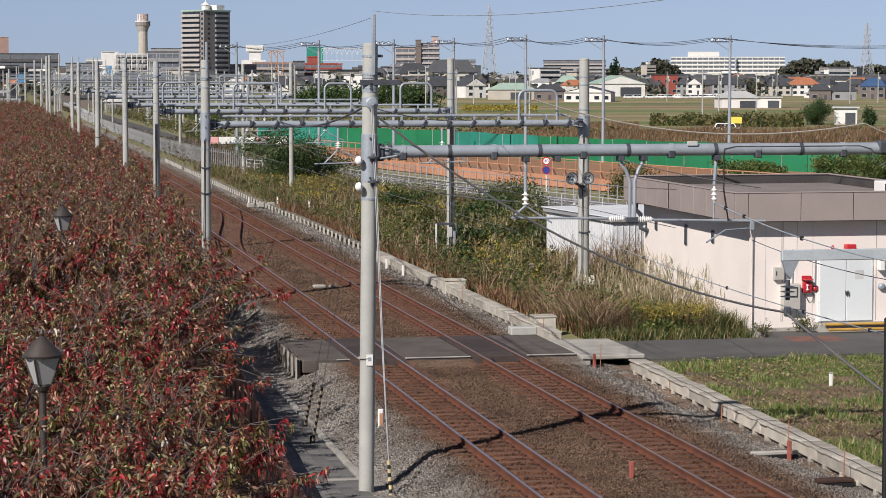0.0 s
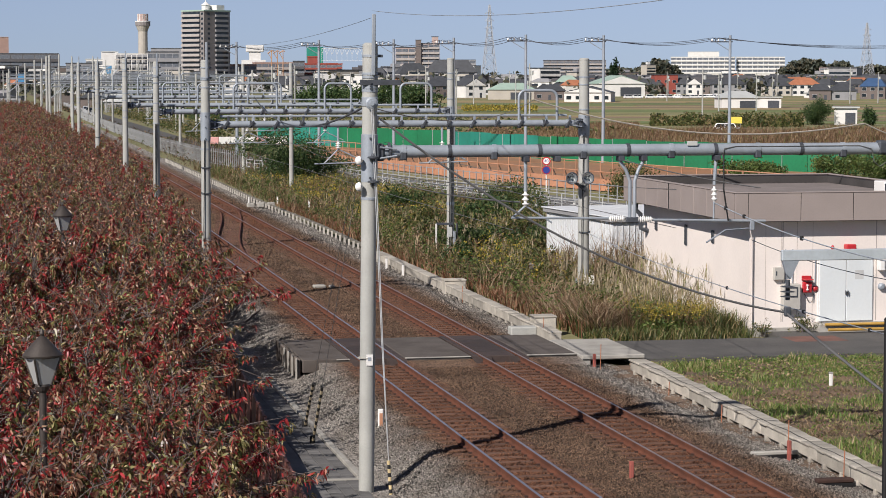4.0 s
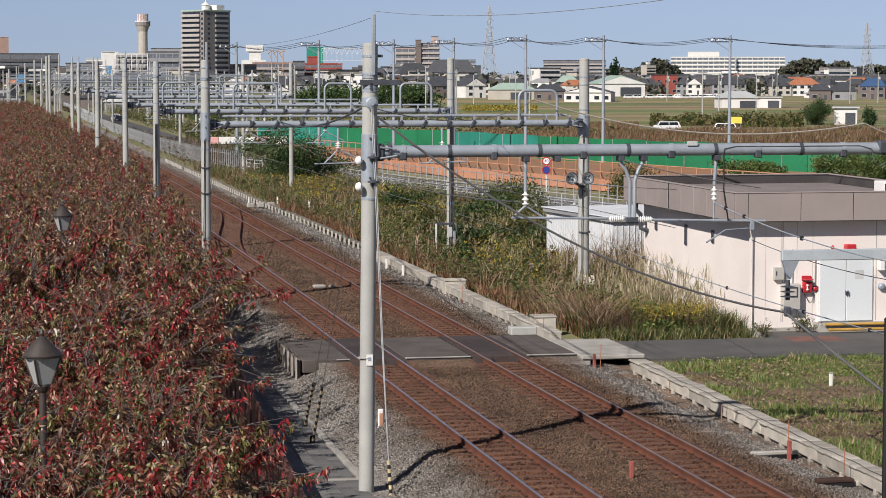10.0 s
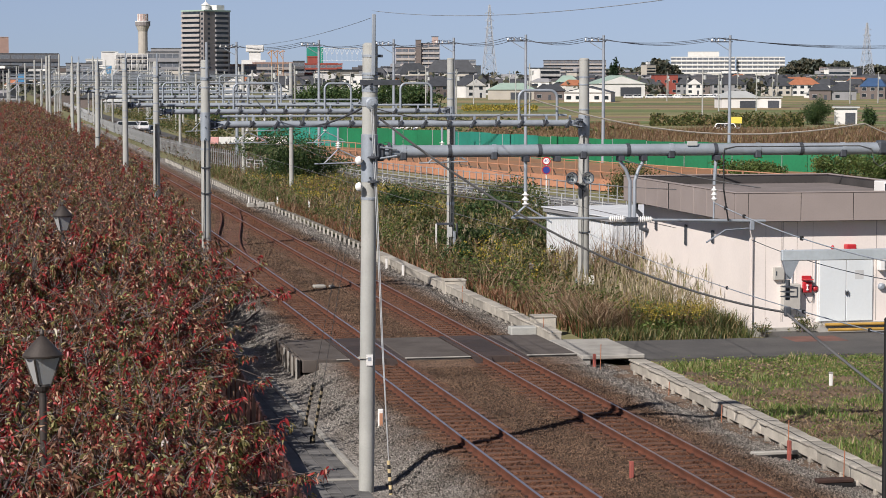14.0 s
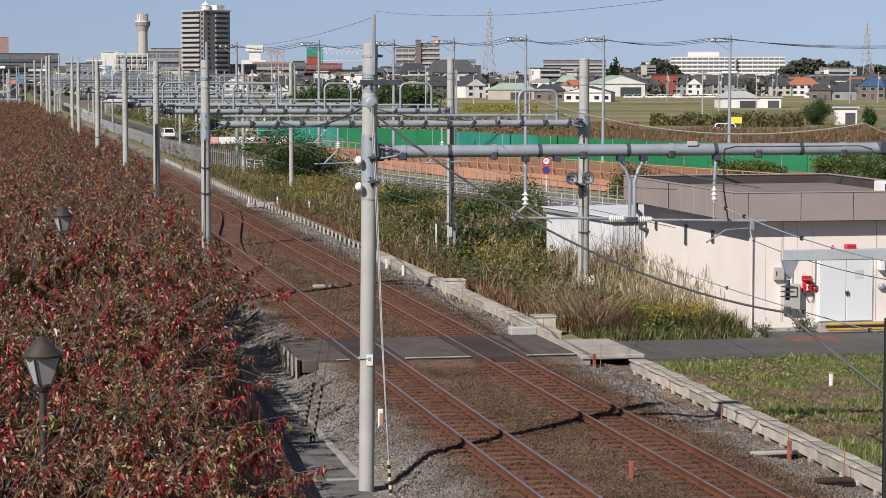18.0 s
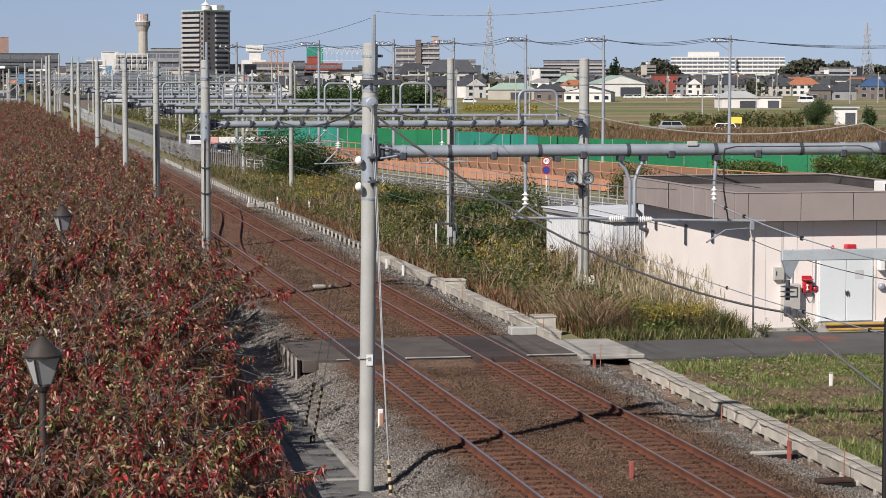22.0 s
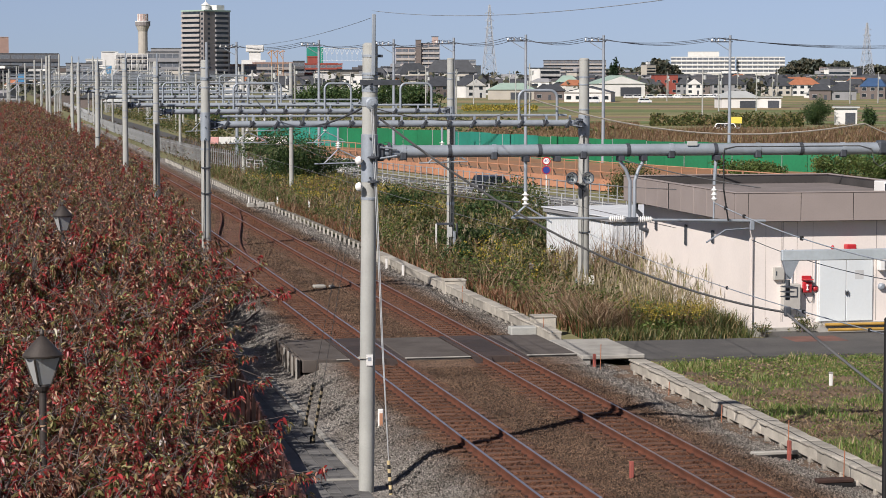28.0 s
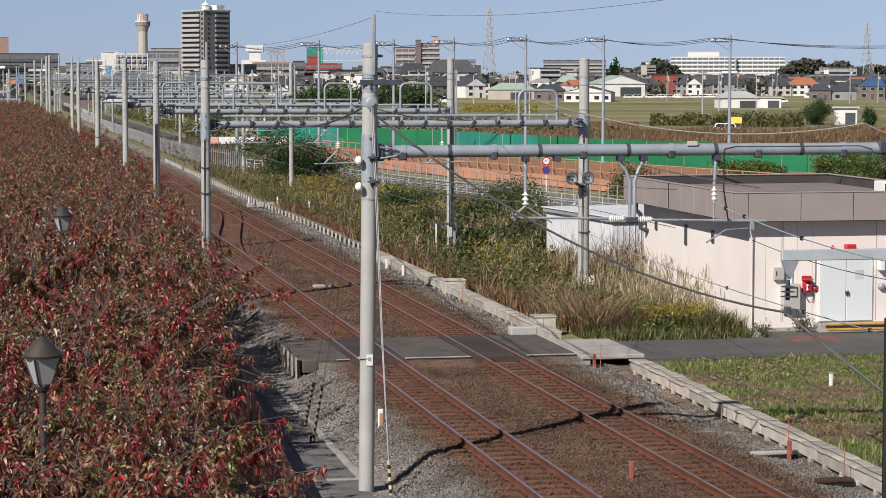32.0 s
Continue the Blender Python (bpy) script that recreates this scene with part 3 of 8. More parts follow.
def gantry(y, z, x0, x1, r, thin=True, hoops=(), drops=(), clamps=12):
    """A pipe beam from pole to pole with a thinner pipe above it, bent hoops and hanging arms."""
    th = thing("gantry_beam", (0, y, 0), "galvanised steel pipe gantry beam over the tracks", "gantry", "gantries")
    part("main_pipe", Shape().tube([(x0, 0, z), (x1, 0, z)], r, 18), GALV, th, smooth=True)
    for e in (x0, x1):
        s = 1 if e == x0 else -1
        a, b = sorted((e, e + s * 0.16))
        part("bracket", Shape().box(a, b, -0.17, 0.17, z - 0.2, z + 0.17, c=0.03), GALV_DARK, th, "dark bolted end bracket")
        a, b = sorted((e + s * 0.16, e + s * 0.34))
        part("flange", Shape().lathe([(r + 0.02, 0), (r + 0.06, 0.02), (r + 0.06, 0.05), (r + 0.02, 0.07)], x=(a + b) / 2, z=z, axis="x", n=16), GALV_DARK, th)
        for dz in (-0.14, 0.1):
            part("bolt", Shape().tube([(e + s * 0.05, -0.2, z + dz), (e + s * 0.42, -0.19, z + dz * 0.6)], 0.022, 6), GALV, th)
    if thin:
        part("upper_pipe", Shape().tube([(x0 + 0.4, 0.05, z + 0.3), (x1 - 0.6, 0.05, z + 0.3)], 0.05, 10), GALV, th, smooth=True)
    for k in range(clamps):
        x = x0 + 0.6 + (x1 - x0 - 1.2) * k / max(1, clamps - 1)
        part("clamp", Shape().lathe([(r + 0.012, -0.04), (r + 0.012, 0.04)], x=x, z=z, axis="x", n=18), GALV_DARK if k % 2 else GALV, th)
        if k % 2 == 0:
            part("clamp_bolt", Shape().box(x - 0.09, x + 0.05, -r * 1.15, 0.02, z - r - 0.05, z - r * 0.1, c=0.02), GALV_DARK, th)
        if thin:
            # slanted dark plate takes the place of the diagonal shadow on the pipe
            part("saddle", Shape().box(-0.045, 0.045, -0.035, 0.02, -0.15, 0.15, pose(x + 0.02, -r - 0.02, z, 0, 42 if k % 2 else 30, 0), c=0.01), GALV_DARK, th, "dark slanted plate standing in for a clamp's shadow")
            part("strut", Shape().box(x + 0.08, x + 0.16, -0.04, 0.09, z + r - 0.03, z + 0.3, c=0.008), GALV_DARK if k % 3 == 0 else GALV, th)
    for a, b, h in hoops:
        c = min(0.28, h * 0.4)
        arc0 = [(a + c * (1 - math.cos(t)), 0, z + h - c * (1 - math.sin(t))) for t in np.linspace(0, math.pi / 2, 6)]
        arc1 = [(b - c * (1 - math.sin(t)), 0, z + h - c * (1 - math.cos(t))) for t in np.linspace(0, math.pi / 2, 6)]
        part("hoop", Shape().tube([(a, 0, z), *arc0, *arc1, (b, 0, z)], 0.055, 10), GALV, th, "bent galvanised hoop", smooth=True)
    for x, zb in drops:
        d = part("hanger", Shape().tube([(x, 0, z), (x, 0, zb + 0.3)], 0.045, 10), GALV, th, smooth=True)
        part("insulator", Shape().lathe(insulator("z", 3, 0.11, 0.08), x=x, z=zb, n=12), PORCELAIN, d, "white ribbed insulator", smooth=True)
        part("arm", Shape().tube([(x, 0, zb), (x + 0.9, 0, zb - 0.42)], 0.025, 8), GALV, d)
        part("arm", Shape().tube([(x, 0, zb), (x - 0.55, 0, zb - 0.55)], 0.025, 8), GALV, d)
        part("arm", Shape().tube([(x - 0.9, 0, zb - 0.55), (x + 1.0, 0, zb - 0.5)], 0.025, 8), GALV, d)
    return th


def build_gantries():
    catenary_pole(7.97, 47.9, 9.62, 0.168, 0.163, 0.7, lean=0.11, sleeves=((6.75, 7.75), (8.35, 8.55), (8.72, 8.86)))
    catenary_pole(7.97, 84.0, 9.5, 0.18, 0.165, 0.75, rings=(4.7, 5.65), cables=1, sleeves=((6.6, 7.6),))
    catenary_pole(7.97, 108.7, 9.6, 0.18, 0.14, 0.5, cables=2)
    catenary_pole(7.97, 133.3, 9.95, 0.18, 0.15, 0.5, rings=(3.2,))
    catenary_pole(7.97, 166.8, 10.0, 0.19, 0.16, 0.4, rings=(3.2, 4.6))
    catenary_pole(7.97, 200.5, 10.1, 0.17, 0.13, 0.6)
    catenary_pole(7.97, 215, 9.8, 0.15, 0.12)
    for y in (291, 305, 380, 470, 600):
        catenary_pole(7.97, y, 11.5, 0.2, 0.16)
    catenary_pole(22.68, 84.8, 9.6, 0.225, 0.195, cables=1, rings=(3.0, 6.4), sleeves=((6.7, 7.5), (1.0, 1.25)))
    catenary_pole(22.6, 110.1, 9.8, 0.19, 0.175, cables=3, sleeves=((6.8, 7.5), (2.6, 2.75)))
    catenary_pole(22.6, 134.5, 9.6, 0.17, 0.14)
    catenary_pole(22.6, 170, 9.9, 0.17, 0.14)
    catenary_pole(22.6, 202.5, 10.0, 0.17, 0.14)
    catenary_pole(22.6, 270, 10.0, 0.17, 0.14)
    catenary_pole(21.6, 47.9, 9.6, 0.17, 0.14)
    gantry(47.9, 6.88, 8.2, 21.4, 0.135, False, (), (), 13)
    gantry(84.4, 6.7, 8.15, 22.5, 0.13, True, ((20.0, 21.5, 1.25),), ((13.0, 5.75), (17.0, 5.75)), 15)
    gantry(109.4, 6.79, 8.15, 22.4, 0.13, True, ((11.75, 13.85, 1.35), (16.2, 17.5, 1.35), (19.95, 21.5, 1.35)), ((12.4, 5.8), (16.2, 5.8)), 13)
    gantry(133.8, 6.8, 8.15, 22.4, 0.13, True, ((10.2, 11.75, 1.3), (12.25, 13.75, 1.25), (15.2, 17.2, 1.3)), ((12.4, 5.8), (16.2, 5.8)), 11)
    gantry(168, 6.95, 8.15, 22.4, 0.13, True, ((11.0, 13.5, 1.6), (17, 19.2, 1.6)), ((12.4, 5.9),), 9)
    gantry(201.5, 7.15, 8.15, 22.4, 0.13, True, ((11.0, 13.5, 1.6), (17, 19.2, 1.6)), (), 9)


build_gantries()


# ---- equipment building ----
def build_station():
    th = thing("equipment_building", (0, 0, 0), "single-storey cream equipment building with a taupe panelled flat roof edge", "building")
    x0, x1, y0, y1, zf, zt = 24.07, 32.5, 70.75, 84.1, 3.72, 4.65
    wx0, wx1, wy0, wy1 = 24.76, 31.9, 71.27, 83.6
    dx0 = 27.2
    joint = mat("pale_joint", (0.6, 0.53, 0.48), 0.8, 0, 4, 0.1, 0.02, 20)
    part("wall", Shape().box(wx0, wx1, wy0, wy1, -0.5, zf + 0.1), WALL_CREAM, th)
    part("plinth", Shape().box(wx0 - 0.03, wx1 + 0.03, wy0 - 0.03, wy1 + 0.03, -0.5, 0.14, c=0.01), CONCRETE, th)
    part("roof_deck", Shape().box(x0 + 0.2, x1 - 0.2, y0 + 0.2, y1 - 0.2, zf + 0.02, zt - 0.32), ROOF_DARK, th)
    seam = BLACK
    part("soffit", Shape().box(x0 + 0.03, x1 - 0.03, y0 + 0.03, y1 - 0.03, zf - 0.02, zf + 0.015), FASCIA, th)
    edges = [0.0, 0.45] + [0.45 + 1.83 * k for k in range(1, 5)] + [x1 - x0]
    for a, b in zip(edges, edges[1:]):
        part("fascia_panel", Shape().box(x0 + a + 0.012, x0 + b - 0.012, y0, y0 + 0.12, zf, zt, c=0.008), FASCIA, th)
        part("fascia_panel", Shape().box(x0 + a + 0.012, x0 + b - 0.012, y1 - 0.12, y1, zf, zt, c=0.008), FASCIA, th)
    n = 9
    for k in range(n):
        a, b = y0 + 0.14 + (y1 - y0 - 0.28) * k / n, y0 + 0.14 + (y1 - y0 - 0.28) * (k + 1) / n
        for xx in (x0, x1 - 0.12):
            if k == 5:
                a += 0.14
            part("fascia_panel", Shape().box(xx, xx + 0.12, a + 0.012, b - 0.012, zf, zt, c=0.008), FASCIA, th)
    part("backing", Shape().box(x0 + 0.02, x1 - 0.02, y0 + 0.02, y0 + 0.1, zf + 0.01, zt - 0.01), seam, th)
    part("backing", Shape().box(x0 + 0.02, x0 + 0.1, y0 + 0.02, y1 - 0.02, zf + 0.01, zt - 0.01), seam, th)
    part("coping", Shape().box(x0 - 0.02, x1 + 0.02, y0 - 0.02, y0 + 0.18, zt, zt + 0.04, c=0.01), FASCIA, th)
    part("coping", Shape().box(x0 - 0.02, x1 + 0.02, y1 - 0.18, y1 + 0.02, zt, zt + 0.04, c=0.01), FASCIA, th)
    for xx in (x0 - 0.02, x1 - 0.18):
        part("coping", Shape().box(xx, xx + 0.2, y0 + 0.18, y1 - 0.18, zt, zt + 0.04, c=0.01), FASCIA, th)
    lining = mat("dark_roof_lining", (0.075, 0.068, 0.065), 0.9, 0, 0.8, 0.3, 0.2, 20)
    for a in ((x0 + 0.121, x1 - 0.121, y1 - 0.17, y1 - 0.121), (x0 + 0.121, x1 - 0.121, y0 + 0.121, y0 + 0.17), (x0 + 0.121, x0 + 0.17, y0 + 0.18, y1 - 0.18), (x1 - 0.17, x1 - 0.121, y0 + 0.18, y1 - 0.18)):
        part("upstand", Shape().box(*a, zt - 0.4, zt - 0.05), lining, th, "dark waterproofed upstand")
    for k in range(13):
        a = wx0 + 0.55 * (k + 1)
        if a < dx0 - 0.1 or a > dx0 + 2.0:
            part("panel_joint", Shape().box(a, a + 0.014, wy0 - 0.004, wy0 + 0.01, 0.33, zf - 0.02), joint, th)
    # doors and wall fittings on the front
    dx = 27.2
    fr = part("door_frame", Shape().box(dx - 0.06, dx + 1.92, wy0 - 0.03, wy0 + 0.02, 0.3, 2.52, c=0.01), WHITE, th)
    for k in range(2):
        d = part("door", Shape().box(dx + 0.95 * k + 0.005, dx + 0.95 * k + 0.93, wy0 - 0.06, wy0 - 0.032, 0.32, 2.47, c=0.008), mat("pale_door", (0.66, 0.7, 0.71), 0.45, 0, 0.6, 0.06, 0.02, 10), th, "pale grey-white steel door leaf")
        part("handle", Shape().box(dx + 0.9 + 0.08 * k, dx + 0.93 + 0.08 * k, wy0 - 0.14, wy0 - 0.06, 1.2, 1.34, c=0.006), GALV_DARK, d)
    part("notice", Shape().box(dx + 1.25, dx + 1.55, wy0 - 0.066, wy0 - 0.061, 1.72, 2.02), mat("paper_notice", (0.66, 0.67, 0.66), 0.6, 0, 3, 0.15, 0.0, 30), th)
    for a in (25.9, 29.2):
        part("wall_joint", Shape().box(a, a + 0.03, wy0 - 0.006, wy0 + 0.01, 0.33, zf), mat("joint_grey", (0.5, 0.46, 0.43), 0.8, 0, 4, 0.1, 0.02, 20), th)
    part("downpipe", Shape().tube([(wx0 + 0.06, wy0 - 0.08, 0.0), (wx0 + 0.06, wy0 - 0.08, 3.1), (wx0 - 0.1, wy0 - 0.25, 3.5)], 0.022, 10), WALL_CREAM, th, smooth=True)
    part("step", Shape().box(dx - 0.2, dx + 3.0, wy0 - 0.55, wy0 - 0.035, -0.05, 0.28, c=0.02), CONCRETE, th)
    for k in (0, 1):
        part("yellow_rail", Shape().tube([(dx, wy0 - 0.62 - 0.3 * k, 0.27 - 0.14 * k), (dx + 3.2, wy0 - 0.62 - 0.3 * k, 0.27 - 0.14 * k)], 0.05, 8), YELLOW, th, "yellow-painted step edge")
    lamp = part("red_lamp", Shape().box(28.05, 28.4, wy0 - 0.3, wy0 + 0.0, 2.72, 2.9, c=0.03), RED, th, "red wall lamp hood")


build_station()


# ---- trees along the left side ----
def crown(rng, n, radius, height, leaf, name, red, tips):
    """Leaves stand in loose sprays along the ends of many twigs, with gaps between; a spray keeps to one hue."""
    u = rng.normal(0, 1, (tips, 3))
    u /= np.linalg.norm(u, axis=1)[:, None]
    u[:, 2] = np.abs(u[:, 2]) - 0.2
    rr = rng.uniform(0.5, 1.05, tips)
    rr[: tips // 9] = rng.uniform(1.1, 1.4, tips // 9)
    c = u * rr[:, None] * np.array([radius, radius, height])
    hue = rng.choice(3, tips, p=[red, 0.36, 0.64 - red])
    load = rng.gamma(0.9, 1.0, tips) + 0.08
    k = rng.choice(tips, n, p=load / load.sum())
    way = u + np.array([0, 0, 0.35])
    way = way / np.linalg.norm(way, axis=1)[:, None]
    reach = rng.uniform(0.3, 0.75, tips)
    back = rng.random(n)[:, None] ** 1.4
    out = rng.normal(0, 1, (n, 3))
    out /= np.linalg.norm(out, axis=1)[:, None]
    p = c[k] - way[k] * reach[k][:, None] * back + out * (0.05 + 0.05 * rng.random(n))[:, None]
    heading = way[k] * 0.55 + out * 0.75 + np.array([0, 0, -0.75])
    me = leaf_cloud(name, p, leaf, leaf * 0.34, AUTUMN_RED, rng, 0.75, curl=1.8, heading=heading)
    me.materials.append(AUTUMN_OLIVE)
    me.materials.append(AUTUMN_BROWN)
    h = np.where(rng.random(n) < 0.72, hue[k], rng.choice(3, n, p=[red, 0.36, 0.64 - red]))
    me.polygons.foreach_set("material_index", np.concatenate([h] * 4).astype(np.int32))
    return me, c


def autumn_tree_mesh(seed, n, leaf, radius=2.5, height=1.9, red=0.26, tips=330):
    rng = np.random.default_rng(seed)
    lm, c = crown(rng, n, radius, height, leaf, "crown", red, tips)
    tr = Shape()
    fork = Vector((0, 0, 2.9))
    tr.tube([(0, 0, -0.1), (0.05, 0.03, 1.4), fork], 0.14, 8, 0.09)
    limbs = []
    for k in range(13):
        a = 2 * math.pi * k / 13 + rng.uniform(-0.3, 0.3)
        f = rng.uniform(0.25, 0.8)
        e = Vector((math.cos(a) * radius * f, math.sin(a) * radius * f, 5.3 - 1.6 * f + rng.uniform(-0.3, 0.4)))
        limbs += [fork.lerp(e, t) for t in (0.45, 0.6, 0.72, 0.84, 0.93, 1.0)]
        tr.tube([fork, fork.lerp(e, 0.5) + Vector((0, 0, -0.15)), e], 0.06, 6, 0.03)
    for p in c:
        q = Vector(p) + Vector((0, 0, 4.3))
        e = min(limbs, key=lambda v: (v - q).length * (1 + 0.35 * math.sin(v.x * 91 + q.y * 57)))
        q2 = q + (q - e).normalized() * 0.12
        tr.tube([e, e.lerp(q, 0.6) + Vector((0, 0, 0.1)), q2 - (q - e).normalized() * 0.2], 0.011, 4, 0.005, cap=False)
    return lm, tr.mesh("trunk", BARK)


SWAY = []


def build_trees():
    near = [autumn_tree_mesh(s, 15000, 0.108) for s in (3, 4, 5, 6)]
    far = [autumn_tree_mesh(s, 7500, 0.13, red=0.08) for s in (13, 14, 15)]
    rng = np.random.default_rng(21)

    def put(x, y, kind, s):
        lm, tm = kind[int(rng.integers(0, len(kind)))]
        th = thing("autumn_tree", (x, y, -2.4), "low spreading tree with red, brown and olive autumn leaves", "tree", "row of autumn trees", rz=float(rng.uniform(0, 360)))
        part("trunk", tm, BARK, th)
        o = part("crown", lm, AUTUMN_RED, th)
        o.location = (0, 0, 4.3)
        th.scale = (s, s, s)
        if y < 46:
            SWAY.append((th, x, y, math.degrees(th.rotation_euler.z), s))

    put(0.0, 31.3, near, 1.0)
    put(2.2, 63.2, near, 1.17)
    sparse = [autumn_tree_mesh(s, 1100, 0.15, red=0.5, tips=50) for s in (23, 24)]
    for x, y0, s in ((6.8, 70.5, 0.9), (7.1, 76.0, 0.9)):
        put(x, y0, sparse, s)
    y = 18.5
    while y < 150:
        edge = float(np.interp(y, [30, 39, 46, 54, 62, 70, 90, 120, 150], [4.1, 5.3, 4.7, 5.4, 6.5, 7.1, 8.1, 9.4, 10.1]))
        k = near if y < 62 else far
        put(edge - 2.4 + rng.uniform(-0.3, 0.3), y + rng.uniform(-0.4, 0.4), k, rng.uniform(0.92, 1.05))
        if y > 28:
            put(edge - 5.9 + rng.uniform(-0.3, 0.3), y + 2 + rng.uniform(-0.4, 0.4), k, rng.uniform(0.92, 1.1))
        if y > 56:
            put(edge - 9.0 + rng.uniform(-0.3, 0.3), y + rng.uniform(-0.8, 0.8), k, rng.uniform(0.92, 1.1))
        y += 3.7
    while y < 420:
        for x in (1.6, 4.6, 7.9 if y < 200 else 6.8):
            put(x + rng.uniform(-0.5, 0.5), y + rng.uniform(-1, 1), far, rng.uniform(0.95, 1.15))
        y += 6.5


build_trees()


# ---- vegetation on the right ----
def scatter(rng, n, x0, x1, y0, y1, power=1.0, keep=None):
    x, y = rng.uniform(x0, x1, n), y0 + (y1 - y0) * rng.random(n) ** power
    if keep is not None:
        ok = keep(x, y)
        x, y = x[ok], y[ok]
    return np.stack([x, y, ground_z(x, y) - 0.08], 1)


def in_verge(x, y):
    """Weedy strip between the trough and the road."""
    right = np.interp(y, [72, 84.2, 84.7, 100, 150, 190, 230], [24.3, 24.2, 31, 33, 34, 30, 22])
    left = np.where(y < 80, 19.2, 18.9)
    shed = (x > 25.2) & (x < 32.5) & (y > 94.6) & (y < 106)
    return (x > left) & (x < right) & ~shed


def stalks(rng, q, n, spread, low, high):
    """Points along upright stems."""
    h = rng.uniform(low, high, len(q))
    f = rng.random((len(q), n))
    pts = q[:, None] + rng.normal(0, 1, (len(q), n, 3)) * np.array([spread, spread, 0.03])
    pts[:, :, 2] += f * h[:, None] + 0.05
    return pts.reshape(-1, 3), h


def cloudy(p, size, off=0.0):
    """Smooth noise over the ground, about -1 to 1."""
    return np.array([noise.fractal(Vector((x / size + off, y / size, off)), 0.9, 2.0, 4) for x, y in p[:, :2].tolist()]) * 1.6


def build_verge():
    rng = np.random.default_rng(8)
    wave = lambda p, a, b, c: np.sin(p[:, 0] * a + c) * np.cos(p[:, 1] * b + c) + 0.5 * np.sin(p[:, 0] * a * 2.3 + p[:, 1] * b * 1.7)
    tuft = lambda p: 0.55 + 0.45 * np.sin(p[:, 0] * 2.9 + np.sin(p[:, 1] * 1.3) * 2) * np.sin(p[:, 1] * 1.9 + p[:, 0]) + 0.25 * np.sin(p[:, 0] * 7 + p[:, 1] * 5)
    p = scatter(rng, 62000, 18.8, 34, 71.8, 215, 1.5, in_verge)
    tall = np.clip(0.75 + 0.75 * cloudy(p, 2.2, 3.3), 0.25, 1.7)
    v = 0.5 + 1.2 * cloudy(p * np.array([1, 0.55, 1]), 3.0, 7.1) + rng.normal(0, 0.22, len(p)) + np.where((p[:, 1] > 95) & (p[:, 0] < 20.4 + (p[:, 1] - 95) * 0.03), 0.9, 0.0)
    tagged(new("dry_grass", blades("dry_grass", p[v > 0.5], (tuft(p) * tall)[v > 0.5] * 1.05, 0.035, STRAW, rng, 0.5)), "tall dry straw-coloured grass on the verge", "grass", kind="stuff")
    tagged(new("green_weeds", blades("green_weeds", p[v <= 0.5], (tuft(p) * tall)[v <= 0.5] * 0.95, 0.06, WEED, rng, 0.45)), "tangled green weeds on the verge", "weeds", kind="stuff")
    # leafy stalks: thick at the road end, in patches farther off
    q = np.concatenate([scatter(rng, 1500, 20.8, 24.3, 71.8, 77.5, 1.3, in_verge), scatter(rng, 5200, 19.2, 33, 76, 200, 1.4, in_verge)])
    q = q[(wave(q, 0.7, 0.16, 2.2) + rng.normal(0, 0.35, len(q)) > -0.1) | (q[:, 1] < 75)]
    pts, h = stalks(rng, q, 15, 0.12, 0.45, 1.4)
    low = np.where(pts[:, 1] < 77, np.clip((24.9 - pts[:, 0]) / 3.6, 0.2, 1.0) * np.clip((pts[:, 1] - 70.6) / 4.0, 0.45, 1.0) * (1 + 0.35 * np.sin(pts[:, 0] * 5.1) * np.cos(pts[:, 1] * 3.7)), 1.0)
    pts[:, 2] = -0.3 + (pts[:, 2] + 0.3) * low
    tagged(new("goldenrod_stalks", leaf_cloud("goldenrod_stalks", pts, 0.17, 0.06, STALK, rng, -0.2)), "dense leafy green stalks of tall weeds", "weeds", kind="stuff")
    y = q[(wave(q, 1.1, 0.3, 0.5) + rng.normal(0, 0.4, len(q)) - 1.0 * (q[:, 1] < 78) > 0.95)]
    hy = rng.uniform(0.9, 1.5, len(y))
    hy = np.where(y[:, 1] < 77, hy * np.clip((24.9 - y[:, 0]) / 3.6, 0.3, 1.0), hy)
    tops = (y[:, None] + rng.normal(0, 1, (len(y), 9, 3)) * np.array([0.13, 0.13, 0.16]) + np.stack([0 * hy, 0 * hy, hy], 1)[:, None]).reshape(-1, 3)
    tagged(new("goldenrod", leaf_cloud("goldenrod", tops, 0.08, 0.045, FLOWER, rng, 0.0)), "yellow goldenrod flower heads among weeds", "flowers", kind="stuff")
    # pampas-like grass with pale plumes near the wall
    g = np.concatenate([scatter(rng, 260, 21.8, 24.5, 75, 84, 1.0, in_verge), scatter(rng, 260, 22.0, 31, 86.6, 130, 1.6, in_verge), scatter(rng, 200, 23.2, 28.5, 86.4, 94.4, 1.0, in_verge)])
    wall_side = scatter(rng, 130, 22.9, 24.6, 73.2, 83.5, 1.0)
    wall_side[:, 0] = 24.6 - (24.6 - wall_side[:, 0]) * 0.8
    g = np.concatenate([g, wall_side])
    hh = rng.uniform(1.2, 2.1, len(g))
    hh[-len(wall_side):] = rng.uniform(1.5, 3.3, len(wall_side)) * np.clip((wall_side[:, 1] - 71.4) / 4.5, 0.35, 1.0)
    stem = np.repeat(g, 2, 0) + rng.normal(0, 0.15, (len(g) * 2, 3)) * np.array([1, 1, 0])
    tagged(new("pampas_grass", blades("pampas_grass", stem, np.repeat(hh, 2) * 0.8, 0.026, PLUME, rng, 0.5)), "tall pale pampas grass against the wall", "grass", kind="stuff")
    pl = (g[:, None] + rng.normal(0, 1, (len(g), 7, 3)) * np.array([0.06, 0.06, 0.12]) + np.stack([0 * hh, 0 * hh, hh * 0.7], 1)[:, None]).reshape(-1, 3)
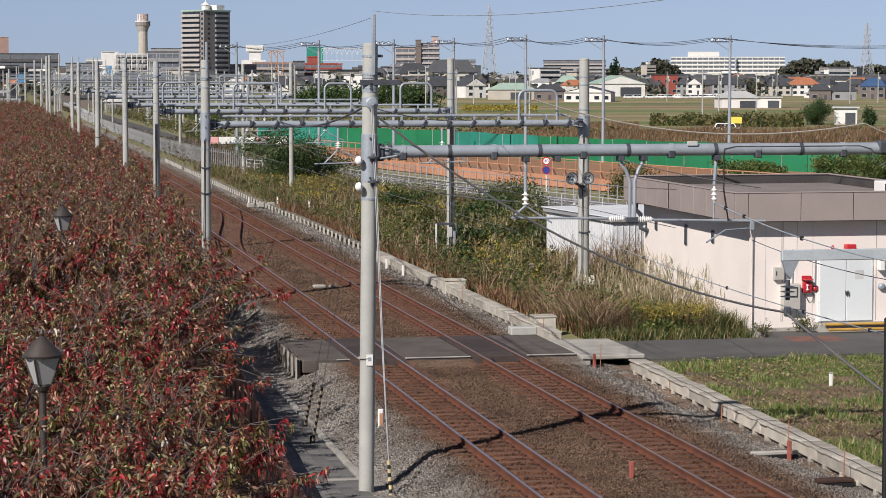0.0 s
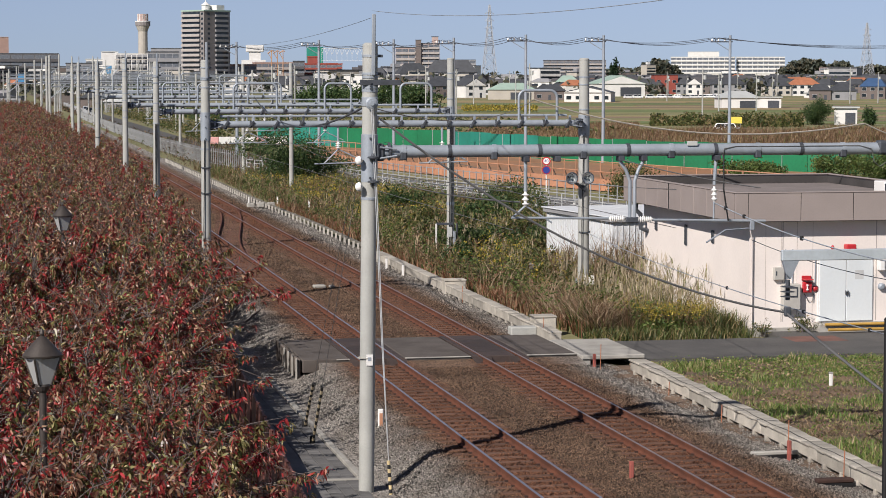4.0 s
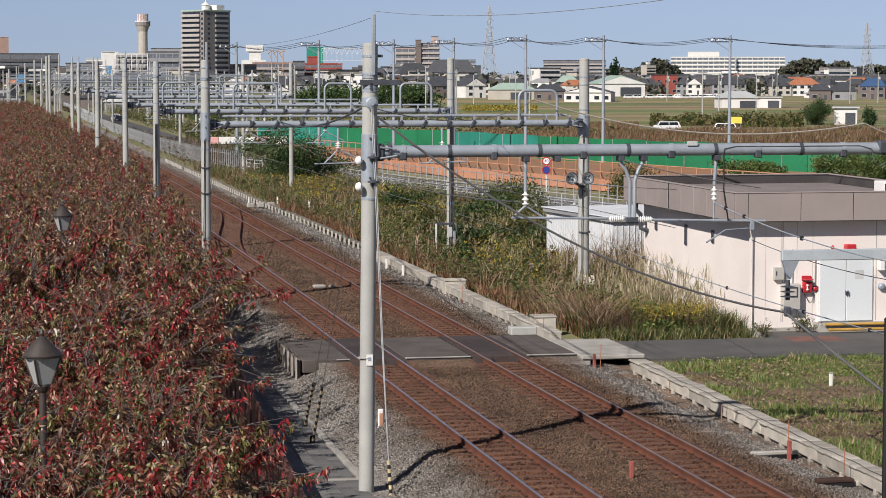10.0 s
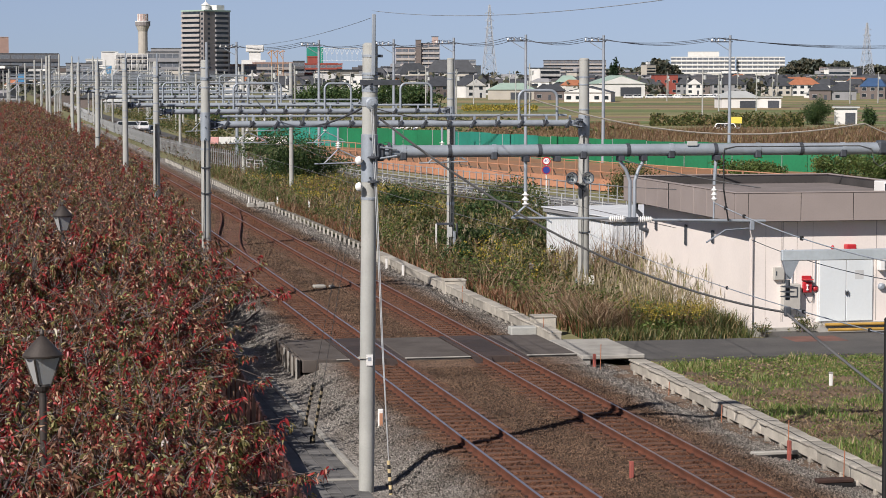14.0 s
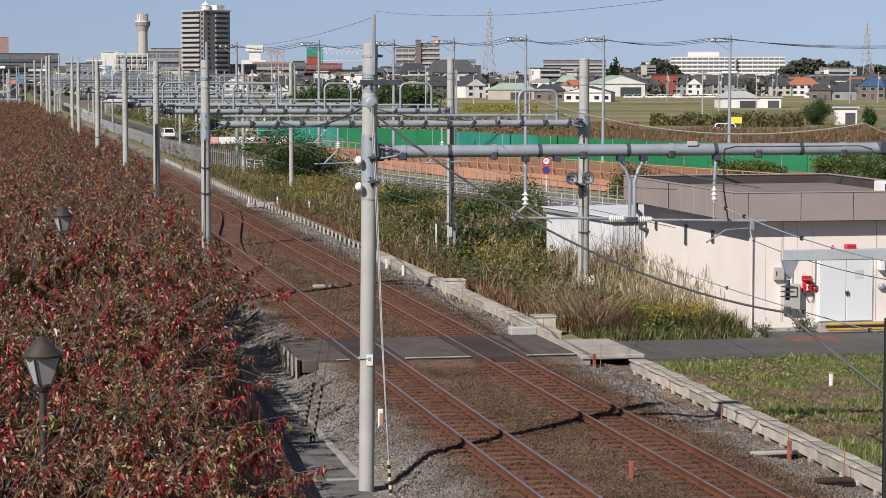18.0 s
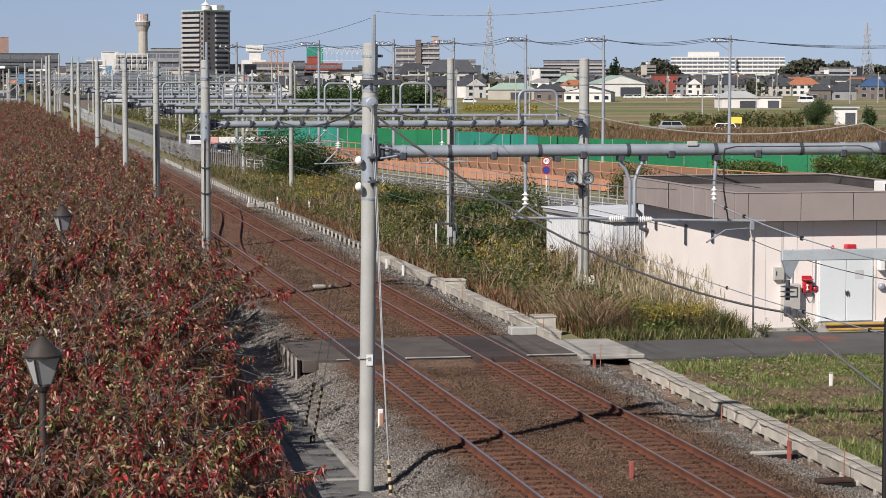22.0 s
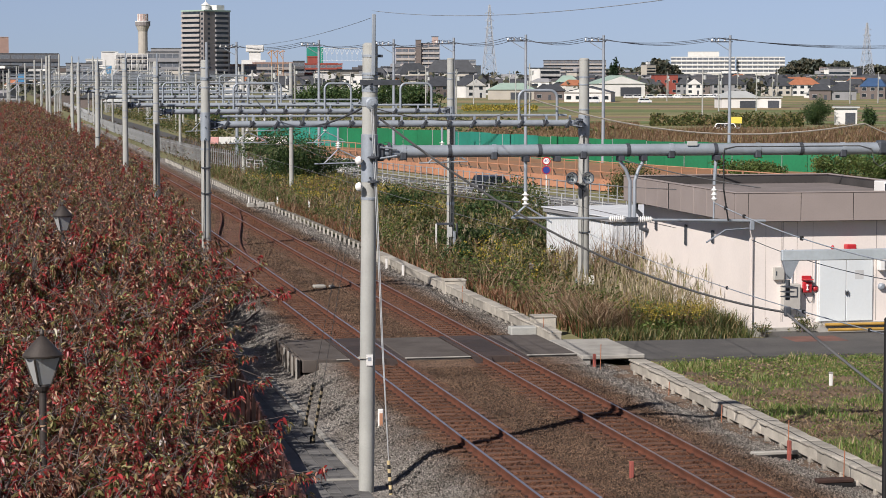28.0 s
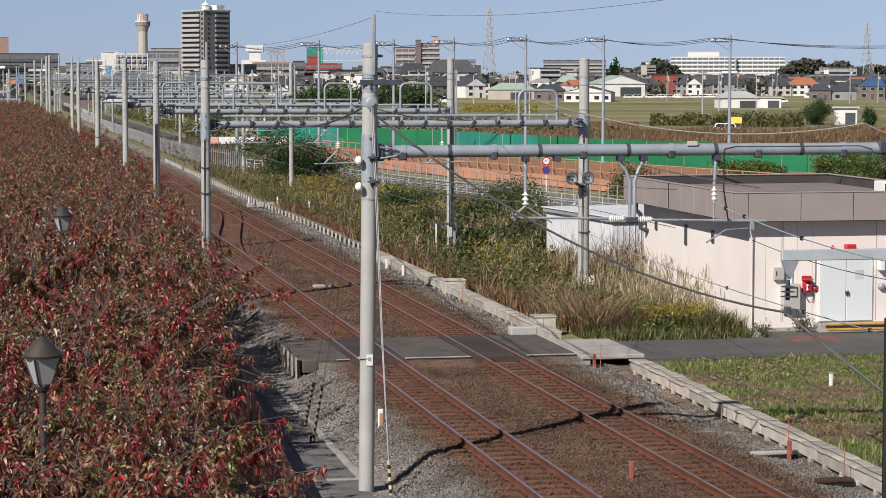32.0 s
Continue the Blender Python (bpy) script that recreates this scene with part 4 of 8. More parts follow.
    tagged(new("grass_plumes", blades("grass_plumes", pl, 0.34, 0.028, PLUME, rng, 0.25)), "pale feathery grass plumes", "grass", kind="stuff")
    # yellow heads in the middle of the verge, and brown seed stalks everywhere
    y = scatter(rng, 260, 20.6, 24.8, 87, 108, 1.0, in_verge)
    y = y[wave(y, 0.9, 0.5, 1.0) > 0.25]
    hy = rng.uniform(0.8, 1.5, len(y))
    tops = (y[:, None] + rng.normal(0, 1, (len(y), 14, 3)) * np.array([0.14, 0.14, 0.18]) + np.stack([0 * hy, 0 * hy, hy], 1)[:, None]).reshape(-1, 3)
    tagged(new("goldenrod", leaf_cloud("goldenrod", tops, 0.11, 0.06, FLOWER, rng, 0.0)), "yellow goldenrod flower heads in the verge", "flowers", kind="stuff")
    y = scatter(rng, 900, 20.6, 29, 118, 186, 1.0, in_verge)
    y = y[cloudy(y, 6.0, 2.2) > 0.22]
    tops = (y[:, None] + rng.normal(0, 1, (len(y), 9, 3)) * np.array([0.3, 0.35, 0.16]) + np.array([0, 0, 0.95])).reshape(-1, 3)
    tagged(new("goldenrod", leaf_cloud("goldenrod", tops, 0.15, 0.09, FLOWER, rng, 0.0)), "drifts of goldenrod before the dark bush", "flowers", kind="stuff")
    SEED = leaf_mat("seed_stalks", [(0, (0.1, 0.06, 0.035)), (0.35, (0.19, 0.12, 0.07)), (0.65, (0.3, 0.22, 0.14)), (0.85, (0.09, 0.1, 0.035))])
    q = scatter(rng, 4200, 19.6, 33, 72.5, 170, 1.6, in_verge)
    q = q[wave(q, 1.3, 0.4, 3.0) + rng.normal(0, 0.5, len(q)) > 0.1]
    pts, h = stalks(rng, q, 13, 0.11, 0.6, 1.5)
    pts[:, 2] = np.where(pts[:, 1] < 77, -0.3 + (pts[:, 2] + 0.3) * np.clip((24.9 - pts[:, 0]) / 3.6, 0.2, 1.0), pts[:, 2])
    tagged(new("seed_stalks", leaf_cloud("seed_stalks", pts, 0.13, 0.045, SEED, rng, -0.1, curl=1.0)), "brown seed stalks of withered weeds", "weeds", kind="stuff")
    # weeds in front of the shed
    q = scatter(rng, 900, 21.5, 28.4, 78, 94.4, 1.0, in_verge)
    pts, h = stalks(rng, q, 16, 0.12, 0.7, 1.7)
    tagged(new("shed_weeds", leaf_cloud("shed_weeds", pts, 0.16, 0.05, WEED, rng, -0.2)), "tall weeds growing in front of the white shed", "weeds", kind="stuff")
    # broad leaves and creepers
    q = scatter(rng, 4200, 18.9, 33, 77, 200, 1.4, in_verge)
    q = q[wave(q, 0.8, 0.3, 4.0) > 0.1]
    pts = (q[:, None] + rng.normal(0, 1, (len(q), 24, 3)) * np.array([0.32, 0.32, 0.2]) + np.array([0, 0, 0.5])).reshape(-1, 3)
    tagged(new("creeper_leaves", leaf_cloud("creeper_leaves", pts, 0.13, 0.075, WEED, rng, 0.1)), "broad-leaved creepers growing over the verge", "weeds", kind="stuff")
    fr = scatter(rng, 5000, 19.6, 24.4, 71.8, 77, 1.3, in_verge)
    tagged(new("dry_grass", blades("dry_grass", fr[rng.random(len(fr)) < np.clip((24.9 - fr[:, 0]) / 4, 0.1, 1)], 0.75, 0.025, STRAW, rng, 0.4)), "dry straw-coloured grass among green stalks", "grass", kind="stuff")
    edge = scatter(rng, 3600, 19.4, 24.7, 69.75, 72.3, 1.0)
    edge = edge[rng.random(len(edge)) < np.clip((edge[:, 1] - 69.6) / 1.2 + 0.25 * np.sin(edge[:, 0] * 4), 0.12, 1)]
    edge[:, 2] += 0.02
    tagged(new("road_edge_weeds", blades("road_edge_weeds", edge, 0.42, 0.035, WEED, rng, 0.5)), "ragged weeds at the edge of the service road", "weeds", kind="stuff")
    lw = scatter(rng, 1500, 23.6, 24.72, 71.3, 76, 1.0)
    tagged(new("wall_foot_weeds", blades("wall_foot_weeds", lw, 0.75, 0.035, WEED, rng, 0.4)), "low weeds along the foot of the wall", "weeds", kind="stuff")
    # rusty dead weeds along the trough
    r = scatter(rng, 5200, 18.7, 20.2, 72, 150, 1.3, in_verge)
    DEAD = leaf_mat("dead_weeds", [(0, (0.16, 0.07, 0.035)), (0.4, (0.26, 0.13, 0.07)), (0.75, (0.38, 0.26, 0.16))])
    tagged(new("dead_weeds", blades("dead_weeds", r, 0.6, 0.04, DEAD, rng, 0.5)), "rust-brown dead weeds along the trough", "weeds", kind="stuff")
    # drifts of one kind each: broad green leaves, red-brown docks
    for nm, label, seedy, m, size, count, hgt in (("broad_weeds", "drifts of broad-leaved green weeds", 0.0, BROAD, 0.17, 46, 0.75), ("dock_stalks", "drifts of red-brown withered dock", 2.1, DOCK, 0.12, 60, 0.95)):
        c = scatter(rng, 150, 19.6, 32, 76, 190, 1.5, in_verge)
        c = c[np.sin(c[:, 0] * 1.7 + seedy) * np.cos(c[:, 1] * 0.45 + seedy) > -0.1]
        pts = c[:, None] + rng.normal(0, 1, (len(c), count, 3)) * np.array([0.5, 0.7, 0.0])
        dome = 1 - 0.25 * np.clip(((pts - c[:, None])[:, :, :2] ** 2).sum(2), 0, 3)
        pts[:, :, 2] += hgt * dome * rng.uniform(0.5, 1.2, pts.shape[:2])
        tagged(new(nm, leaf_cloud(nm, pts.reshape(-1, 3), size, size * 0.55, m, rng, 0.1, curl=0.8)), label, "weeds", kind="stuff")
    # upright yellow-green stems at the road end
    FRESH = leaf_mat("fresh_stems", [(0, (0.07, 0.1, 0.022)), (0.35, (0.13, 0.15, 0.035)), (0.65, (0.22, 0.21, 0.05)), (0.85, (0.3, 0.22, 0.1))])
    q = scatter(rng, 5000, 19.9, 24.5, 71.2, 78.5, 1.0, in_verge)
    top = 1.15 * np.clip((24.9 - q[:, 0]) / 3.0, 0.25, 1.0) * np.clip((q[:, 1] - 70.2) / 2.2, 0.4, 1.0) * (1 + 0.3 * np.sin(q[:, 0] * 3.1) * np.cos(q[:, 1] * 2.7))
    keep = (q[:, 0] > 20.9 + 0.25 * np.sin(q[:, 1] * 2.3)) & (rng.random(len(q)) < 0.5)
    q, top = q[keep], top[keep] * rng.uniform(0.6, 1.1, keep.sum())
    tagged(new("fresh_stems", blades("fresh_stems", q, top, 0.04, FRESH, rng, 0.3)), "upright yellow-green stems of tall weeds", "weeds", kind="stuff")
    # leafy clumps among the stems, arching straw beside them and before the shed
    c = q[::6]
    pts = c[:, None] + rng.normal(0, 1, (len(c), 60, 3)) * np.array([0.2, 0.22, 0.0])
    pts[:, :, 2] += rng.uniform(0.1, 0.95, pts.shape[:2]) * top[::6, None]
    tagged(new("roadside_weeds", leaf_cloud("roadside_weeds", pts.reshape(-1, 3), 0.12, 0.045, STALK, rng, 0.05, curl=0.8)), "leafy green clumps of roadside weeds", "weeds", kind="stuff")
    DRY = leaf_mat("bleached_brown_grass", [(0, (0.17, 0.1, 0.055)), (0.35, (0.27, 0.185, 0.11)), (0.7, (0.4, 0.31, 0.2))])
    d = scatter(rng, 4200, 19.5, 21.2, 71.9, 82, 1.2, in_verge)
    tagged(new("arching_straw", blades("arching_straw", d, rng.uniform(0.7, 1.35, len(d)), 0.034, DRY, rng, 0.7)), "tangled arching dry straw behind the trough", "grass", kind="stuff")
    d = scatter(rng, 1900, 23.4, 30.5, 87.5, 94.3, 1.0, in_verge)
    tagged(new("shed_straw", blades("shed_straw", d, rng.uniform(1.4, 2.7, len(d)), 0.035, DRY, rng, 0.4)), "tall dry brown grass before the white shed", "grass", kind="stuff")
    q, top = q[::3], top[::3]
    q = q[np.sin(q[:, 0] * 1.9) * np.cos(q[:, 1] * 1.1) > -0.35]
    tops = q[:, None] + rng.normal(0, 1, (len(q), 10, 3)) * np.array([0.1, 0.1, 0.13]) + np.array([0, 0, 0.85])
    tagged(new("goldenrod", leaf_cloud("goldenrod", tops.reshape(-1, 3), 0.07, 0.04, FLOWER, rng, 0.0)), "yellow flower heads over the roadside weeds", "flowers", kind="stuff")
    # pale straw tufts over the whole verge
    q = scatter(rng, 9000, 19.3, 33, 76, 190, 1.4, in_verge)
    q = q[wave(q, 0.6, 0.33, 5.0) + rng.normal(0, 0.3, len(q)) > 0.25]
    PALE = leaf_mat("pale_straw", [(0, (0.3, 0.23, 0.14)), (0.4, (0.43, 0.34, 0.22)), (0.75, (0.24, 0.2, 0.09))])
    tagged(new("pale_straw", blades("pale_straw", q, 1.15, 0.05, PALE, rng, 0.35)), "pale bleached straw tufts among the weeds", "grass", kind="stuff")
    # grass plot this side of the service road
    g = scatter(rng, 90000, 18.75, 32, 42, 64.9, 1.0)
    lush, bare = cloudy(g, 2.4, 1.7), cloudy(g, 1.3, 9.2)
    pat = lush + rng.normal(0, 0.25, len(g)) + np.clip((g[:, 0] - 21.4) * 0.25, -0.7, 0.15) + np.clip((g[:, 1] - 57) * 0.05, -0.3, 0.4) + 0.25
    keep = bare + rng.normal(0, 0.15, len(g)) + np.clip((g[:, 0] - 19.6) * 0.5, -0.6, 0.4) > -0.55
    g, pat, lush = g[keep], pat[keep], lush[keep]
    g[:, 2] += 0.02
    tall = np.clip(0.14 + 0.15 * lush, 0.07, 0.36)
    tagged(new("lawn", blades("lawn", g[pat > -0.15], tall[pat > -0.15], 0.026, GRASS, rng, 0.5)), "uneven green grass plot with bare patches", "grass", kind="stuff")
    cl = scatter(rng, 420, 18.9, 31, 43, 64.8, 1.0)
    cl = np.concatenate([cl, scatter(rng, 260, 20.5, 31, 60.5, 64.8, 1.0)])
    cp = (cl[:, None] + rng.normal(0, 1, (len(cl), 26, 3)) * np.array([0.22, 0.22, 0.06]) + np.array([0, 0, 0.14])).reshape(-1, 3)
    tagged(new("lawn_weeds", leaf_cloud("lawn_weeds", cp, 0.08, 0.04, GRASS, rng, -0.4)), "low green weed clumps in the grass plot", "weeds", kind="stuff")
    ob = new("dry_thatch", blades("dry_thatch", g[pat <= -0.15], 0.13, 0.03, LAWN_STRAW, rng, 0.9))
    tagged(ob, "dry thatch between the grass", "grass", kind="stuff")


build_verge()


def bush(x, y, z, r, h, n, leaf, material=BUSH, name="bush", label="dense dark green bush", seed=1):
    rng = np.random.default_rng(seed)
    th = thing(name, (x, y, z), label, "bush")
    lobes = rng.normal(0, 1, (30, 3)) * np.array([r * 0.42, r * 0.42, h * 0.24]) + np.array([0, 0, h * 0.5])
    p = lobes[rng.integers(0, 30, n)] + rng.normal(0, 1, (n, 3)) * np.array([r * 0.17, r * 0.17, h * 0.13])
    p[:, 2] = np.abs(p[:, 2])
    part("foliage", leaf_cloud("foliage", p, leaf, leaf * 0.5, material, rng, 0.3), material, th)
    for k in range(3):
        a = k * 2.1
        part("stem", Shape().tube([(0, 0, -0.1), (math.cos(a) * r * 0.3, math.sin(a) * r * 0.3, h * 0.6)], 0.04, 5, 0.015), BARK, th)
    return th


bush(25.0, 188, -0.5, 3.6, 4.0, 9000, 0.2, seed=2)
bush(28.0, 192, -0.5, 2.4, 2.8, 5000, 0.2, seed=3)
for k, (x, y, r, h) in enumerate(((26.0, 142, 1.9, 1.7), (27.6, 146, 1.6, 1.5), (31.0, 136, 2.0, 1.8), (32.5, 141, 2.2, 2.2), (34.3, 147, 1.8, 1.8), (23.0, 121, 1.5, 1.2), (25.5, 113, 1.3, 1.2), (30.4, 124, 1.6, 1.5), (21.2, 101, 1.0, 1.1), (26.9, 117, 1.6, 1.5), (28.2, 110, 1.5, 1.4), (25.2, 105, 1.2, 1.2), (23.6, 112, 1.2, 1.3), (24.4, 128, 1.6, 1.5), (27.8, 131, 1.7, 1.6), (24.6, 99, 1.0, 1.1))):
    bush(x, y, -0.55, r, h, 2600, 0.17, BUSH if k % 2 == 0 else WEED, "verge_shrub", "leafy green shrub among the verge weeds", 70 + k)


# ---- town beyond the fields ----
PAINT = {
    "white": mat("white_render", (0.7, 0.69, 0.66), 0.8, 0, 0.3, 0.1, 0.03, 6),
    "beige": mat("beige_render", (0.55, 0.51, 0.44), 0.8, 0, 0.3, 0.12, 0.03, 6),
    "grey_wall": mat("grey_siding", (0.36, 0.36, 0.37), 0.8, 0, 0.3, 0.15, 0.03, 6),
    "brown_wall": mat("brown_siding", (0.2, 0.165, 0.15), 0.8, 0, 0.3, 0.15, 0.03, 6),
    "pink_wall": mat("pink_tile", (0.55, 0.42, 0.38), 0.8, 0, 0.3, 0.12, 0.03, 6),
    "brick": mat("red_brick_tile", (0.36, 0.085, 0.06), 0.8, 0, 0.3, 0.15, 0.03, 6),
    "brick_dull": mat("dull_brick_tile", (0.4, 0.27, 0.22), 0.8, 0, 0.3, 0.12, 0.03, 6),
    "green_block": mat("green_cladding", (0.03, 0.28, 0.2), 0.7, 0, 0.3, 0.15, 0.03, 6),
    "dark_block": mat("dark_cladding", (0.12, 0.115, 0.12), 0.7, 0, 0.3, 0.2, 0.03, 6),
    "pale_balcony": mat("pale_balcony", (0.5, 0.46, 0.43), 0.8, 0, 0.3, 0.12, 0.03, 6),
    "taupe": mat("taupe_tile", (0.31, 0.285, 0.275), 0.8, 0, 0.3, 0.15, 0.03, 6),
    "slate": mat("slate_roof", (0.085, 0.09, 0.1), 0.6, 0, 0.5, 0.25, 0.1, 6),
    "pale_roof": mat("pale_metal_roof", (0.6, 0.62, 0.6), 0.5, 0, 0.4, 0.12, 0.05, 6),
    "mint": mat("mint_roof", (0.42, 0.55, 0.46), 0.6, 0, 0.4, 0.12, 0.05, 6),
    "orange_roof": mat("orange_tile_roof", (0.5, 0.2, 0.1), 0.8, 0, 0.5, 0.2, 0.1, 6),
    "blue_roof": mat("blue_tile_roof", (0.06, 0.12, 0.25), 0.6, 0, 0.5, 0.2, 0.1, 6),
}
PANE = glass("window_glass")
# balcony shade and distance haze are mixed into this pane colour
FAR_PANE = mat("hazy_window_band", (0.2, 0.22, 0.25), 0.3, 0, 0.7, 0.3, 0.0, 9.0)
FRAME = mat("window_frame", (0.5, 0.5, 0.5), 0.5, 0.2, 3, 0.1, 0.0, 10)


def window(th, x0, x1, y, z0, z1, pane=None):
    """A framed pane on a wall that faces local -y."""
    f = part("window", Shape().box(x0 - 0.08, x1 + 0.08, y - 0.06, y + 0.05, z0 - 0.08, z1 + 0.08), FRAME, th)
    part("pane", Shape().box(x0, x1, y - 0.075, y - 0.05, z0, z1), pane or PANE, f)


def house(x, y, w, d, h, rz, wall="white", roof="slate", flat=False, gable=False, shed=False, z=-0.5, plain=False):
    """A house: walls, a hipped, gabled or flat roof with eaves, windows and a door. gable: the gable end faces the front."""
    words = {"white": "white", "beige": "beige", "grey_wall": "grey", "brown_wall": "brown", "brick": "red"}[wall]
    tops = {"slate": "dark slate", "pale_roof": "pale metal", "mint": "mint-green", "orange_roof": "orange tiled", "blue_roof": "blue tiled"}[roof]
    th = thing("shed" if shed else "house", (x, y, z), f"{words} {'shed' if shed else 'house'} with {tops} roof beyond the fields", "shed" if shed else "house", "town houses", rz=rz)
    rh = 0.25 if flat else h * 0.4
    e = h - rh
    part("wall", Shape().box(-w / 2, w / 2, -d / 2, d / 2, -0.3, e), PAINT[wall], th)
    o = 0.45
    a, b = w / 2 + o, d / 2 + o
    s = Shape()
    if flat:
        s.box(-a, a, -b, b, e, h)
    elif gable:
        s.add([(-a, -b, e), (a, -b, e), (a, b, e), (-a, b, e), (0, -b, h), (0, b, h)], [(0, 1, 4), (2, 3, 5), (1, 2, 5, 4), (3, 0, 4, 5), (0, 3, 2, 1)])
        part("gable", Shape().add([(-w / 2, -b - 0.04, e), (w / 2, -b - 0.04, e), (0, -b - 0.04, h - 0.5)], [(0, 1, 2)]), PAINT[wall], th)
    else:
        k = min(a * 0.55, b)
        s.add([(-a, -b, e), (a, -b, e), (a, b, e), (-a, b, e), (-a + k, 0, h), (a - k, 0, h)], [(0, 1, 5, 4), (2, 3, 4, 5), (1, 2, 5), (3, 0, 4), (0, 3, 2, 1)])
    part("roof", s, PAINT[roof], th)
    if shed:
        # flat dark sheet on the wall stands in for the shaded inside
        part("opening", Shape().box(-w * 0.02, w * 0.42, -d / 2 - 0.05, -d / 2 + 0.02, 0, e * 0.72), GALV_DARK, th)
        return th
    fl = 2 if e > 4.4 else 1
    n = 2 if plain else max(2, int(w / 3.2))
    for f in range(fl):
        zb = 0.9 + f * (e / fl)
        for k in range(n):
            cx = -w / 2 + w * (k + 0.5) / n
            if f == 0 and k == n // 2:
                part("door", Shape().box(cx - 0.5, cx + 0.5, -d / 2 - 0.05, -d / 2 + 0.02, 0, 2.0), GALV_DARK, th)
            elif plain:
                part("window", Shape().box(cx - 0.8, cx + 0.8, -d / 2 - 0.05, -d / 2 + 0.02, zb, zb + 1.2), PANE, th)
            else:
                window(th, cx - 0.8, cx + 0.8, -d / 2, zb, zb + 1.2)
    return th


def block(x, y, w, d, h, rz, floors, wall, bays, z=-0.5):
    """A flat-roofed block; balconies or window bands on each floor."""
    words = {"white": "white", "grey_wall": "dark grey", "brown_wall": "brown", "pink_wall": "pinkish", "brick": "red", "brick_dull": "dull red", "green_block": "green", "dark_block": "dark"}[wall]
    th = thing("apartment_block" if bays else "rooftop_building", (x, y, z), f"distant {words} flat-roofed building in the town", "building", "town blocks", rz=rz)
    part("wall", Shape().box(-w / 2, w / 2, -d / 2, d / 2, -0.3, h - 0.6), PAINT[wall], th)
    part("roof", Shape().box(-w / 2 - 0.3, w / 2 + 0.3, -d / 2 - 0.3, d / 2 + 0.3, h - 0.6, h), PAINT[{"white": "pale_roof", "brick_dull": "pink_wall", "brick": "brick", "green_block": "green_block"}.get(wall, "slate")], th)
    if not bays:
        return th
    fh = min(3.2, (h - 1.5) / floors) if h < 14 else (h - 2) / (floors + 2)
    for f in range(floors):
        zb = h - 1.2 - (f + 1) * fh
        part("balcony", Shape().box(-w / 2 + 0.2, w / 2 - 0.2, -d / 2 - 1.4, -d / 2, zb, zb + fh * 0.38), PAINT["pale_balcony" if wall in ("brown_wall", "pink_wall", "brick_dull") else wall], th)
        for k in range(bays):
            cx = -w / 2 + w * (k + 0.5) / bays
            window(th, cx - w / bays * 0.45, cx + w / bays * 0.45, -d / 2, zb + fh * 0.42, zb + fh * 0.92, FAR_PANE)
    return th


def tower(x, y, s, floors):
    """The tall flats: two faces seen, balconies on the sunny one."""
    th = thing("apartment_tower", (x, y + s, -0.5), "tall taupe apartment tower with balconies on every floor", "apartment tower", rz=-5.4 + 42)
    fh = 3.15
    h = floors * fh + 6
    part("wall", Shape().box(-s, s, -s * 0.95, s * 0.95, -0.3, h), PAINT["taupe"], th)
    part("roof", Shape().box(-s - 0.4, s + 0.4, -s * 0.95 - 0.4, s * 0.95 + 0.4, h, h + 0.9), PAINT["mint"], th, "green roof edge")
    part("lantern", Shape().lathe([(2.6, 0), (2.6, 3.2), (3.2, 3.3), (0.5, 5.4), (0.2, 6.6)], z=h + 0.9, n=8), PAINT["white"], th, "white roof lantern")
    part("plant_room", Shape().box(s * 0.3, s * 0.9, -s * 0.6, s * 0.4, h + 0.9, h + 4.2), PAINT["white"], th)
    for f in range(floors):
        zb = 6 + f * fh
        r = pose(0, 0, 0, 0, 0, -90)
        part("dark_recess", Shape().box(-s * 0.84, s * 0.62, -s - 0.06, -s + 0.02, zb + 1.5, zb + 2.75, r), PANE, th)
        part("balcony", Shape().box(-s * 0.88, s * 0.66, -s - 1.4, -s, zb - 0.25, zb + 1.25, r), PAINT["pale_balcony"], th)
        for a, b in ((0.72, 0.88),):
            part("window", Shape().box(s * a, s * b, -s - 0.06, -s + 0.02, zb + 0.9, zb + 2.3, r), PANE, th)
        o = s * 0.95
        part("gallery", Shape().box(-s * 0.15, s * 0.85, -o - 1.2, -o, zb - 0.2, zb + 1.2), PAINT["grey_wall"], th)
        part("dark_recess", Shape().box(-s * 0.13, s * 0.83, -o - 0.06, -o + 0.02, zb + 0.9, zb + 2.7), PANE, th)
        part("window", Shape().box(-s * 0.72, -s * 0.55, -o - 0.06, -o + 0.02, zb + 0.9, zb + 2.3), PANE, th)


def chimney(x, y, h, r):
    th = thing("observation_chimney", (x, y, -0.5), "tall pale brick tower with a flared top", "tower")
    part("shaft", Shape().lathe([(r * 0.96, 0), (r * 0.9, h * 0.755), (r * 1.35, h * 0.835)], n=16), PAINT["beige"], th)
    part("ring", Shape().lathe([(r * 1.46, 0), (r * 1.46, h * 0.05)], z=h * 0.836, n=16), PAINT["taupe"], th)
    part("rail", Shape().lathe([(r * 1.5, 0), (r * 1.5, h * 0.012)], z=h * 0.888, n=16), PAINT["white"], th)
    part("crown", Shape().lathe([(r * 1.06, 0), (r * 1.06, h * 0.1)], z=h * 0.9, n=16), PAINT["pink_wall"], th)
    for k in range(10):
        t = k * math.pi / 5
        part("stripe", Shape().box(-0.3, 0.3, r * 1.03, r * 1.1, h * 0.9, h * 0.995, pose(0, 0, 0, 0, 0, math.degrees(t))), PAINT["white"], th)


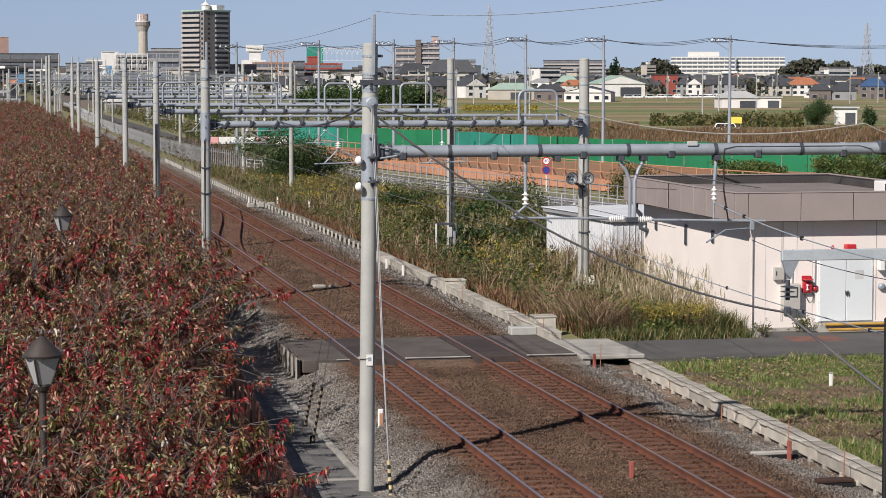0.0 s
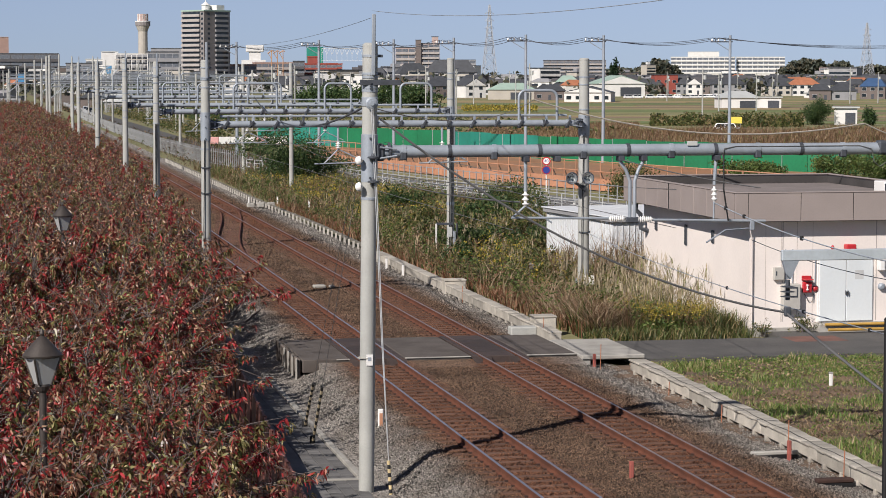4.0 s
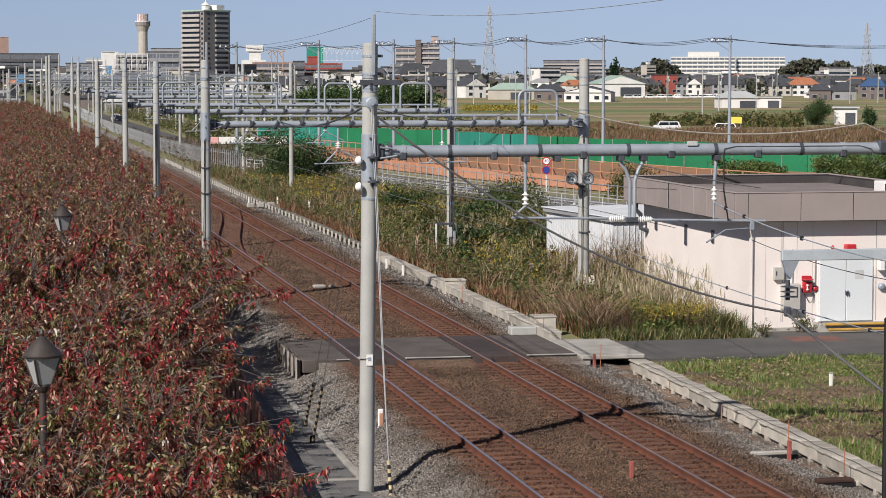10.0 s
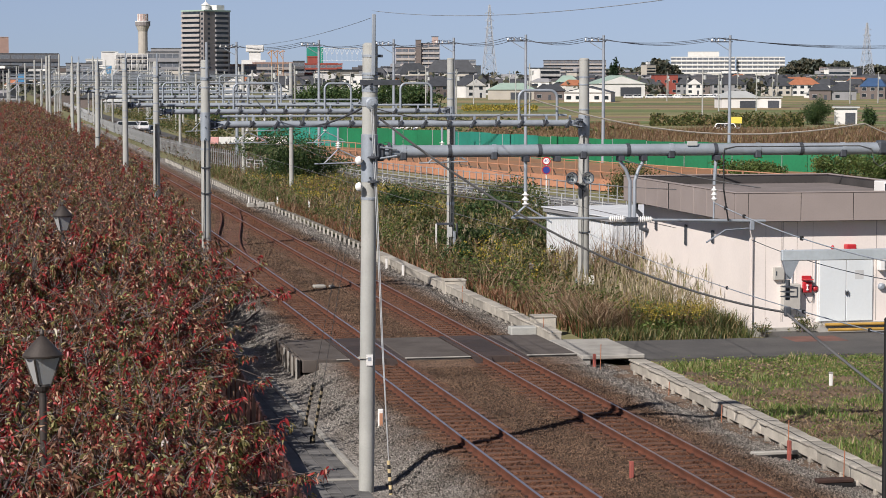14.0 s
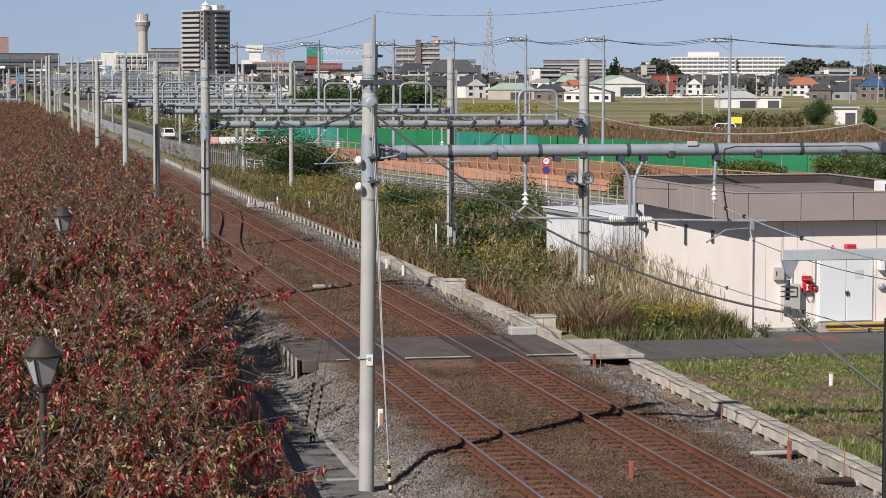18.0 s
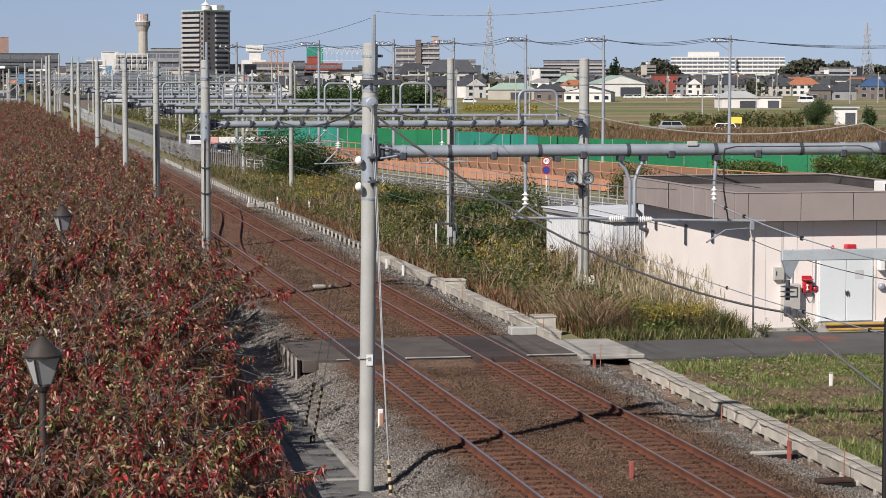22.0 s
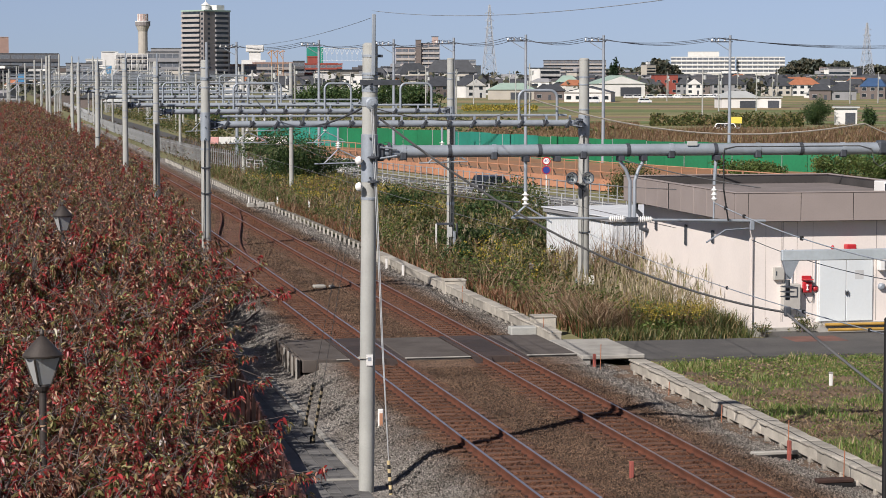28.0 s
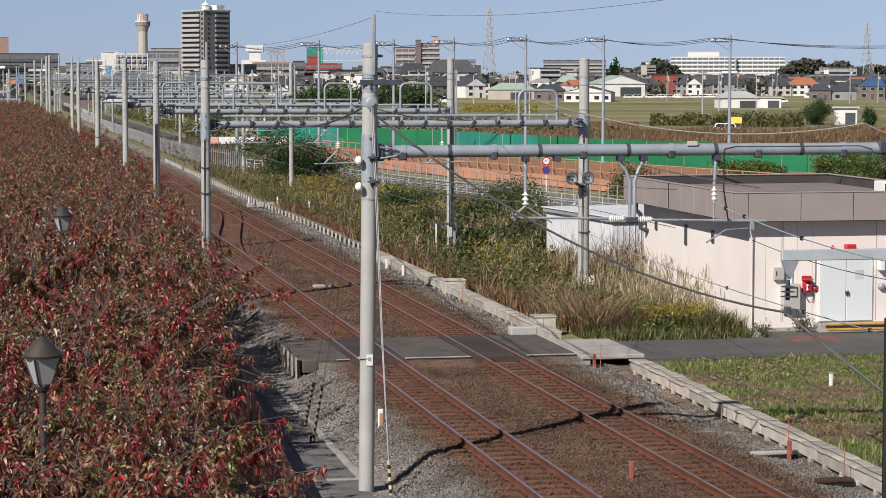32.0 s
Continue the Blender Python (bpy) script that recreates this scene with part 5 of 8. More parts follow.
def pylon(x, y, h, w):
    """A lattice power pylon with three pairs of arms."""
    th = thing("power_pylon", (x, y, -0.5), "white steel lattice power pylon on the horizon", "pylon", "power pylons")
    steel = mat("pylon_steel", (0.52, 0.54, 0.57), 0.6, 0.1, 1, 0.1, 0.0, 5)
    r = w * 0.012
    half = lambda k: w * 0.5 * (1 - k) ** 1.25 * 0.9 + w * 0.045
    corner = lambda k, i: Vector(((1, 1, -1, -1)[i] * half(k), (1, -1, -1, 1)[i] * half(k), h * k))
    levels = [0, 0.14, 0.27, 0.39, 0.5, 0.6, 0.68, 0.75, 0.82, 0.88, 0.94, 0.985]
    for i in range(4):
        part("leg", Shape().tube([corner(k, i) for k in levels], r * 1.5, 5), steel, th)
    for a, b in zip(levels, levels[1:]):
        s = Shape()
        for i in range(4):
            j = (i + 1) % 4
            s.tube([corner(a, i), corner(b, j)], r, 4).tube([corner(a, j), corner(b, i)], r, 4).tube([corner(b, i), corner(b, j)], r, 4)
        tagged(part("bracing", s, steel, th), kind="stuff")
    for k in (0.7, 0.79, 0.88):
        for sx in (-1, 1):
            e = Vector((sx * w * 0.3, 0, h * k))
            s = Shape()
            for sy in (-1, 1):
                s.tube([(sx * half(k), sy * half(k), h * k), e], r, 4)
            s.tube([(sx * half(k), 0, h * (k + 0.03)), e], r, 4)
            part("arm", s, steel, th)
    part("tip", Shape().tube([(0, 0, h * 0.985), (0, 0, h)], r * 1.5, 4), steel, th)



def tank_tower(x, y, h, w):
    th = thing("water_tank_tower", (x, y, -0.5), "white rooftop water tank on a narrow neck", "water tank", rz=-7)
    part("base", Shape().box(-w * 0.75, w * 0.6, -4, 4, -0.3, h * 0.62), PAINT["white"], th)
    part("neck", Shape().box(-w * 0.32, w * 0.32, -3, 3, h * 0.62, h * 0.82), PAINT["white"], th)
    part("tank", Shape().box(-w * 0.5, w * 0.5, -4.5, 4.5, h * 0.82, h, c=0.6), PAINT["white"], th)


house(232.4, 1077.9, 13.7, 12.0, 9.6, 2.8, "white", "slate")
house(197.4, 845.1, 18.0, 12.0, 6.4, -14.1, "beige", "mint", shed=True)
house(206.7, 822.6, 11.6, 11.6, 5.9, -14.1, "brown_wall", "slate")
house(207.1, 766.7, 16.3, 12.0, 5.5, -23.1, "white", "slate", gable=True)
house(276.8, 980.8, 21.6, 22.0, 9.3, -1.8, "white", "mint", gable=True, shed=True)
house(333.7, 1092.2, 11.6, 11.6, 9.9, -7.0, "brick", "slate", flat=True)
house(341.3, 1087.7, 5.7, 5.7, 8.2, -17.4, "grey_wall", "slate")
house(337.2, 1054.6, 7.7, 7.7, 8.2, -17.7, "white", "slate", gable=True)
house(354.0, 1053.3, 16.4, 12.0, 8.2, -12.6, "grey_wall", "slate")
house(207.9, 610.8, 10.6, 10.6, 4.8, -6.8, "white", "pale_roof", shed=True)
house(216.1, 607.4, 7.1, 7.1, 3.2, -19.6, "white", "pale_roof", flat=True, shed=True)
house(354.4, 989.3, 16.0, 12.0, 7.5, -19.7, "beige", "slate")
house(367.8, 986.6, 13.2, 12.0, 8.3, -10.4, "white", "orange_roof")
house(305.1, 800.8, 8.0, 8.0, 6.1, -20.9, "brown_wall", "slate")
house(313.4, 799.8, 9.3, 9.3, 5.9, -13.4, "grey_wall", "slate")
house(340.9, 836.4, 9.7, 9.7, 8.2, -28.2, "brown_wall", "blue_roof")
house(157.2, 399.2, 4.2, 4.2, 3.3, -21.5, "white", "pale_roof", flat=True, shed=True)
house(243.9, 1433.8, 28.2, 12.0, 11.6, 0.3, "white", "slate")
house(248.6, 1323.4, 20.1, 12.0, 9.0, -10.6, "grey_wall", "slate")
house(196.1, 1285.1, 30.7, 12.0, 9.7, -8.7, "white", "slate", gable=True)
house(152.8, 1166.2, 21.9, 12.0, 9.0, -17.5, "grey_wall", "slate")
house(168.0, 1449.1, 16.3, 12.0, 11.6, -6.6, "white", "slate", gable=True)
house(337.7, 1414.9, 25.3, 12.0, 8.0, -13.4, "grey_wall", "slate")
house(118.5, 2444.2, 30.2, 12.0, 19.3, -2.8, "white", "pale_roof", flat=True)
house(82.4, 2161.7, 29.3, 12.0, 16.0, -2.2, "white", "slate")
house(130.3, 2441.8, 18.1, 12.0, 35.0, -3.1, "white", "pale_roof", flat=True)
house(189.5, 2429.9, 32.6, 12.0, 38.6, -4.5, "grey_wall", "slate", flat=True)
house(38.1, 1475.3, 18.8, 12.0, 12.3, 6.5, "grey_wall", "slate")
house(50.8, 1363.3, 14.1, 12.0, 11.4, -2.1, "white", "slate", flat=True)
house(20.8, 1760.2, 20.7, 12.0, 14.7, -0.7, "white", "pale_roof", flat=True)
house(77.9, 1263.5, 20.6, 12.0, 11.9, -11.5, "white", "slate")
house(90.4, 1178.8, 16.3, 12.0, 11.1, -4.4, "grey_wall", "slate")
house(111.9, 1174.4, 20.4, 12.0, 11.7, 0.6, "beige", "slate")
house(112.6, 1037.8, 11.4, 11.4, 9.3, -6.2, "white", "slate", gable=True)
house(163.5, 968.7, 7.8, 7.8, 7.8, -9.6, "white", "pale_roof", flat=True)
house(195.1, 964.4, 12.7, 12.0, 8.3, 0.6, "brown_wall", "slate")
block(1023.2, 3159.2, 93.0, 16.0, 37.0, -17.9, 4, "white", 12)
block(1105.4, 3142.5, 69.9, 16.0, 37.0, -19.4, 4, "white", 9)
block(1022.7, 3155.2, 45.3, 8.0, 44.4, -18.0, 1, "white", 0)
block(616.6, 2344.7, 66.4, 14.0, 25.9, -14.7, 4, "brown_wall", 9)
block(440.8, 2379.2, 24.1, 12.0, 39.8, -10.5, 5, "pink_wall", 4)
block(463.2, 2374.6, 24.1, 12.0, 44.0, -11.0, 6, "pink_wall", 4)
block(470.0, 2372.0, 7.0, 8.0, 51.0, -11.0, 1, "pink_wall", 0)
block(452.0, 2372.0, 6.0, 8.0, 47.5, -11.0, 1, "brown_wall", 0)
block(491.8, 2369.9, 43.4, 14.0, 26.5, -11.7, 3, "grey_wall", 6)
block(344.8, 2399.6, 17.5, 14.0, 39.8, -8.2, 2, "green_block", 0)
block(312.5, 2116.4, 35.1, 14.0, 20.8, -8.4, 3, "brick", 4)
block(157.9, 2437.2, 40.4, 14.0, 33.2, -3.7, 5, "white", 6)
block(45.8, 2462.8, 62.7, 20.0, 33.2, -1.1, 2, "dark_block", 5)
block(10.9, 2464.8, 27.8, 10.0, 50.7, -0.3, 1, "brick_dull", 0)
block(890.7, 2288.3, 37.4, 12.0, 18.7, -21.3, 2, "pink_wall", 4)
tower(139.3, 1449.3, 11.2, 14)
chimney(145.4, 2142.9, 67.0, 4.8)
pylon(525.8, 2355.9, 85.1, 16.1)
pylon(919.2, 2276.5, 65.8, 15.5)
tank_tower(281.8, 2409.2, 42.0, 19.0)

def build_filler_town():
    """More houses of the town, as copies of six kinds."""
    protos = [house(150 + 24 * k, 1600, *s, 0, *c, plain=True) for k, (s, c) in enumerate((
        ((10, 9, 7.6), ("white", "slate")), ((11, 10, 8.0), ("grey_wall", "slate")), ((9, 9, 7), ("beige", "slate", False, True)),
        ((13, 10, 6.0), ("white", "slate")), ((12, 9, 7.5), ("brown_wall", "slate")), ((10, 9, 7.2), ("white", "orange_roof"))))]
    rng = np.random.default_rng(31)
    for n in range(150):
        far = 1130 + 800 * rng.random() ** 1.5
        u = rng.uniform(-0.19, 0.2) if n % 3 else rng.uniform(-0.02, 0.2)
        a = math.atan(u) + radians(11.41)
        o = protos[int(rng.choice([0, 0, 0, 0, 1, 1, 2, 2, 3, 3, 4, 4, 0, 1, 4, 5], 1)[0])]
        copy_thing(o, pose(math.sin(a) * far, math.cos(a) * far, -0.5, 0, 0, -math.degrees(a) + float(rng.uniform(-35, 35))))


build_filler_town()


def build_distant_town():
    """The rest of the town, joined: walls, roofs and window strips of houses and flats behind the nearer rows."""
    rng = np.random.default_rng(35)
    kinds = [PAINT[k] for k in ("white", "grey_wall", "brown_wall", "beige", "slate", "dark_block", "orange_roof", "brick_dull")] + [PANE]
    vs, fs, ms = [], [], []

    def add(v, f, m):
        o = len(vs)
        vs.extend(v)
        fs.extend(tuple(i + o for i in q) for q in f)
        ms.extend([m] * len(f))

    for n in range(1150):
        far = 1200 + 1500 * rng.random() ** 0.8
        u = rng.uniform(-0.2, 0.2)
        if abs(u + 0.108) < 0.006 and far > 1300:
            continue
        flats = rng.random() < (0.13 if u < 0.0 else 0.03)
        a = math.atan(u) + radians(11.41)
        m = pose(math.sin(a) * far, math.cos(a) * far, -0.5, 0, 0, -math.degrees(a) + float(rng.uniform(-40, 40)))
        w, d = (rng.uniform(10, 24), 12) if flats else (rng.uniform(7, 12), rng.uniform(7, 10))
        e = rng.uniform(9, 11 + (far - 1000) * 0.007) if flats else rng.uniform(4.5, 7.0) + (far - 1000) * (0.003 if u < 0.0 else 0.0012)
        wall = int(rng.choice([0, 0, 0, 0, 0, 1, 1, 2, 3, 3, 3, 7]))
        box = lambda x0, x1, y0, y1, z0, z1: [m @ Vector((x, y, z)) for z in (z0, z1) for y in (y0, y1) for x in (x0, x1)]
        BF = [(4, 5, 7, 6), (0, 1, 5, 4), (2, 6, 7, 3), (0, 4, 6, 2), (1, 3, 7, 5)]
        add(box(-w / 2, w / 2, -d / 2, d / 2, -0.3, e), BF, wall)
        if flats:
            add(box(-w / 2 - 0.3, w / 2 + 0.3, -d / 2 - 0.3, d / 2 + 0.3, e, e + 0.6), BF, 4)
            if n % 3 == 0:
                add(box(-w * 0.2, w * 0.1, -2, 2, e + 0.6, e + 3.2), BF, int(rng.choice([0, 1, 5])))
            for f in range(int(e / 3.1)):
                add(box(-w / 2 + 0.6, w / 2 - 0.6, -d / 2 - 0.12, -d / 2 - 0.02, 1 + f * 3.1, 2.6 + f * 3.1), BF, 8)
                add(box(-w / 2 + 0.3, w / 2 - 0.3, -d / 2 - 1.1, -d / 2 - 0.9, f * 3.1, 1.0 + f * 3.1), BF, wall)
        else:
            h, k = e + rng.uniform(1.6, 2.8), w * rng.choice([0.0, 0.25])
            p, q = w / 2 + 0.5, d / 2 + 0.5
            add([m @ Vector(c) for c in ((-p, -q, e), (p, -q, e), (p, q, e), (-p, q, e), (-p + k, 0, h), (p - k, 0, h))], [(0, 1, 5, 4), (2, 3, 4, 5), (1, 2, 5), (3, 0, 4)], int(rng.choice([4] * 9 + [5] * 6 + [1] * 3 + [6])))
            for f in (0.9, e - 2.2):
                for x in (-w * 0.3, w * 0.1):
                    add(box(x, x + w * 0.2, -d / 2 - 0.1, -d / 2 - 0.02, f, f + 1.3), BF, 8)
    me = bpy.data.meshes.new("distant_houses")
    me.from_pydata([tuple(v) for v in vs], [], fs)
    for k in kinds:
        me.materials.append(k)
    me.polygons.foreach_set("material_index", ms)
    tagged(new("distant_houses", me), "crowded houses and low flats of the far town", "houses", kind="stuff")


build_distant_town()


def build_yard_ground():
    """The rail yard and waste land down the line."""
    m = mat("yard_ballast", (0.2, 0.165, 0.135), 0.95, 0, 0.05, 0.4, 0.5, 2.0, col2=(0.13, 0.1, 0.07))
    sh = Shape().add([(-140, 420, -0.42), (19.8, 330, -0.42), (20.3, 460, -0.42), (21, 700, -0.42), (100, 1130, -0.42), (-140, 1250, -0.42)], [(0, 1, 2, 3, 4, 5)])
    solid("yard_ground", sh, m, (0, 0, 0), "brown stony ground of the far rail yard", "ground", kind="structure")
    rng = np.random.default_rng(61)
    p = np.stack([rng.uniform(30, 95, 16000), rng.uniform(320, 640, 16000), np.full(16000, -0.5)], 1)
    p = p[(p[:, 0] > 31 + (p[:, 1] - 320) * -0.02) & (np.sin(p[:, 0] * 0.5) * np.cos(p[:, 1] * 0.06) + rng.normal(0, 0.3, len(p)) > -0.2)]
    p[:, 2] += rng.random(len(p)) * 1.4
    tagged(new("waste_scrub", leaf_cloud("waste_scrub", p, 0.6, 0.35, WEED, rng, 0.0)), "brown and green scrub on waste land by the road", "scrub", kind="stuff")


build_yard_ground()


def lift(v, d):
    """Height above the ground of what stands d metres off and shows v below the top edge."""
    return 9.0 - (v - 135) * d / 4001


def landmark_block(u0, u1, v, d, wall, floors, bays, depth=14.0, turn=0.0):
    x = far_x((u0 + u1) / 2, d)
    return block(x, d, (u1 - u0) * d / 4001, depth, lift(v, d), -math.degrees(math.atan2(x, d)) + turn, floors, wall, bays)


def landmark_house(u0, u1, v, d, wall, roof, turn=0.0, **kw):
    x = far_x((u0 + u1) / 2, d)
    return house(x, d, (u1 - u0) * d / 4001, 11.0, lift(v, d), -math.degrees(math.atan2(x, d)) + turn, wall, roof, **kw)


def build_landmarks():
    """Buildings of the town that stand out from the rows."""
    landmark_block(383, 455, 114, 1500, "brick_dull", 2, 6)
    landmark_block(450, 522, 110, 1560, "brick_dull", 2, 6, turn=8)
    landmark_block(540, 598, 112, 1500, "brick", 3, 6)
    landmark_block(545, 566, 100, 1520, "brick", 1, 0)
    landmark_block(520, 540, 108, 1480, "dark_block", 2, 2)
    landmark_block(155, 207, 105, 1350, "white", 2, 5)
    landmark_block(184, 205, 92, 1340, "white", 1, 0)
    landmark_block(262, 318, 92, 1600, "grey_wall", 2, 5)
    landmark_block(120, 175, 112, 1250, "grey_wall", 2, 4)
    landmark_block(700, 735, 84, 2300, "pink_wall", 4, 3)
    landmark_house(752, 845, 107, 1400, "grey_wall", "slate")
    landmark_house(700, 760, 112, 1450, "white", "slate", 20)
    landmark_house(612, 652, 132, 1050, "white", "pale_roof", -10, flat=True)
    landmark_house(560, 590, 128, 1150, "white", "slate", 15, flat=True)
    landmark_house(640, 690, 120, 1350, "beige", "slate", -12)
    landmark_house(812, 852, 138, 930, "white", "slate", 25, gable=True)
    landmark_house(750, 790, 140, 960, "brown_wall", "slate", 20)
    landmark_house(985, 1022, 134, 1150, "white", "mint", 10)
    landmark_house(480, 510, 152, 900, "white", "slate", 10, gable=True)
    landmark_house(530, 565, 150, 900, "grey_wall", "slate", -10, flat=True)
    landmark_house(1455, 1505, 122, 1900, "white", "pale_roof", 0, flat=True)
    landmark_house(1420, 1500, 166, 900, "white", "pale_roof", 0, flat=True)
    # white frame of outside stairs
    fr = thing("stair_frame", (far_x(235, 1300), 1300, -0.5), "white steel frame of outside stairs and galleries", "steel frame", rz=-9)
    h = lift(96, 1300)
    for k in range(7):
        part("column", Shape().box(-9 + 3 * k - 0.2, -9 + 3 * k + 0.2, -0.2, 0.2, -0.3, h), PAINT["white"], fr)
    for k in range(1, 8):
        part("gallery", Shape().box(-9.4, 9.4, -0.25, 0.6, h * k / 7 - 0.4, h * k / 7), PAINT["white" if k % 2 else "beige"], fr)
    part("core", Shape().box(-9, 9, 2.5, 6, -0.3, h - 0.5), PAINT["grey_wall"], fr)
    # white roof truss
    d = 1650
    tr = thing("sports_net_frame", (far_x(606, d), d, -0.5), "white lattice roof truss above the houses", "lattice frame", rz=-9)
    z0, z1, half = lift(108, d), lift(86, d), 36 * d / 4001
    wt = mat("white_lattice", (0.72, 0.73, 0.74), 0.6, 0.1, 1, 0.1, 0, 5)
    for z in (z0, z1):
        part("chord", Shape().tube([(-half, 0, z), (half, 0, z)], 0.16, 5), wt, tr)
    for k in range(9):
        x = -half + 2 * half * k / 8
        part("post", Shape().tube([(x, 0, -0.3 if k % 4 == 0 else z0), (x, 0, z1)], 0.13, 5), wt, tr)
        if k < 8:
            x1 = x + half / 4
            zm = (z0 + z1) / 2
            part("brace", Shape().tube([(x, 0, zm), ((x + x1) / 2, 0, z1)], 0.13, 5).tube([((x + x1) / 2, 0, z1), (x1, 0, zm)], 0.13, 5), wt, tr)
    # orange loader arms beside the rust-coloured hall
    oc = mat("faded_orange_steel", (0.6, 0.33, 0.16), 0.7, 0.1, 1, 0.2, 0, 5)
    for u in (482, 492, 502):
        cr = thing("loader_arm", (far_x(u, 1450), 1450, -0.5), "faded orange steel loading arm over the roofs", "loading arm", "loading arms", rz=-9)
        z = lift(91, 1450)
        part("mast", Shape().tube([(0, 0, -0.3), (0, 0, z)], 0.3, 6), oc, cr)
        part("arm", Shape().tube([(-2.6, 0, z - 1.5), (0, 0, z + 0.3), (1.4, 0, z - 0.2)], 0.35, 6), oc, cr)
        part("stay", Shape().tube([(-2.2, 0, z - 1.4), (-0.1, 0, z - 5.0)], 0.18, 5), oc, cr)
    # blue sheets on scaffolds
    blue = mat("blue_sheet", (0.1, 0.32, 0.6), 0.7, 0, 0.5, 0.25, 0.05, 4)
    for u, v, d in ((40, 131, 620), (194, 117, 1000)):
        sh = thing("scaffold_sheet", (far_x(u, d), d, -0.5), "blue sheet hung on a scaffold frame", "sheet", rz=-6)
        z = lift(v, d)
        w = 5.5 * d / 4001
        part("sheet", Shape().box(-w, w, -0.05, 0.05, z - 15 * d / 4001, z), blue, sh)
        for sx in (-w, w):
            part("leg", Shape().tube([(sx, 0.1, -0.2), (sx, 0.1, z)], 0.06, 5), GALV, sh)
    # garden trees between the houses
    rng = np.random.default_rng(44)
    pts = []
    for k in range(150):
        d = float(rng.uniform(940, 1500)) if k % 2 else float(rng.uniform(1500, 2500))
        u = float(rng.uniform(0, 1568))
        if 1183 < u < 1390 and d > 1500:
            continue
        r = float(rng.uniform(2.5, 6))
        h = float(rng.uniform(4, 9)) * (1.0 if d < 1500 else 1.6)
        q = rng.normal(0, 1, (46, 3)) * np.array([r, r, h * 0.3]) + np.array([far_x(u, d), d, h * 0.55])
        q[:, 2] = np.clip(np.abs(q[:, 2]), 0, h * 1.15)
        pts.append(q)
    tagged(new("garden_trees", leaf_cloud("garden_trees", np.concatenate(pts), 2.6, 2.0, FAR_WOODS, rng, 0.1)), "dark green garden trees between the houses", "trees", kind="stuff")


def ridge(name, x0, x1, y, h, seed, label):
    """A far wooded rise: clumps of foliage over a low mound."""
    rng = np.random.default_rng(seed)
    n = 2600
    u = rng.random(n)
    top = h * (0.55 + 0.45 * np.sin(np.pi * u)) * (1 + 0.12 * np.sin(u * 31))
    p = np.stack([x0 + (x1 - x0) * u, y + rng.uniform(-15, 15, n), top * rng.random(n) ** 0.6], 1)
    m = leaf_cloud(name, p, 5.0, 4.0, FAR_WOODS, rng, 0.0)
    tagged(new(name, m), label, "woods", kind="stuff")


def far_x(px, y):
    return y * math.tan(math.atan((px - 784) / 4000) + radians(11.41))


# paler and greyer than near leaves: distance haze put into the colours
FAR_WOODS = leaf_mat("hazy_far_woods", [(0, (0.075, 0.09, 0.07)), (0.4, (0.11, 0.115, 0.08)), (0.75, (0.15, 0.135, 0.09))])
build_landmarks()


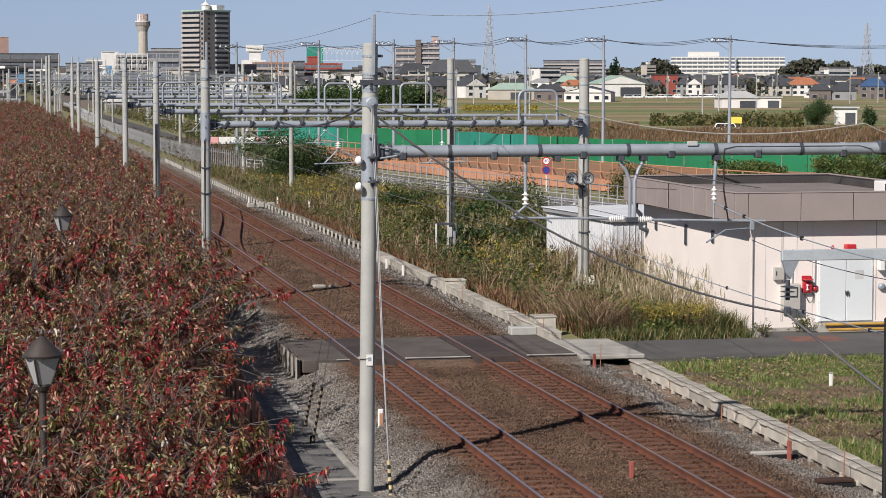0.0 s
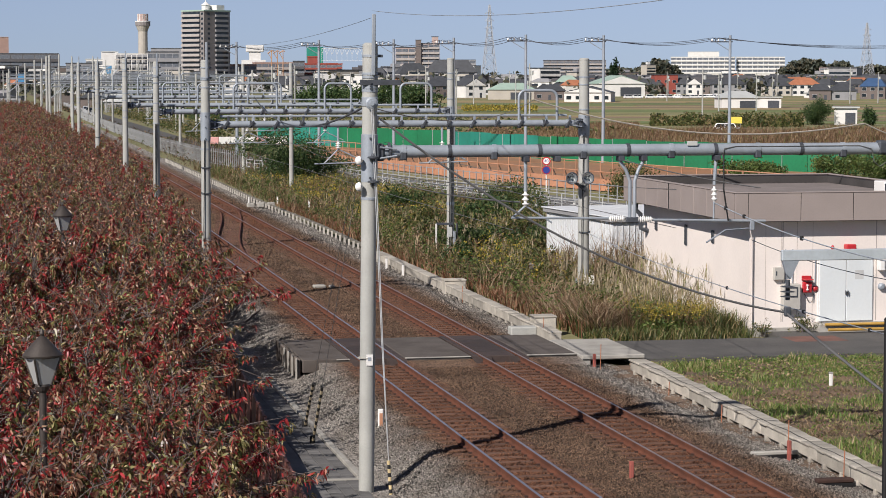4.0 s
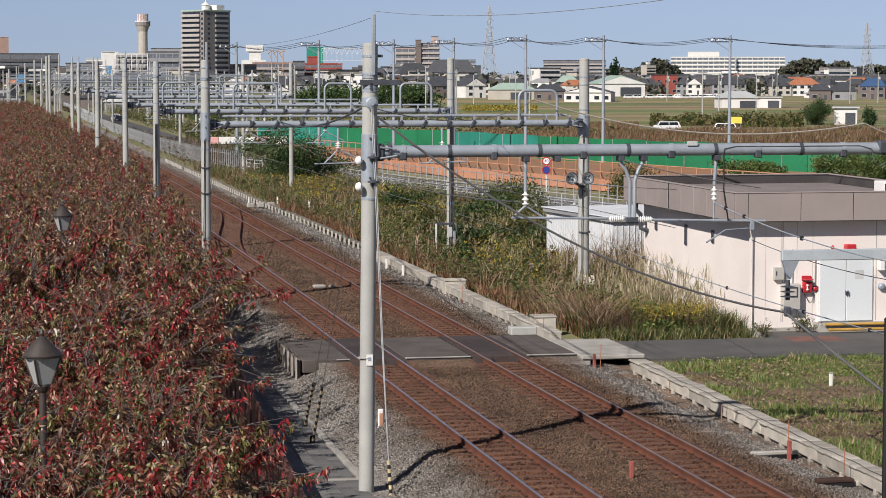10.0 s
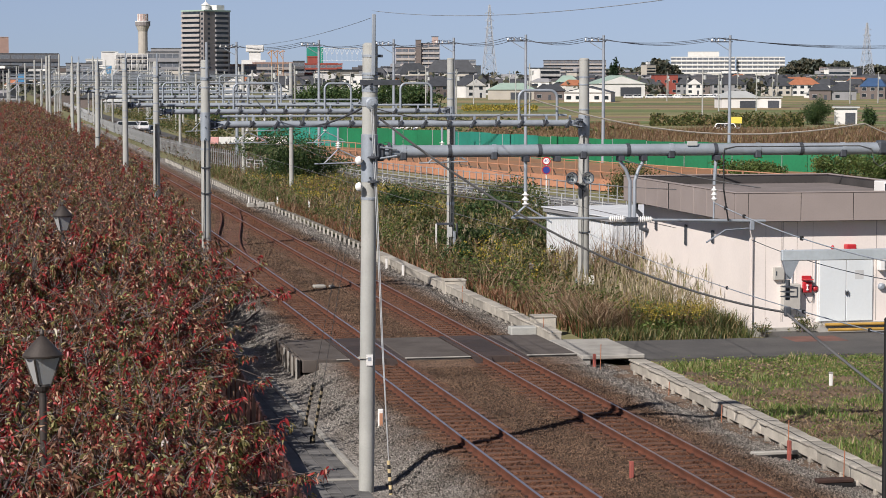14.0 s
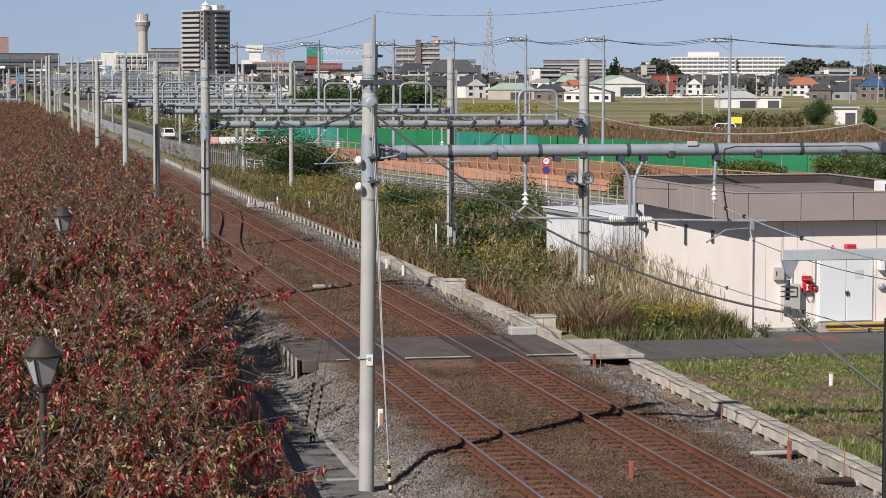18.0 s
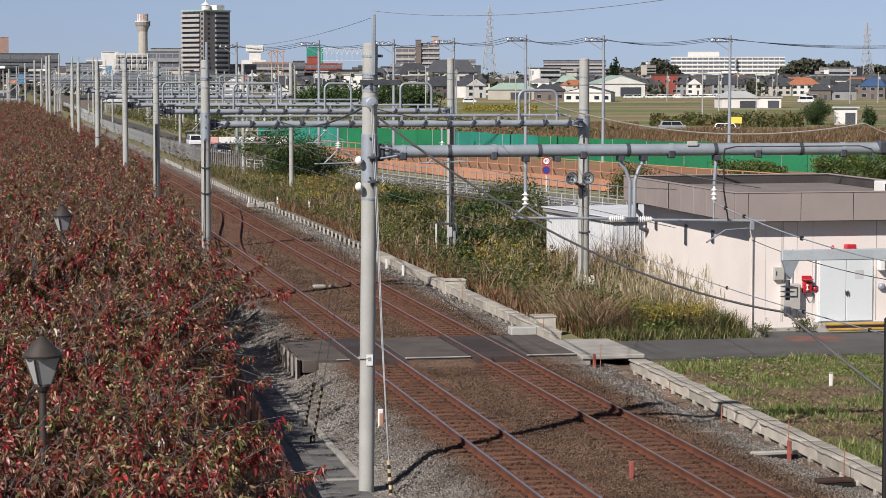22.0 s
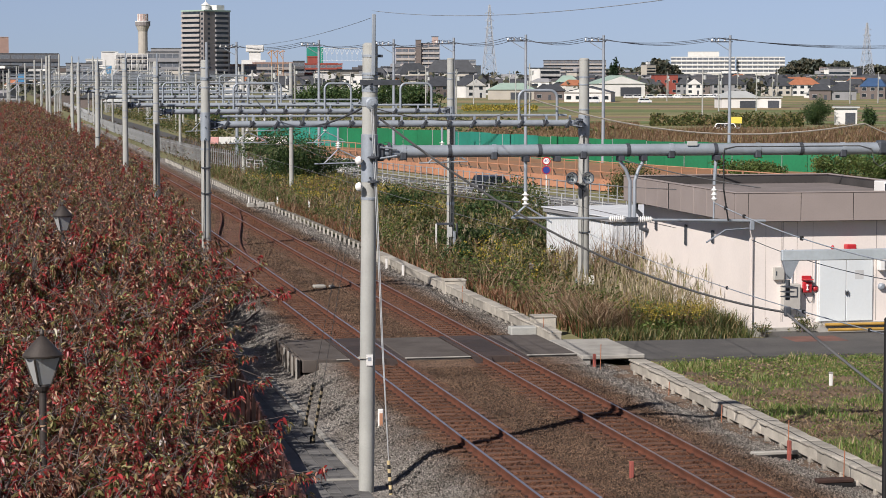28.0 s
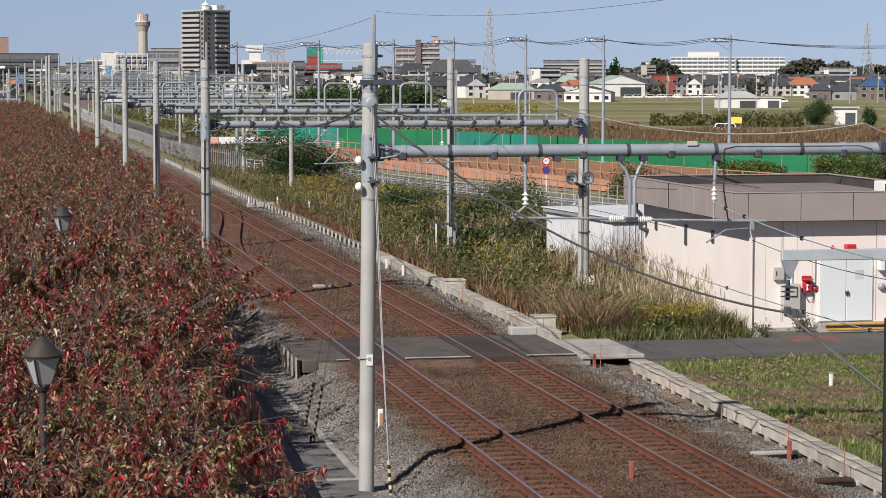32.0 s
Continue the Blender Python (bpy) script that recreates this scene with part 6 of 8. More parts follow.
def build_woods():
    for a, b, y, h in ((1045, 1140, 2600, 17), (1125, 1200, 2620, 26), (1378, 1478, 2600, 27), (1465, 1505, 2600, 24), (1490, 1600, 2600, 20), (870, 965, 2500, 8), (640, 700, 2500, 8), (275, 330, 1900, 5)):
        ridge("wooded_rise", far_x(a, y), far_x(b, y), y, h, a, "dark wooded rise on the skyline")
    bush(far_x(1088, 1500), 1500, 0, 4.5, 19, 1600, 2.0, PINE, "pine_tree", "tall dark pine above the roofs", 5)
    bush(151.0, 398, -0.5, 2.8, 4.3, 5000, 0.3, BUSH, "evergreen_tree", "round dark evergreen tree beside a white shed", 6)
    bush(159.3, 392, -0.5, 1.6, 3.3, 2600, 0.35, BUSH, "evergreen_tree", "small dark evergreen tree beside a white shed", 7)
    bush(46.2, 160, -0.5, 2.0, 2.3, 3500, 0.18, WEED, "roadside_shrub", "leafy green roadside shrub", 8)
    for k, (x, y, r, h) in enumerate(((far_x(1316, 192), 192, 2.0, 1.5), (far_x(1356, 192), 192, 1.7, 1.3), (far_x(1478, 188), 188, 2.3, 1.9), (far_x(1530, 188), 188, 2.3, 2.2), (far_x(1580, 188), 188, 2.3, 2.2))):
        bush(x, y, -0.5, r, h, 3600, 0.22, BROAD, "roadside_shrub", "wide green shrub in front of the hoarding", 20 + k)
    for k, (px, y, h, r) in enumerate(((640, 700, 7, 11), (590, 720, 6, 10), (560, 700, 5, 9), (735, 640, 6, 7), (250, 900, 8, 14), (300, 820, 7, 13), (690, 760, 6, 8))):
        bush(far_x(px, y), y, -0.5, r, h, 2600, 0.8, BUSH, "distant_tree", "dark green trees before the houses", 40 + k)
    rng = np.random.default_rng(50)
    # hedge, reeds and yellow flowers in the fields
    def field(name, label, cat, x0, x1, y0, y1, n, mk):
        u, v = rng.random(n), rng.random(n)
        y = y0 + (y1 - y0) * v
        x = np.array([far_x(x0 + (x1 - x0) * a, b) for a, b in zip(u, y)])
        p = np.stack([x, y, np.full(n, -0.52)], 1)
        tagged(new(name, mk(name, p)), label, cat, kind="stuff")
    field("hedge", "dark green hedge of low shrubs in the field", "hedge", 1150, 1300, 396, 425, 8000, lambda n, p: leaf_cloud(n, p + rng.uniform(0, 1, (len(p), 1)) * np.array([[0, 0, 2.0]]) * np.clip(0.45 + 0.6 * np.sin(p[:, :1] * 0.37) * np.sin(p[:, 1:2] * 0.3) + 0.3 * np.sin(p[:, :1] * 1.3), 0.05, 1.1), 0.5, 0.3, WEED, rng, 0.2))
    field("hedge", "green hedge of low shrubs in the field", "hedge", 1290, 1420, 380, 410, 6000, lambda n, p: leaf_cloud(n, p + rng.uniform(0, 1, (len(p), 1)) * np.array([[0, 0, 2.0]]) * np.clip(0.5 + 0.7 * np.sin(p[:, :1] * 0.9), 0.1, 1.2), 0.5, 0.3, WEED, rng, 0.2))
    tones = [mat("tan_stubble", (0.37, 0.29, 0.14), 0.95, 0, 0.05, 0.25, 0.3, 1.2), mat("green_aftermath", (0.19, 0.235, 0.075), 0.95, 0, 0.05, 0.25, 0.3, 1.2),
             mat("olive_stubble", (0.28, 0.265, 0.11), 0.95, 0, 0.05, 0.25, 0.3, 1.2), mat("dry_soil", (0.26, 0.19, 0.11), 0.95, 0, 0.05, 0.25, 0.3, 1.2)]
    pf = thing("paddy_fields", (0, 0, -0.515), "harvested paddy fields in tan and green strips", "field", kind="structure", rz=-11.41)
    y = 430.0
    for k in range(26):
        wide = float(rng.uniform(10, 24))
        x = -5.0
        while x < 330:
            long = float(rng.uniform(60, 190))
            part("strip", Shape().box(x, x + long - 0.8, y, y + wide - 0.8, 0, 0.06 + 0.01 * (k % 3)), tones[int(rng.choice([0, 0, 1, 1, 2, 2, 3]))], pf)
            x += long
        y += wide
        if 740 < y < 760:
            y = 760.0
    REED = leaf_mat("brown_reeds", [(0, (0.15, 0.09, 0.05)), (0.4, (0.23, 0.14, 0.075)), (0.72, (0.33, 0.24, 0.13)), (0.9, (0.14, 0.15, 0.05))])
    field("reeds", "brown dry reeds in the fallow field", "reeds", 1060, 1620, 262, 345, 42000, lambda n, p: blades(n, p, 1.25 * np.clip(0.75 + 0.6 * np.sin(p[:, 0] * 0.31 + np.sin(p[:, 1] * 0.2) * 2) * np.cos(p[:, 1] * 0.17), 0.25, 1.3), 0.09, REED, rng, 0.35))
    field("reeds", "brown dry weeds beyond the hoarding", "reeds", 830, 1130, 300, 400, 18000, lambda n, p: blades(n, p, 0.9, 0.11, REED, rng, 0.3))
    field("goldenrod_field", "strip of yellow goldenrod in the field", "flowers", 818, 950, 530, 600, 5000, lambda n, p: leaf_cloud(n, p + np.array([[0, 0, 1.0]]) + rng.normal(0, 0.2, (len(p), 3)), 0.4, 0.3, FLOWER, rng, 0.0))
    DRY = leaf_mat("dry_scrub", [(0, (0.07, 0.045, 0.03)), (0.35, (0.14, 0.09, 0.055)), (0.6, (0.08, 0.09, 0.035)), (0.82, (0.24, 0.17, 0.1))])
    field("verge_weeds", "brown weeds along the road fence", "weeds", 215, 480, 214, 330, 6000, lambda n, p: blades(n, p, 0.45, 0.08, DRY, rng, 0.5))
    # scrub between the fence and the road, and beyond the road
    def scrub(label, pts, hgt, n, m):
        u = rng.integers(0, len(pts) - 1, n)
        a = np.array(pts, float)
        f = rng.random(n)[:, None]
        p = a[u] * (1 - f) + a[u + 1] * f
        q = np.stack([p[:, 0] + rng.normal(0, 0.8, n), p[:, 1], -0.5 + rng.random(n) * hgt * (0.7 + 0.3 * np.sin(p[:, 1] * 0.35))], 1)
        tagged(new("road_scrub", leaf_cloud("road_scrub", q, 0.34, 0.16, m, rng, 0.1)), label, "scrub", kind="stuff")
    scrub("brown dry scrub between fence and road", [(20.2, 900), (20.6, 480), (21.2, 340), (22.2, 268), (23.2, 240)], 1.2, 16000, DRY)
    scrub("dark green scrub behind the road", [(30.2, 800), (30.2, 500), (30.4, 340), (31, 306)], 2.6, 9000, WEED)
    scrub("dark green scrub behind the road", [(40, 800), (41, 560), (44, 420)], 3.0, 9000, BUSH)
    scrub("brown dry scrub in the far rail yard", [(3, 900), (4, 600), (6, 430)], 2.4, 7000, DRY)
    scrub("brown dry scrub in the far rail yard", [(-14, 1000), (-12, 700), (-6, 480)], 3.0, 7000, DRY)


build_woods()


# ---- road, fences and hoardings ----
ROAD = [(23.5, 760), (24.6, 520), (25, 455), (25.6, 320), (26.2, 252), (28.2, 223), (32.2, 197), (38.6, 165), (45, 135), (52, 100)]


def along(path, t):
    """The place and heading t metres along a path of points."""
    for (x0, y0), (x1, y1) in zip(path, path[1:]):
        d = math.hypot(x1 - x0, y1 - y0)
        if t <= d:
            return x0 + (x1 - x0) * t / d, y0 + (y1 - y0) * t / d, math.atan2(y1 - y0, x1 - x0)
        t -= d
    return x1, y1, math.atan2(y1 - y0, x1 - x0)


def strip(path, off0, off1, z):
    """A flat ribbon beside a path."""
    pts = []
    for i, (x, y) in enumerate(path):
        a, b = path[max(0, i - 1)], path[min(len(path) - 1, i + 1)]
        d = Vector((b[0] - a[0], b[1] - a[1])).normalized()
        n = Vector((d.y, -d.x))
        pts.append([(x + n.x * o, y + n.y * o, z) for o in (off0, off1)])
    v = [p for pair in pts for p in pair]
    return Shape().add(v, [(2 * i, 2 * i + 1, 2 * i + 3, 2 * i + 2) for i in range(len(path) - 1)])


def pipe_fence(name, label, path, step, h, rails, post_r, rail_r, material, skip=0):
    """Posts and rails along a path; each post and rail a part."""
    th = thing(name, (0, 0, -0.5), label, "fence")
    total = sum(math.hypot(b[0] - a[0], b[1] - a[1]) for a, b in zip(path, path[1:]))
    n = int(total / step)
    pts = [along(path, k * step) for k in range(n + 1)]
    post = Shape().tube([(0, 0, -0.05), (0, 0, h)], post_r, 6).mesh("post", material)
    for x, y, a in pts:
        o = part("post", post, material, th)
        o.location = (x, y, 0)
    for zr in rails:
        part("rail", Shape().tube([(x, y, zr) for x, y, a in pts], rail_r, 6), material, th)
    return th


FENCE_W = mat("grey_white_fence", (0.55, 0.56, 0.56), 0.6, 0.2, 2, 0.12, 0.0, 10)


def build_roadside():
    rd = thing("town_road", (0, 0, 0), "asphalt town road curving along the railway", "road", kind="structure")
    part("surface", strip(ROAD[:5], -2.6, 2.9, -0.47), ASPHALT, rd)
    part("surface", strip(ROAD[4:], -3.2, 4.6, -0.468), mat("pale_asphalt", (0.2, 0.195, 0.185), 0.92, 0, 0.3, 0.2, 0.2, 20), rd)
    part("far_road", Shape().box(-10, 420, 371, 379, -0.55, -0.46, pose(0, 0, 0, 0, 0, -11.41)), ASPHALT, rd)
    part("field_road", Shape().box(-80, 700, 746, 754, -0.55, -0.44, pose(0, 0, 0, 0, 0, -11.4)), ASPHALT, rd)
    left = [(19.0, 470), (19.6, 340), (20.3, 269), (21.7, 233), (24.2, 214)]
    pipe_fence("picket_fence", "tall grey steel picket fence beside the railway", left, 0.8, 1.75, (0.25, 1.45), 0.035, 0.03, mat("weathered_picket", (0.4, 0.41, 0.41), 0.6, 0.2, 2, 0.2, 0.0, 10))
    pipe_fence("guard_fence", "white guard fence beside the far road", [(23.0, 690), (23.2, 560), (22.2, 472)], 4.0, 1.1, (0.4, 0.75, 1.08), 0.08, 0.07, FENCE_W)
    right = [(24.2, 214), (28.6, 197), (34.8, 162.5), (40.5, 135), (44, 120)]
    pipe_fence("guard_fence", "white pipe guard fence along the road", right, 2.0, 1.15, (0.45, 0.8, 1.12), 0.05, 0.035, FENCE_W)
    inner = [(27.5, 214), (31.6, 198), (37.8, 164), (43.6, 137), (47, 122)]
    pipe_fence("mesh_fence", "grey steel post-and-rail fence beyond the road", inner, 1.3, 1.7, (0.3, 0.95, 1.62), 0.045, 0.03, mat("dull_fence_steel", (0.42, 0.43, 0.44), 0.6, 0.2, 2, 0.2, 0.0, 10))
    gr = thing("guard_rail", (0, 0, -0.5), "white road guard rail", "guard rail")
    pts = [along(right, 3.0 * k + 6) for k in range(24)]
    for (x0, y0, a), (x1, y1, b) in zip(pts, pts[1:]):
        part("beam", Shape().tube([(x0 + 0.5, y0 + 0.5, 0.62), (x1 + 0.5, y1 + 0.5, 0.62)], 0.07, 6), WHITE, gr)
    for x, y, a in pts:
        part("post", Shape().tube([(x + 0.55, y + 0.6, -0.05), (x + 0.55, y + 0.6, 0.6)], 0.06, 6), WHITE, gr)
    # orange site fence with pipe frame
    of = [(33.6, 240), (36, 226), (41.2, 196), (48, 168), (56, 138)]
    th = pipe_fence("site_fence", "orange site fence on a scaffold-pipe frame", of, 2.0, 2.35, (1.5, 2.3), 0.045, 0.045, ORANGE)
    n = 60
    for k in range(n):
        x0, y0, a = along(of, 2.0 * k - 0 + 0.02)
        x1, y1, b = along(of, 2.0 * k + 1.96)
        if x1 - x0 < 0.01:
            break
        part("net_panel", Shape().add([(x0, y0 + 0.06, 0.02), (x1, y1 + 0.06, 0.02), (x1, y1 + 0.06, 0.95), (x0, y0 + 0.06, 0.95), (x0 + 0.03, y0 + 0.1, 0.02), (x1 + 0.03, y1 + 0.1, 0.02), (x1 + 0.03, y1 + 0.1, 0.95), (x0 + 0.03, y0 + 0.1, 0.95)],
                                      [(0, 1, 2, 3), (5, 4, 7, 6), (3, 2, 6, 7), (0, 4, 5, 1)]), ORANGE, th, "orange plastic net panel")
        part("brace", Shape().tube([(x0, y0, 1.5), (x0 + 0.9, y0 + 1.2, 0.1)], 0.05, 5), mat("pale_brace", (0.66, 0.5, 0.4), 0.7, 0, 2, 0.15, 0, 10), th)
    soil = mat("orange_soil", (0.42, 0.2, 0.09), 0.95, 0, 0.15, 0.3, 0.5, 3, col2=(0.3, 0.18, 0.1))
    site = Shape().add([(37, 306, -0.45), (37.5, 230, -0.45), (48.6, 170, -0.45), (70, 138, -0.45), (78, 200, -0.45)], [(0, 1, 2, 3, 4)])
    tagged(solid("site_ground", site, soil, (0, 0, 0), "bare orange-brown soil of the building site", "soil", kind="structure"))
    # green hoarding in panels
    hp = [(36.6, 310), (44.5, 281), (53.5, 262), (60, 233), (66.6, 214), (75.5, 200), (84, 194), (98, 186)]
    th = thing("site_hoarding", (0, 0, -0.5), "green and teal sheet hoarding round the building site", "hoarding")
    for k in range(52):
        x0, y0, a = along(hp, 3.0 * k)
        x1, y1, b = along(hp, 3.0 * k + 2.96)
        teal = k < 9 or 17 <= k < 25
        hh = 2.55 + 0.06 * math.sin(k * 1.7)
        part("sheet", Shape().add([(x0, y0, 0), (x1, y1, 0), (x1, y1, hh), (x0, y0, hh), (x0 + 0.05, y0 + 0.05, 0), (x1 + 0.05, y1 + 0.05, 0), (x1 + 0.05, y1 + 0.05, hh), (x0 + 0.05, y0 + 0.05, hh)],
                                  [(0, 1, 2, 3), (5, 4, 7, 6), (3, 2, 6, 7), (0, 4, 5, 1)]), TEAL_HOARD if teal else GREEN_HOARD, th, "teal sheet panel" if teal else "green sheet panel")
        if k % 2 == 0:
            part("post", Shape().tube([(x0 - 0.03, y0 - 0.05, 0), (x0 - 0.03, y0 - 0.05, hh)], 0.03, 5), FENCE_W, th)
    # white and pink barrier
    bt = thing("road_barrier", (0, 0, -0.5), "white and pink plastic road barriers", "barrier")
    pink = mat("pink_plastic", (0.75, 0.4, 0.38), 0.6, 0, 2, 0.1, 0, 10)
    for k in range(9):
        x = 25.2 + 3.4 + k * 1.62
        part("segment", Shape().box(x, x + 1.58, 299.6, 300.1, 0.0, 0.95, c=0.05), WHITE if k % 4 else pink, bt)


build_roadside()


def utility_pole(x, y, h, arms=(0.0,)):
    th = thing("utility_pole", (x, y, -0.5), "slender grey utility pole with crossarm and insulators", "utility pole", "utility poles", rz=-11)
    part("shaft", Shape().tube([(0, 0, -0.3), (0, 0, h)], 0.2, 10, 0.13), GALV, th, smooth=True)
    for a in arms:
        arm = part("crossarm", Shape().box(-2.0, 0.25, -0.06, 0.06, h - 0.72 - a, h - 0.6 - a), GALV_DARK, th)
        part("arm_post", Shape().box(-1.55, -1.48, -0.05, 0.05, h - 0.6 - a, h - 0.25 - a), GALV_DARK, th)
        for k in range(3):
            part("insulator", Shape().lathe([(0.05, 0), (0.1, 0.06), (0.1, 0.13), (0.04, 0.26)], x=-1.85 + k * 0.65, z=h - 0.6 - a, n=8), PORCELAIN, arm)
        part("brace", Shape().tube([(-1.4, 0, h - 0.75 - a), (0, 0, h - 1.6 - a)], 0.04, 5), GALV, th)
    return th


def wire(name, p, q, sag, r, label, material=None, n=18):
    p, q = Vector(p), Vector(q)
    pts = [p.lerp(q, k / n) + Vector((0, 0, -sag * 4 * (k / n) * (1 - k / n))) for k in range(n + 1)]
    return solid(name, Shape().tube([v - p for v in pts], r, 5), material or GALV_DARK, tuple(p), label, "cable", "overhead cables")


def build_utility():
    tops = []
    for px, y, h in ((420, 260, 12.9), (565, 250, 13.0), (697, 244, 13.0), (803, 238, 13.1), (930, 230, 13.3), (1067, 226, 13.2), (1290, 222, 13.15), (1700, 215, 12.6)):
        x = far_x(px, y) if px != 1700 else 98.0
        utility_pole(x, y, h)
        tops.append((x, y, h - 0.5))
    for a, b in zip(tops, tops[1:]):
        for k in range(3):
            o = -1.85 + 0.65 * k
            c, s = math.cos(radians(-11)), math.sin(radians(-11))
            wire("power_cable", (a[0] + o * c, a[1] + o * s, a[2] - 0.25), (b[0] + o * c, b[1] + o * s, b[2] - 0.25), 0.55 + 0.12 * k, 0.028, "thin overhead power cable between utility poles")
    # small poles among the houses
    rng = np.random.default_rng(77)
    for k in range(40):
        y = float(rng.uniform(430, 1050))
        px = float(rng.uniform(380, 1560))
        x = far_x(px, y)
        th = thing("street_pole", (x, y, -0.5), "thin concrete street pole among the houses", "utility pole", "street poles")
        h = float(rng.uniform(9, 12))
        part("shaft", Shape().tube([(0, 0, -0.2), (0, 0, h)], 0.2, 6, 0.14), POLE_CONC, th)
        part("crossarm", Shape().box(-1.0, 1.0, -0.08, 0.08, h - 1.0, h - 0.85), GALV_DARK, th)
        part("transformer", Shape().lathe([(0.35, 0), (0.35, 0.9)], x=0.5, z=h - 2.4, n=8), PAINT["pale_roof"], th)
    # far gantries of the rail yard
    for y, xa, xb, z in ((330, 9, 30, 7.5), (380, 9, 44, 8.0), (430, 4, 30, 7.6), (500, 5, 56, 8.5), (580, 6, 60, 8.2), (660, 5, 66, 8.6)):
        th = thing("yard_gantry", (0, y, -0.5), "far grey steel gantry over the rail yard", "gantry", "gantries")
        # darker copy of the galvanised steel, with the far pipes' shade in its colour
        FAR_STEEL = mat("far_shaded_steel", (0.3, 0.33, 0.37), 0.6, 0.3, 2, 0.2, 0.0, 10)
        part("beam", Shape().tube([(xa, 0, z), (xb, 0, z)], 0.13, 6), FAR_STEEL, th)
        part("beam", Shape().tube([(xa, 0, z + 0.9), (xb, 0, z + 0.9)], 0.09, 6), FAR_STEEL, th)
        for k in range(4):
            x = xa + (xb - xa) * k / 3
            if 22 < x < 30:
                continue
            part("post", Shape().tube([(x, 0, 0), (x, 0, z + 2.0)], 0.17, 7), POLE_CONC, th)
            part("hanger", Shape().tube([(x + 1.6, 0, z), (x + 1.6, 0, z - 1.8)], 0.06, 5), GALV, th)
            part("brace", Shape().tube([(x, 0, z - 1.8), (x + 2.2, 0, z)], 0.06, 5), GALV, th)
    # station yard masts and lattice arms far down the line
    for k in range(70):
        y = float(rng.uniform(300, 800))
        x = far_x(float(rng.uniform(2, 330)), y)
        if x < 9.5 or 23 < x < 29:
            continue
        th = thing("yard_mast", (x, y, -0.5), "thin steel mast with arms in the far rail yard", "mast", "yard masts")
        h = float(rng.uniform(9, 13))
        part("shaft", Shape().tube([(0, 0, -0.2), (0, 0, h)], 0.16, 6, 0.12), POLE_CONC, th)
        part("arm", Shape().tube([(0, 0, h - 2), (3.2, 0, h - 2)], 0.07, 5), GALV, th)
        part("brace", Shape().tube([(0, 0, h - 4.2), (3.0, 0, h - 2)], 0.06, 5), GALV, th)


build_utility()


def build_yard_sheds():
    """Low dark sheds and stacked gear beside the far yard."""
    rng = np.random.default_rng(83)
    for k in range(16):
        d = float(rng.uniform(520, 900))
        u = float(rng.uniform(0, 330))
        x = far_x(u, d)
        if 8 < x < 30:
            continue
        house(x, d, float(rng.uniform(5, 11)), 6.0, float(rng.uniform(2.8, 5.2)), float(rng.uniform(-25, 10)), ("grey_wall", "brown_wall", "white", "grey_wall")[k % 4], ("slate", "slate", "blue_roof", "pale_roof")[k % 4], flat=k % 2 == 0, shed=True)


build_yard_sheds()


# ---- park edge on the left ----
def build_park():
    pv = thing("park_pavement", (0, 0, 0), "grey paved park ground under the trees", "pavement", kind="structure")
    part("surface", Shape().box(-30, 5.25, 12, 130, -2.6, -2.4), mat("park_paving", (0.24, 0.235, 0.23), 0.9, 0, 0.8, 0.3, 0.2, 25), pv)
    wk = thing("trackside_walk", (0, 0, 0), "dark grey slab walk beside the track", "pavement", kind="structure")
    part("bed", Shape().box(7.12, 8.0, 40, 64, -0.7, -0.475), mat("dark_joint_sand", (0.05, 0.05, 0.05), 0.95, 0, 2, 0.3, 0.2, 30), wk, "dark sand bed between the pavers")
    paver = Shape().box(0.006, 0.287, 0.006, 0.294, -0.55, -0.455, c=0.008).mesh("paver", PAVER)
    rng = np.random.default_rng(19)
    for k in range(74):
        for c in range(3):
            o = part("paver", paver, PAVER, wk)
            o.location = (7.125 + 0.292 * c, 42.0 + 0.3 * k, float(rng.normal(0, 0.003)))
    part("border", Shape().add([(6.0, 40, -0.455), (7.11, 40, -0.455), (7.11, 64, -0.455), (7.08, 64, -0.455)], [(0, 1, 2, 3)]), PAVER, wk)
    y = 49.4
    kerb = Shape().box(8.02, 8.17, 0.006, 1.99, -0.7, -0.41, c=0.012).mesh("kerb", CONCRETE)
    while y < 66:
        o = part("kerb", kerb, CONCRETE, wk)
        o.location = (0, y, 0)
        y += 2.0
    for a in (0, 1):
        part("kerb", Shape().box(7.3, 8.17, 49.1 - a * 3.2, 49.25 - a * 3.2, -0.7, -0.42, c=0.012), CONCRETE, wk)
    fe = thing("park_fence", (0, 0, 0), "tall brown painted steel panel wall below the track", "fence")
    for k in range(32):
        y0, y1 = 30 + 2.2 * k, 30 + 2.2 * (k + 1)
        x0, x1 = float(fence_x(y0)) - 0.08, float(fence_x(y1)) - 0.08
        z, zb = 0.25, -2.42
        part("panel", Shape().add([(x0, y0 + 0.02, zb), (x1, y1 - 0.02, zb), (x1, y1 - 0.02, z), (x0, y0 + 0.02, z), (x0 + 0.05, y0 + 0.02, zb), (x1 + 0.05, y1 - 0.02, zb), (x1 + 0.05, y1 - 0.02, z), (x0 + 0.05, y0 + 0.02, z)],
                                  [(0, 1, 2, 3), (5, 4, 7, 6), (3, 2, 6, 7), (0, 4, 5, 1), (0, 3, 7, 4), (1, 5, 6, 2)]), BROWN_FENCE, fe)
        part("post", Shape().box(x0 - 0.04, x0 + 0.07, y0 - 0.05, y0 + 0.05, zb, z + 0.03, c=0.01), BROWN_FENCE, fe)


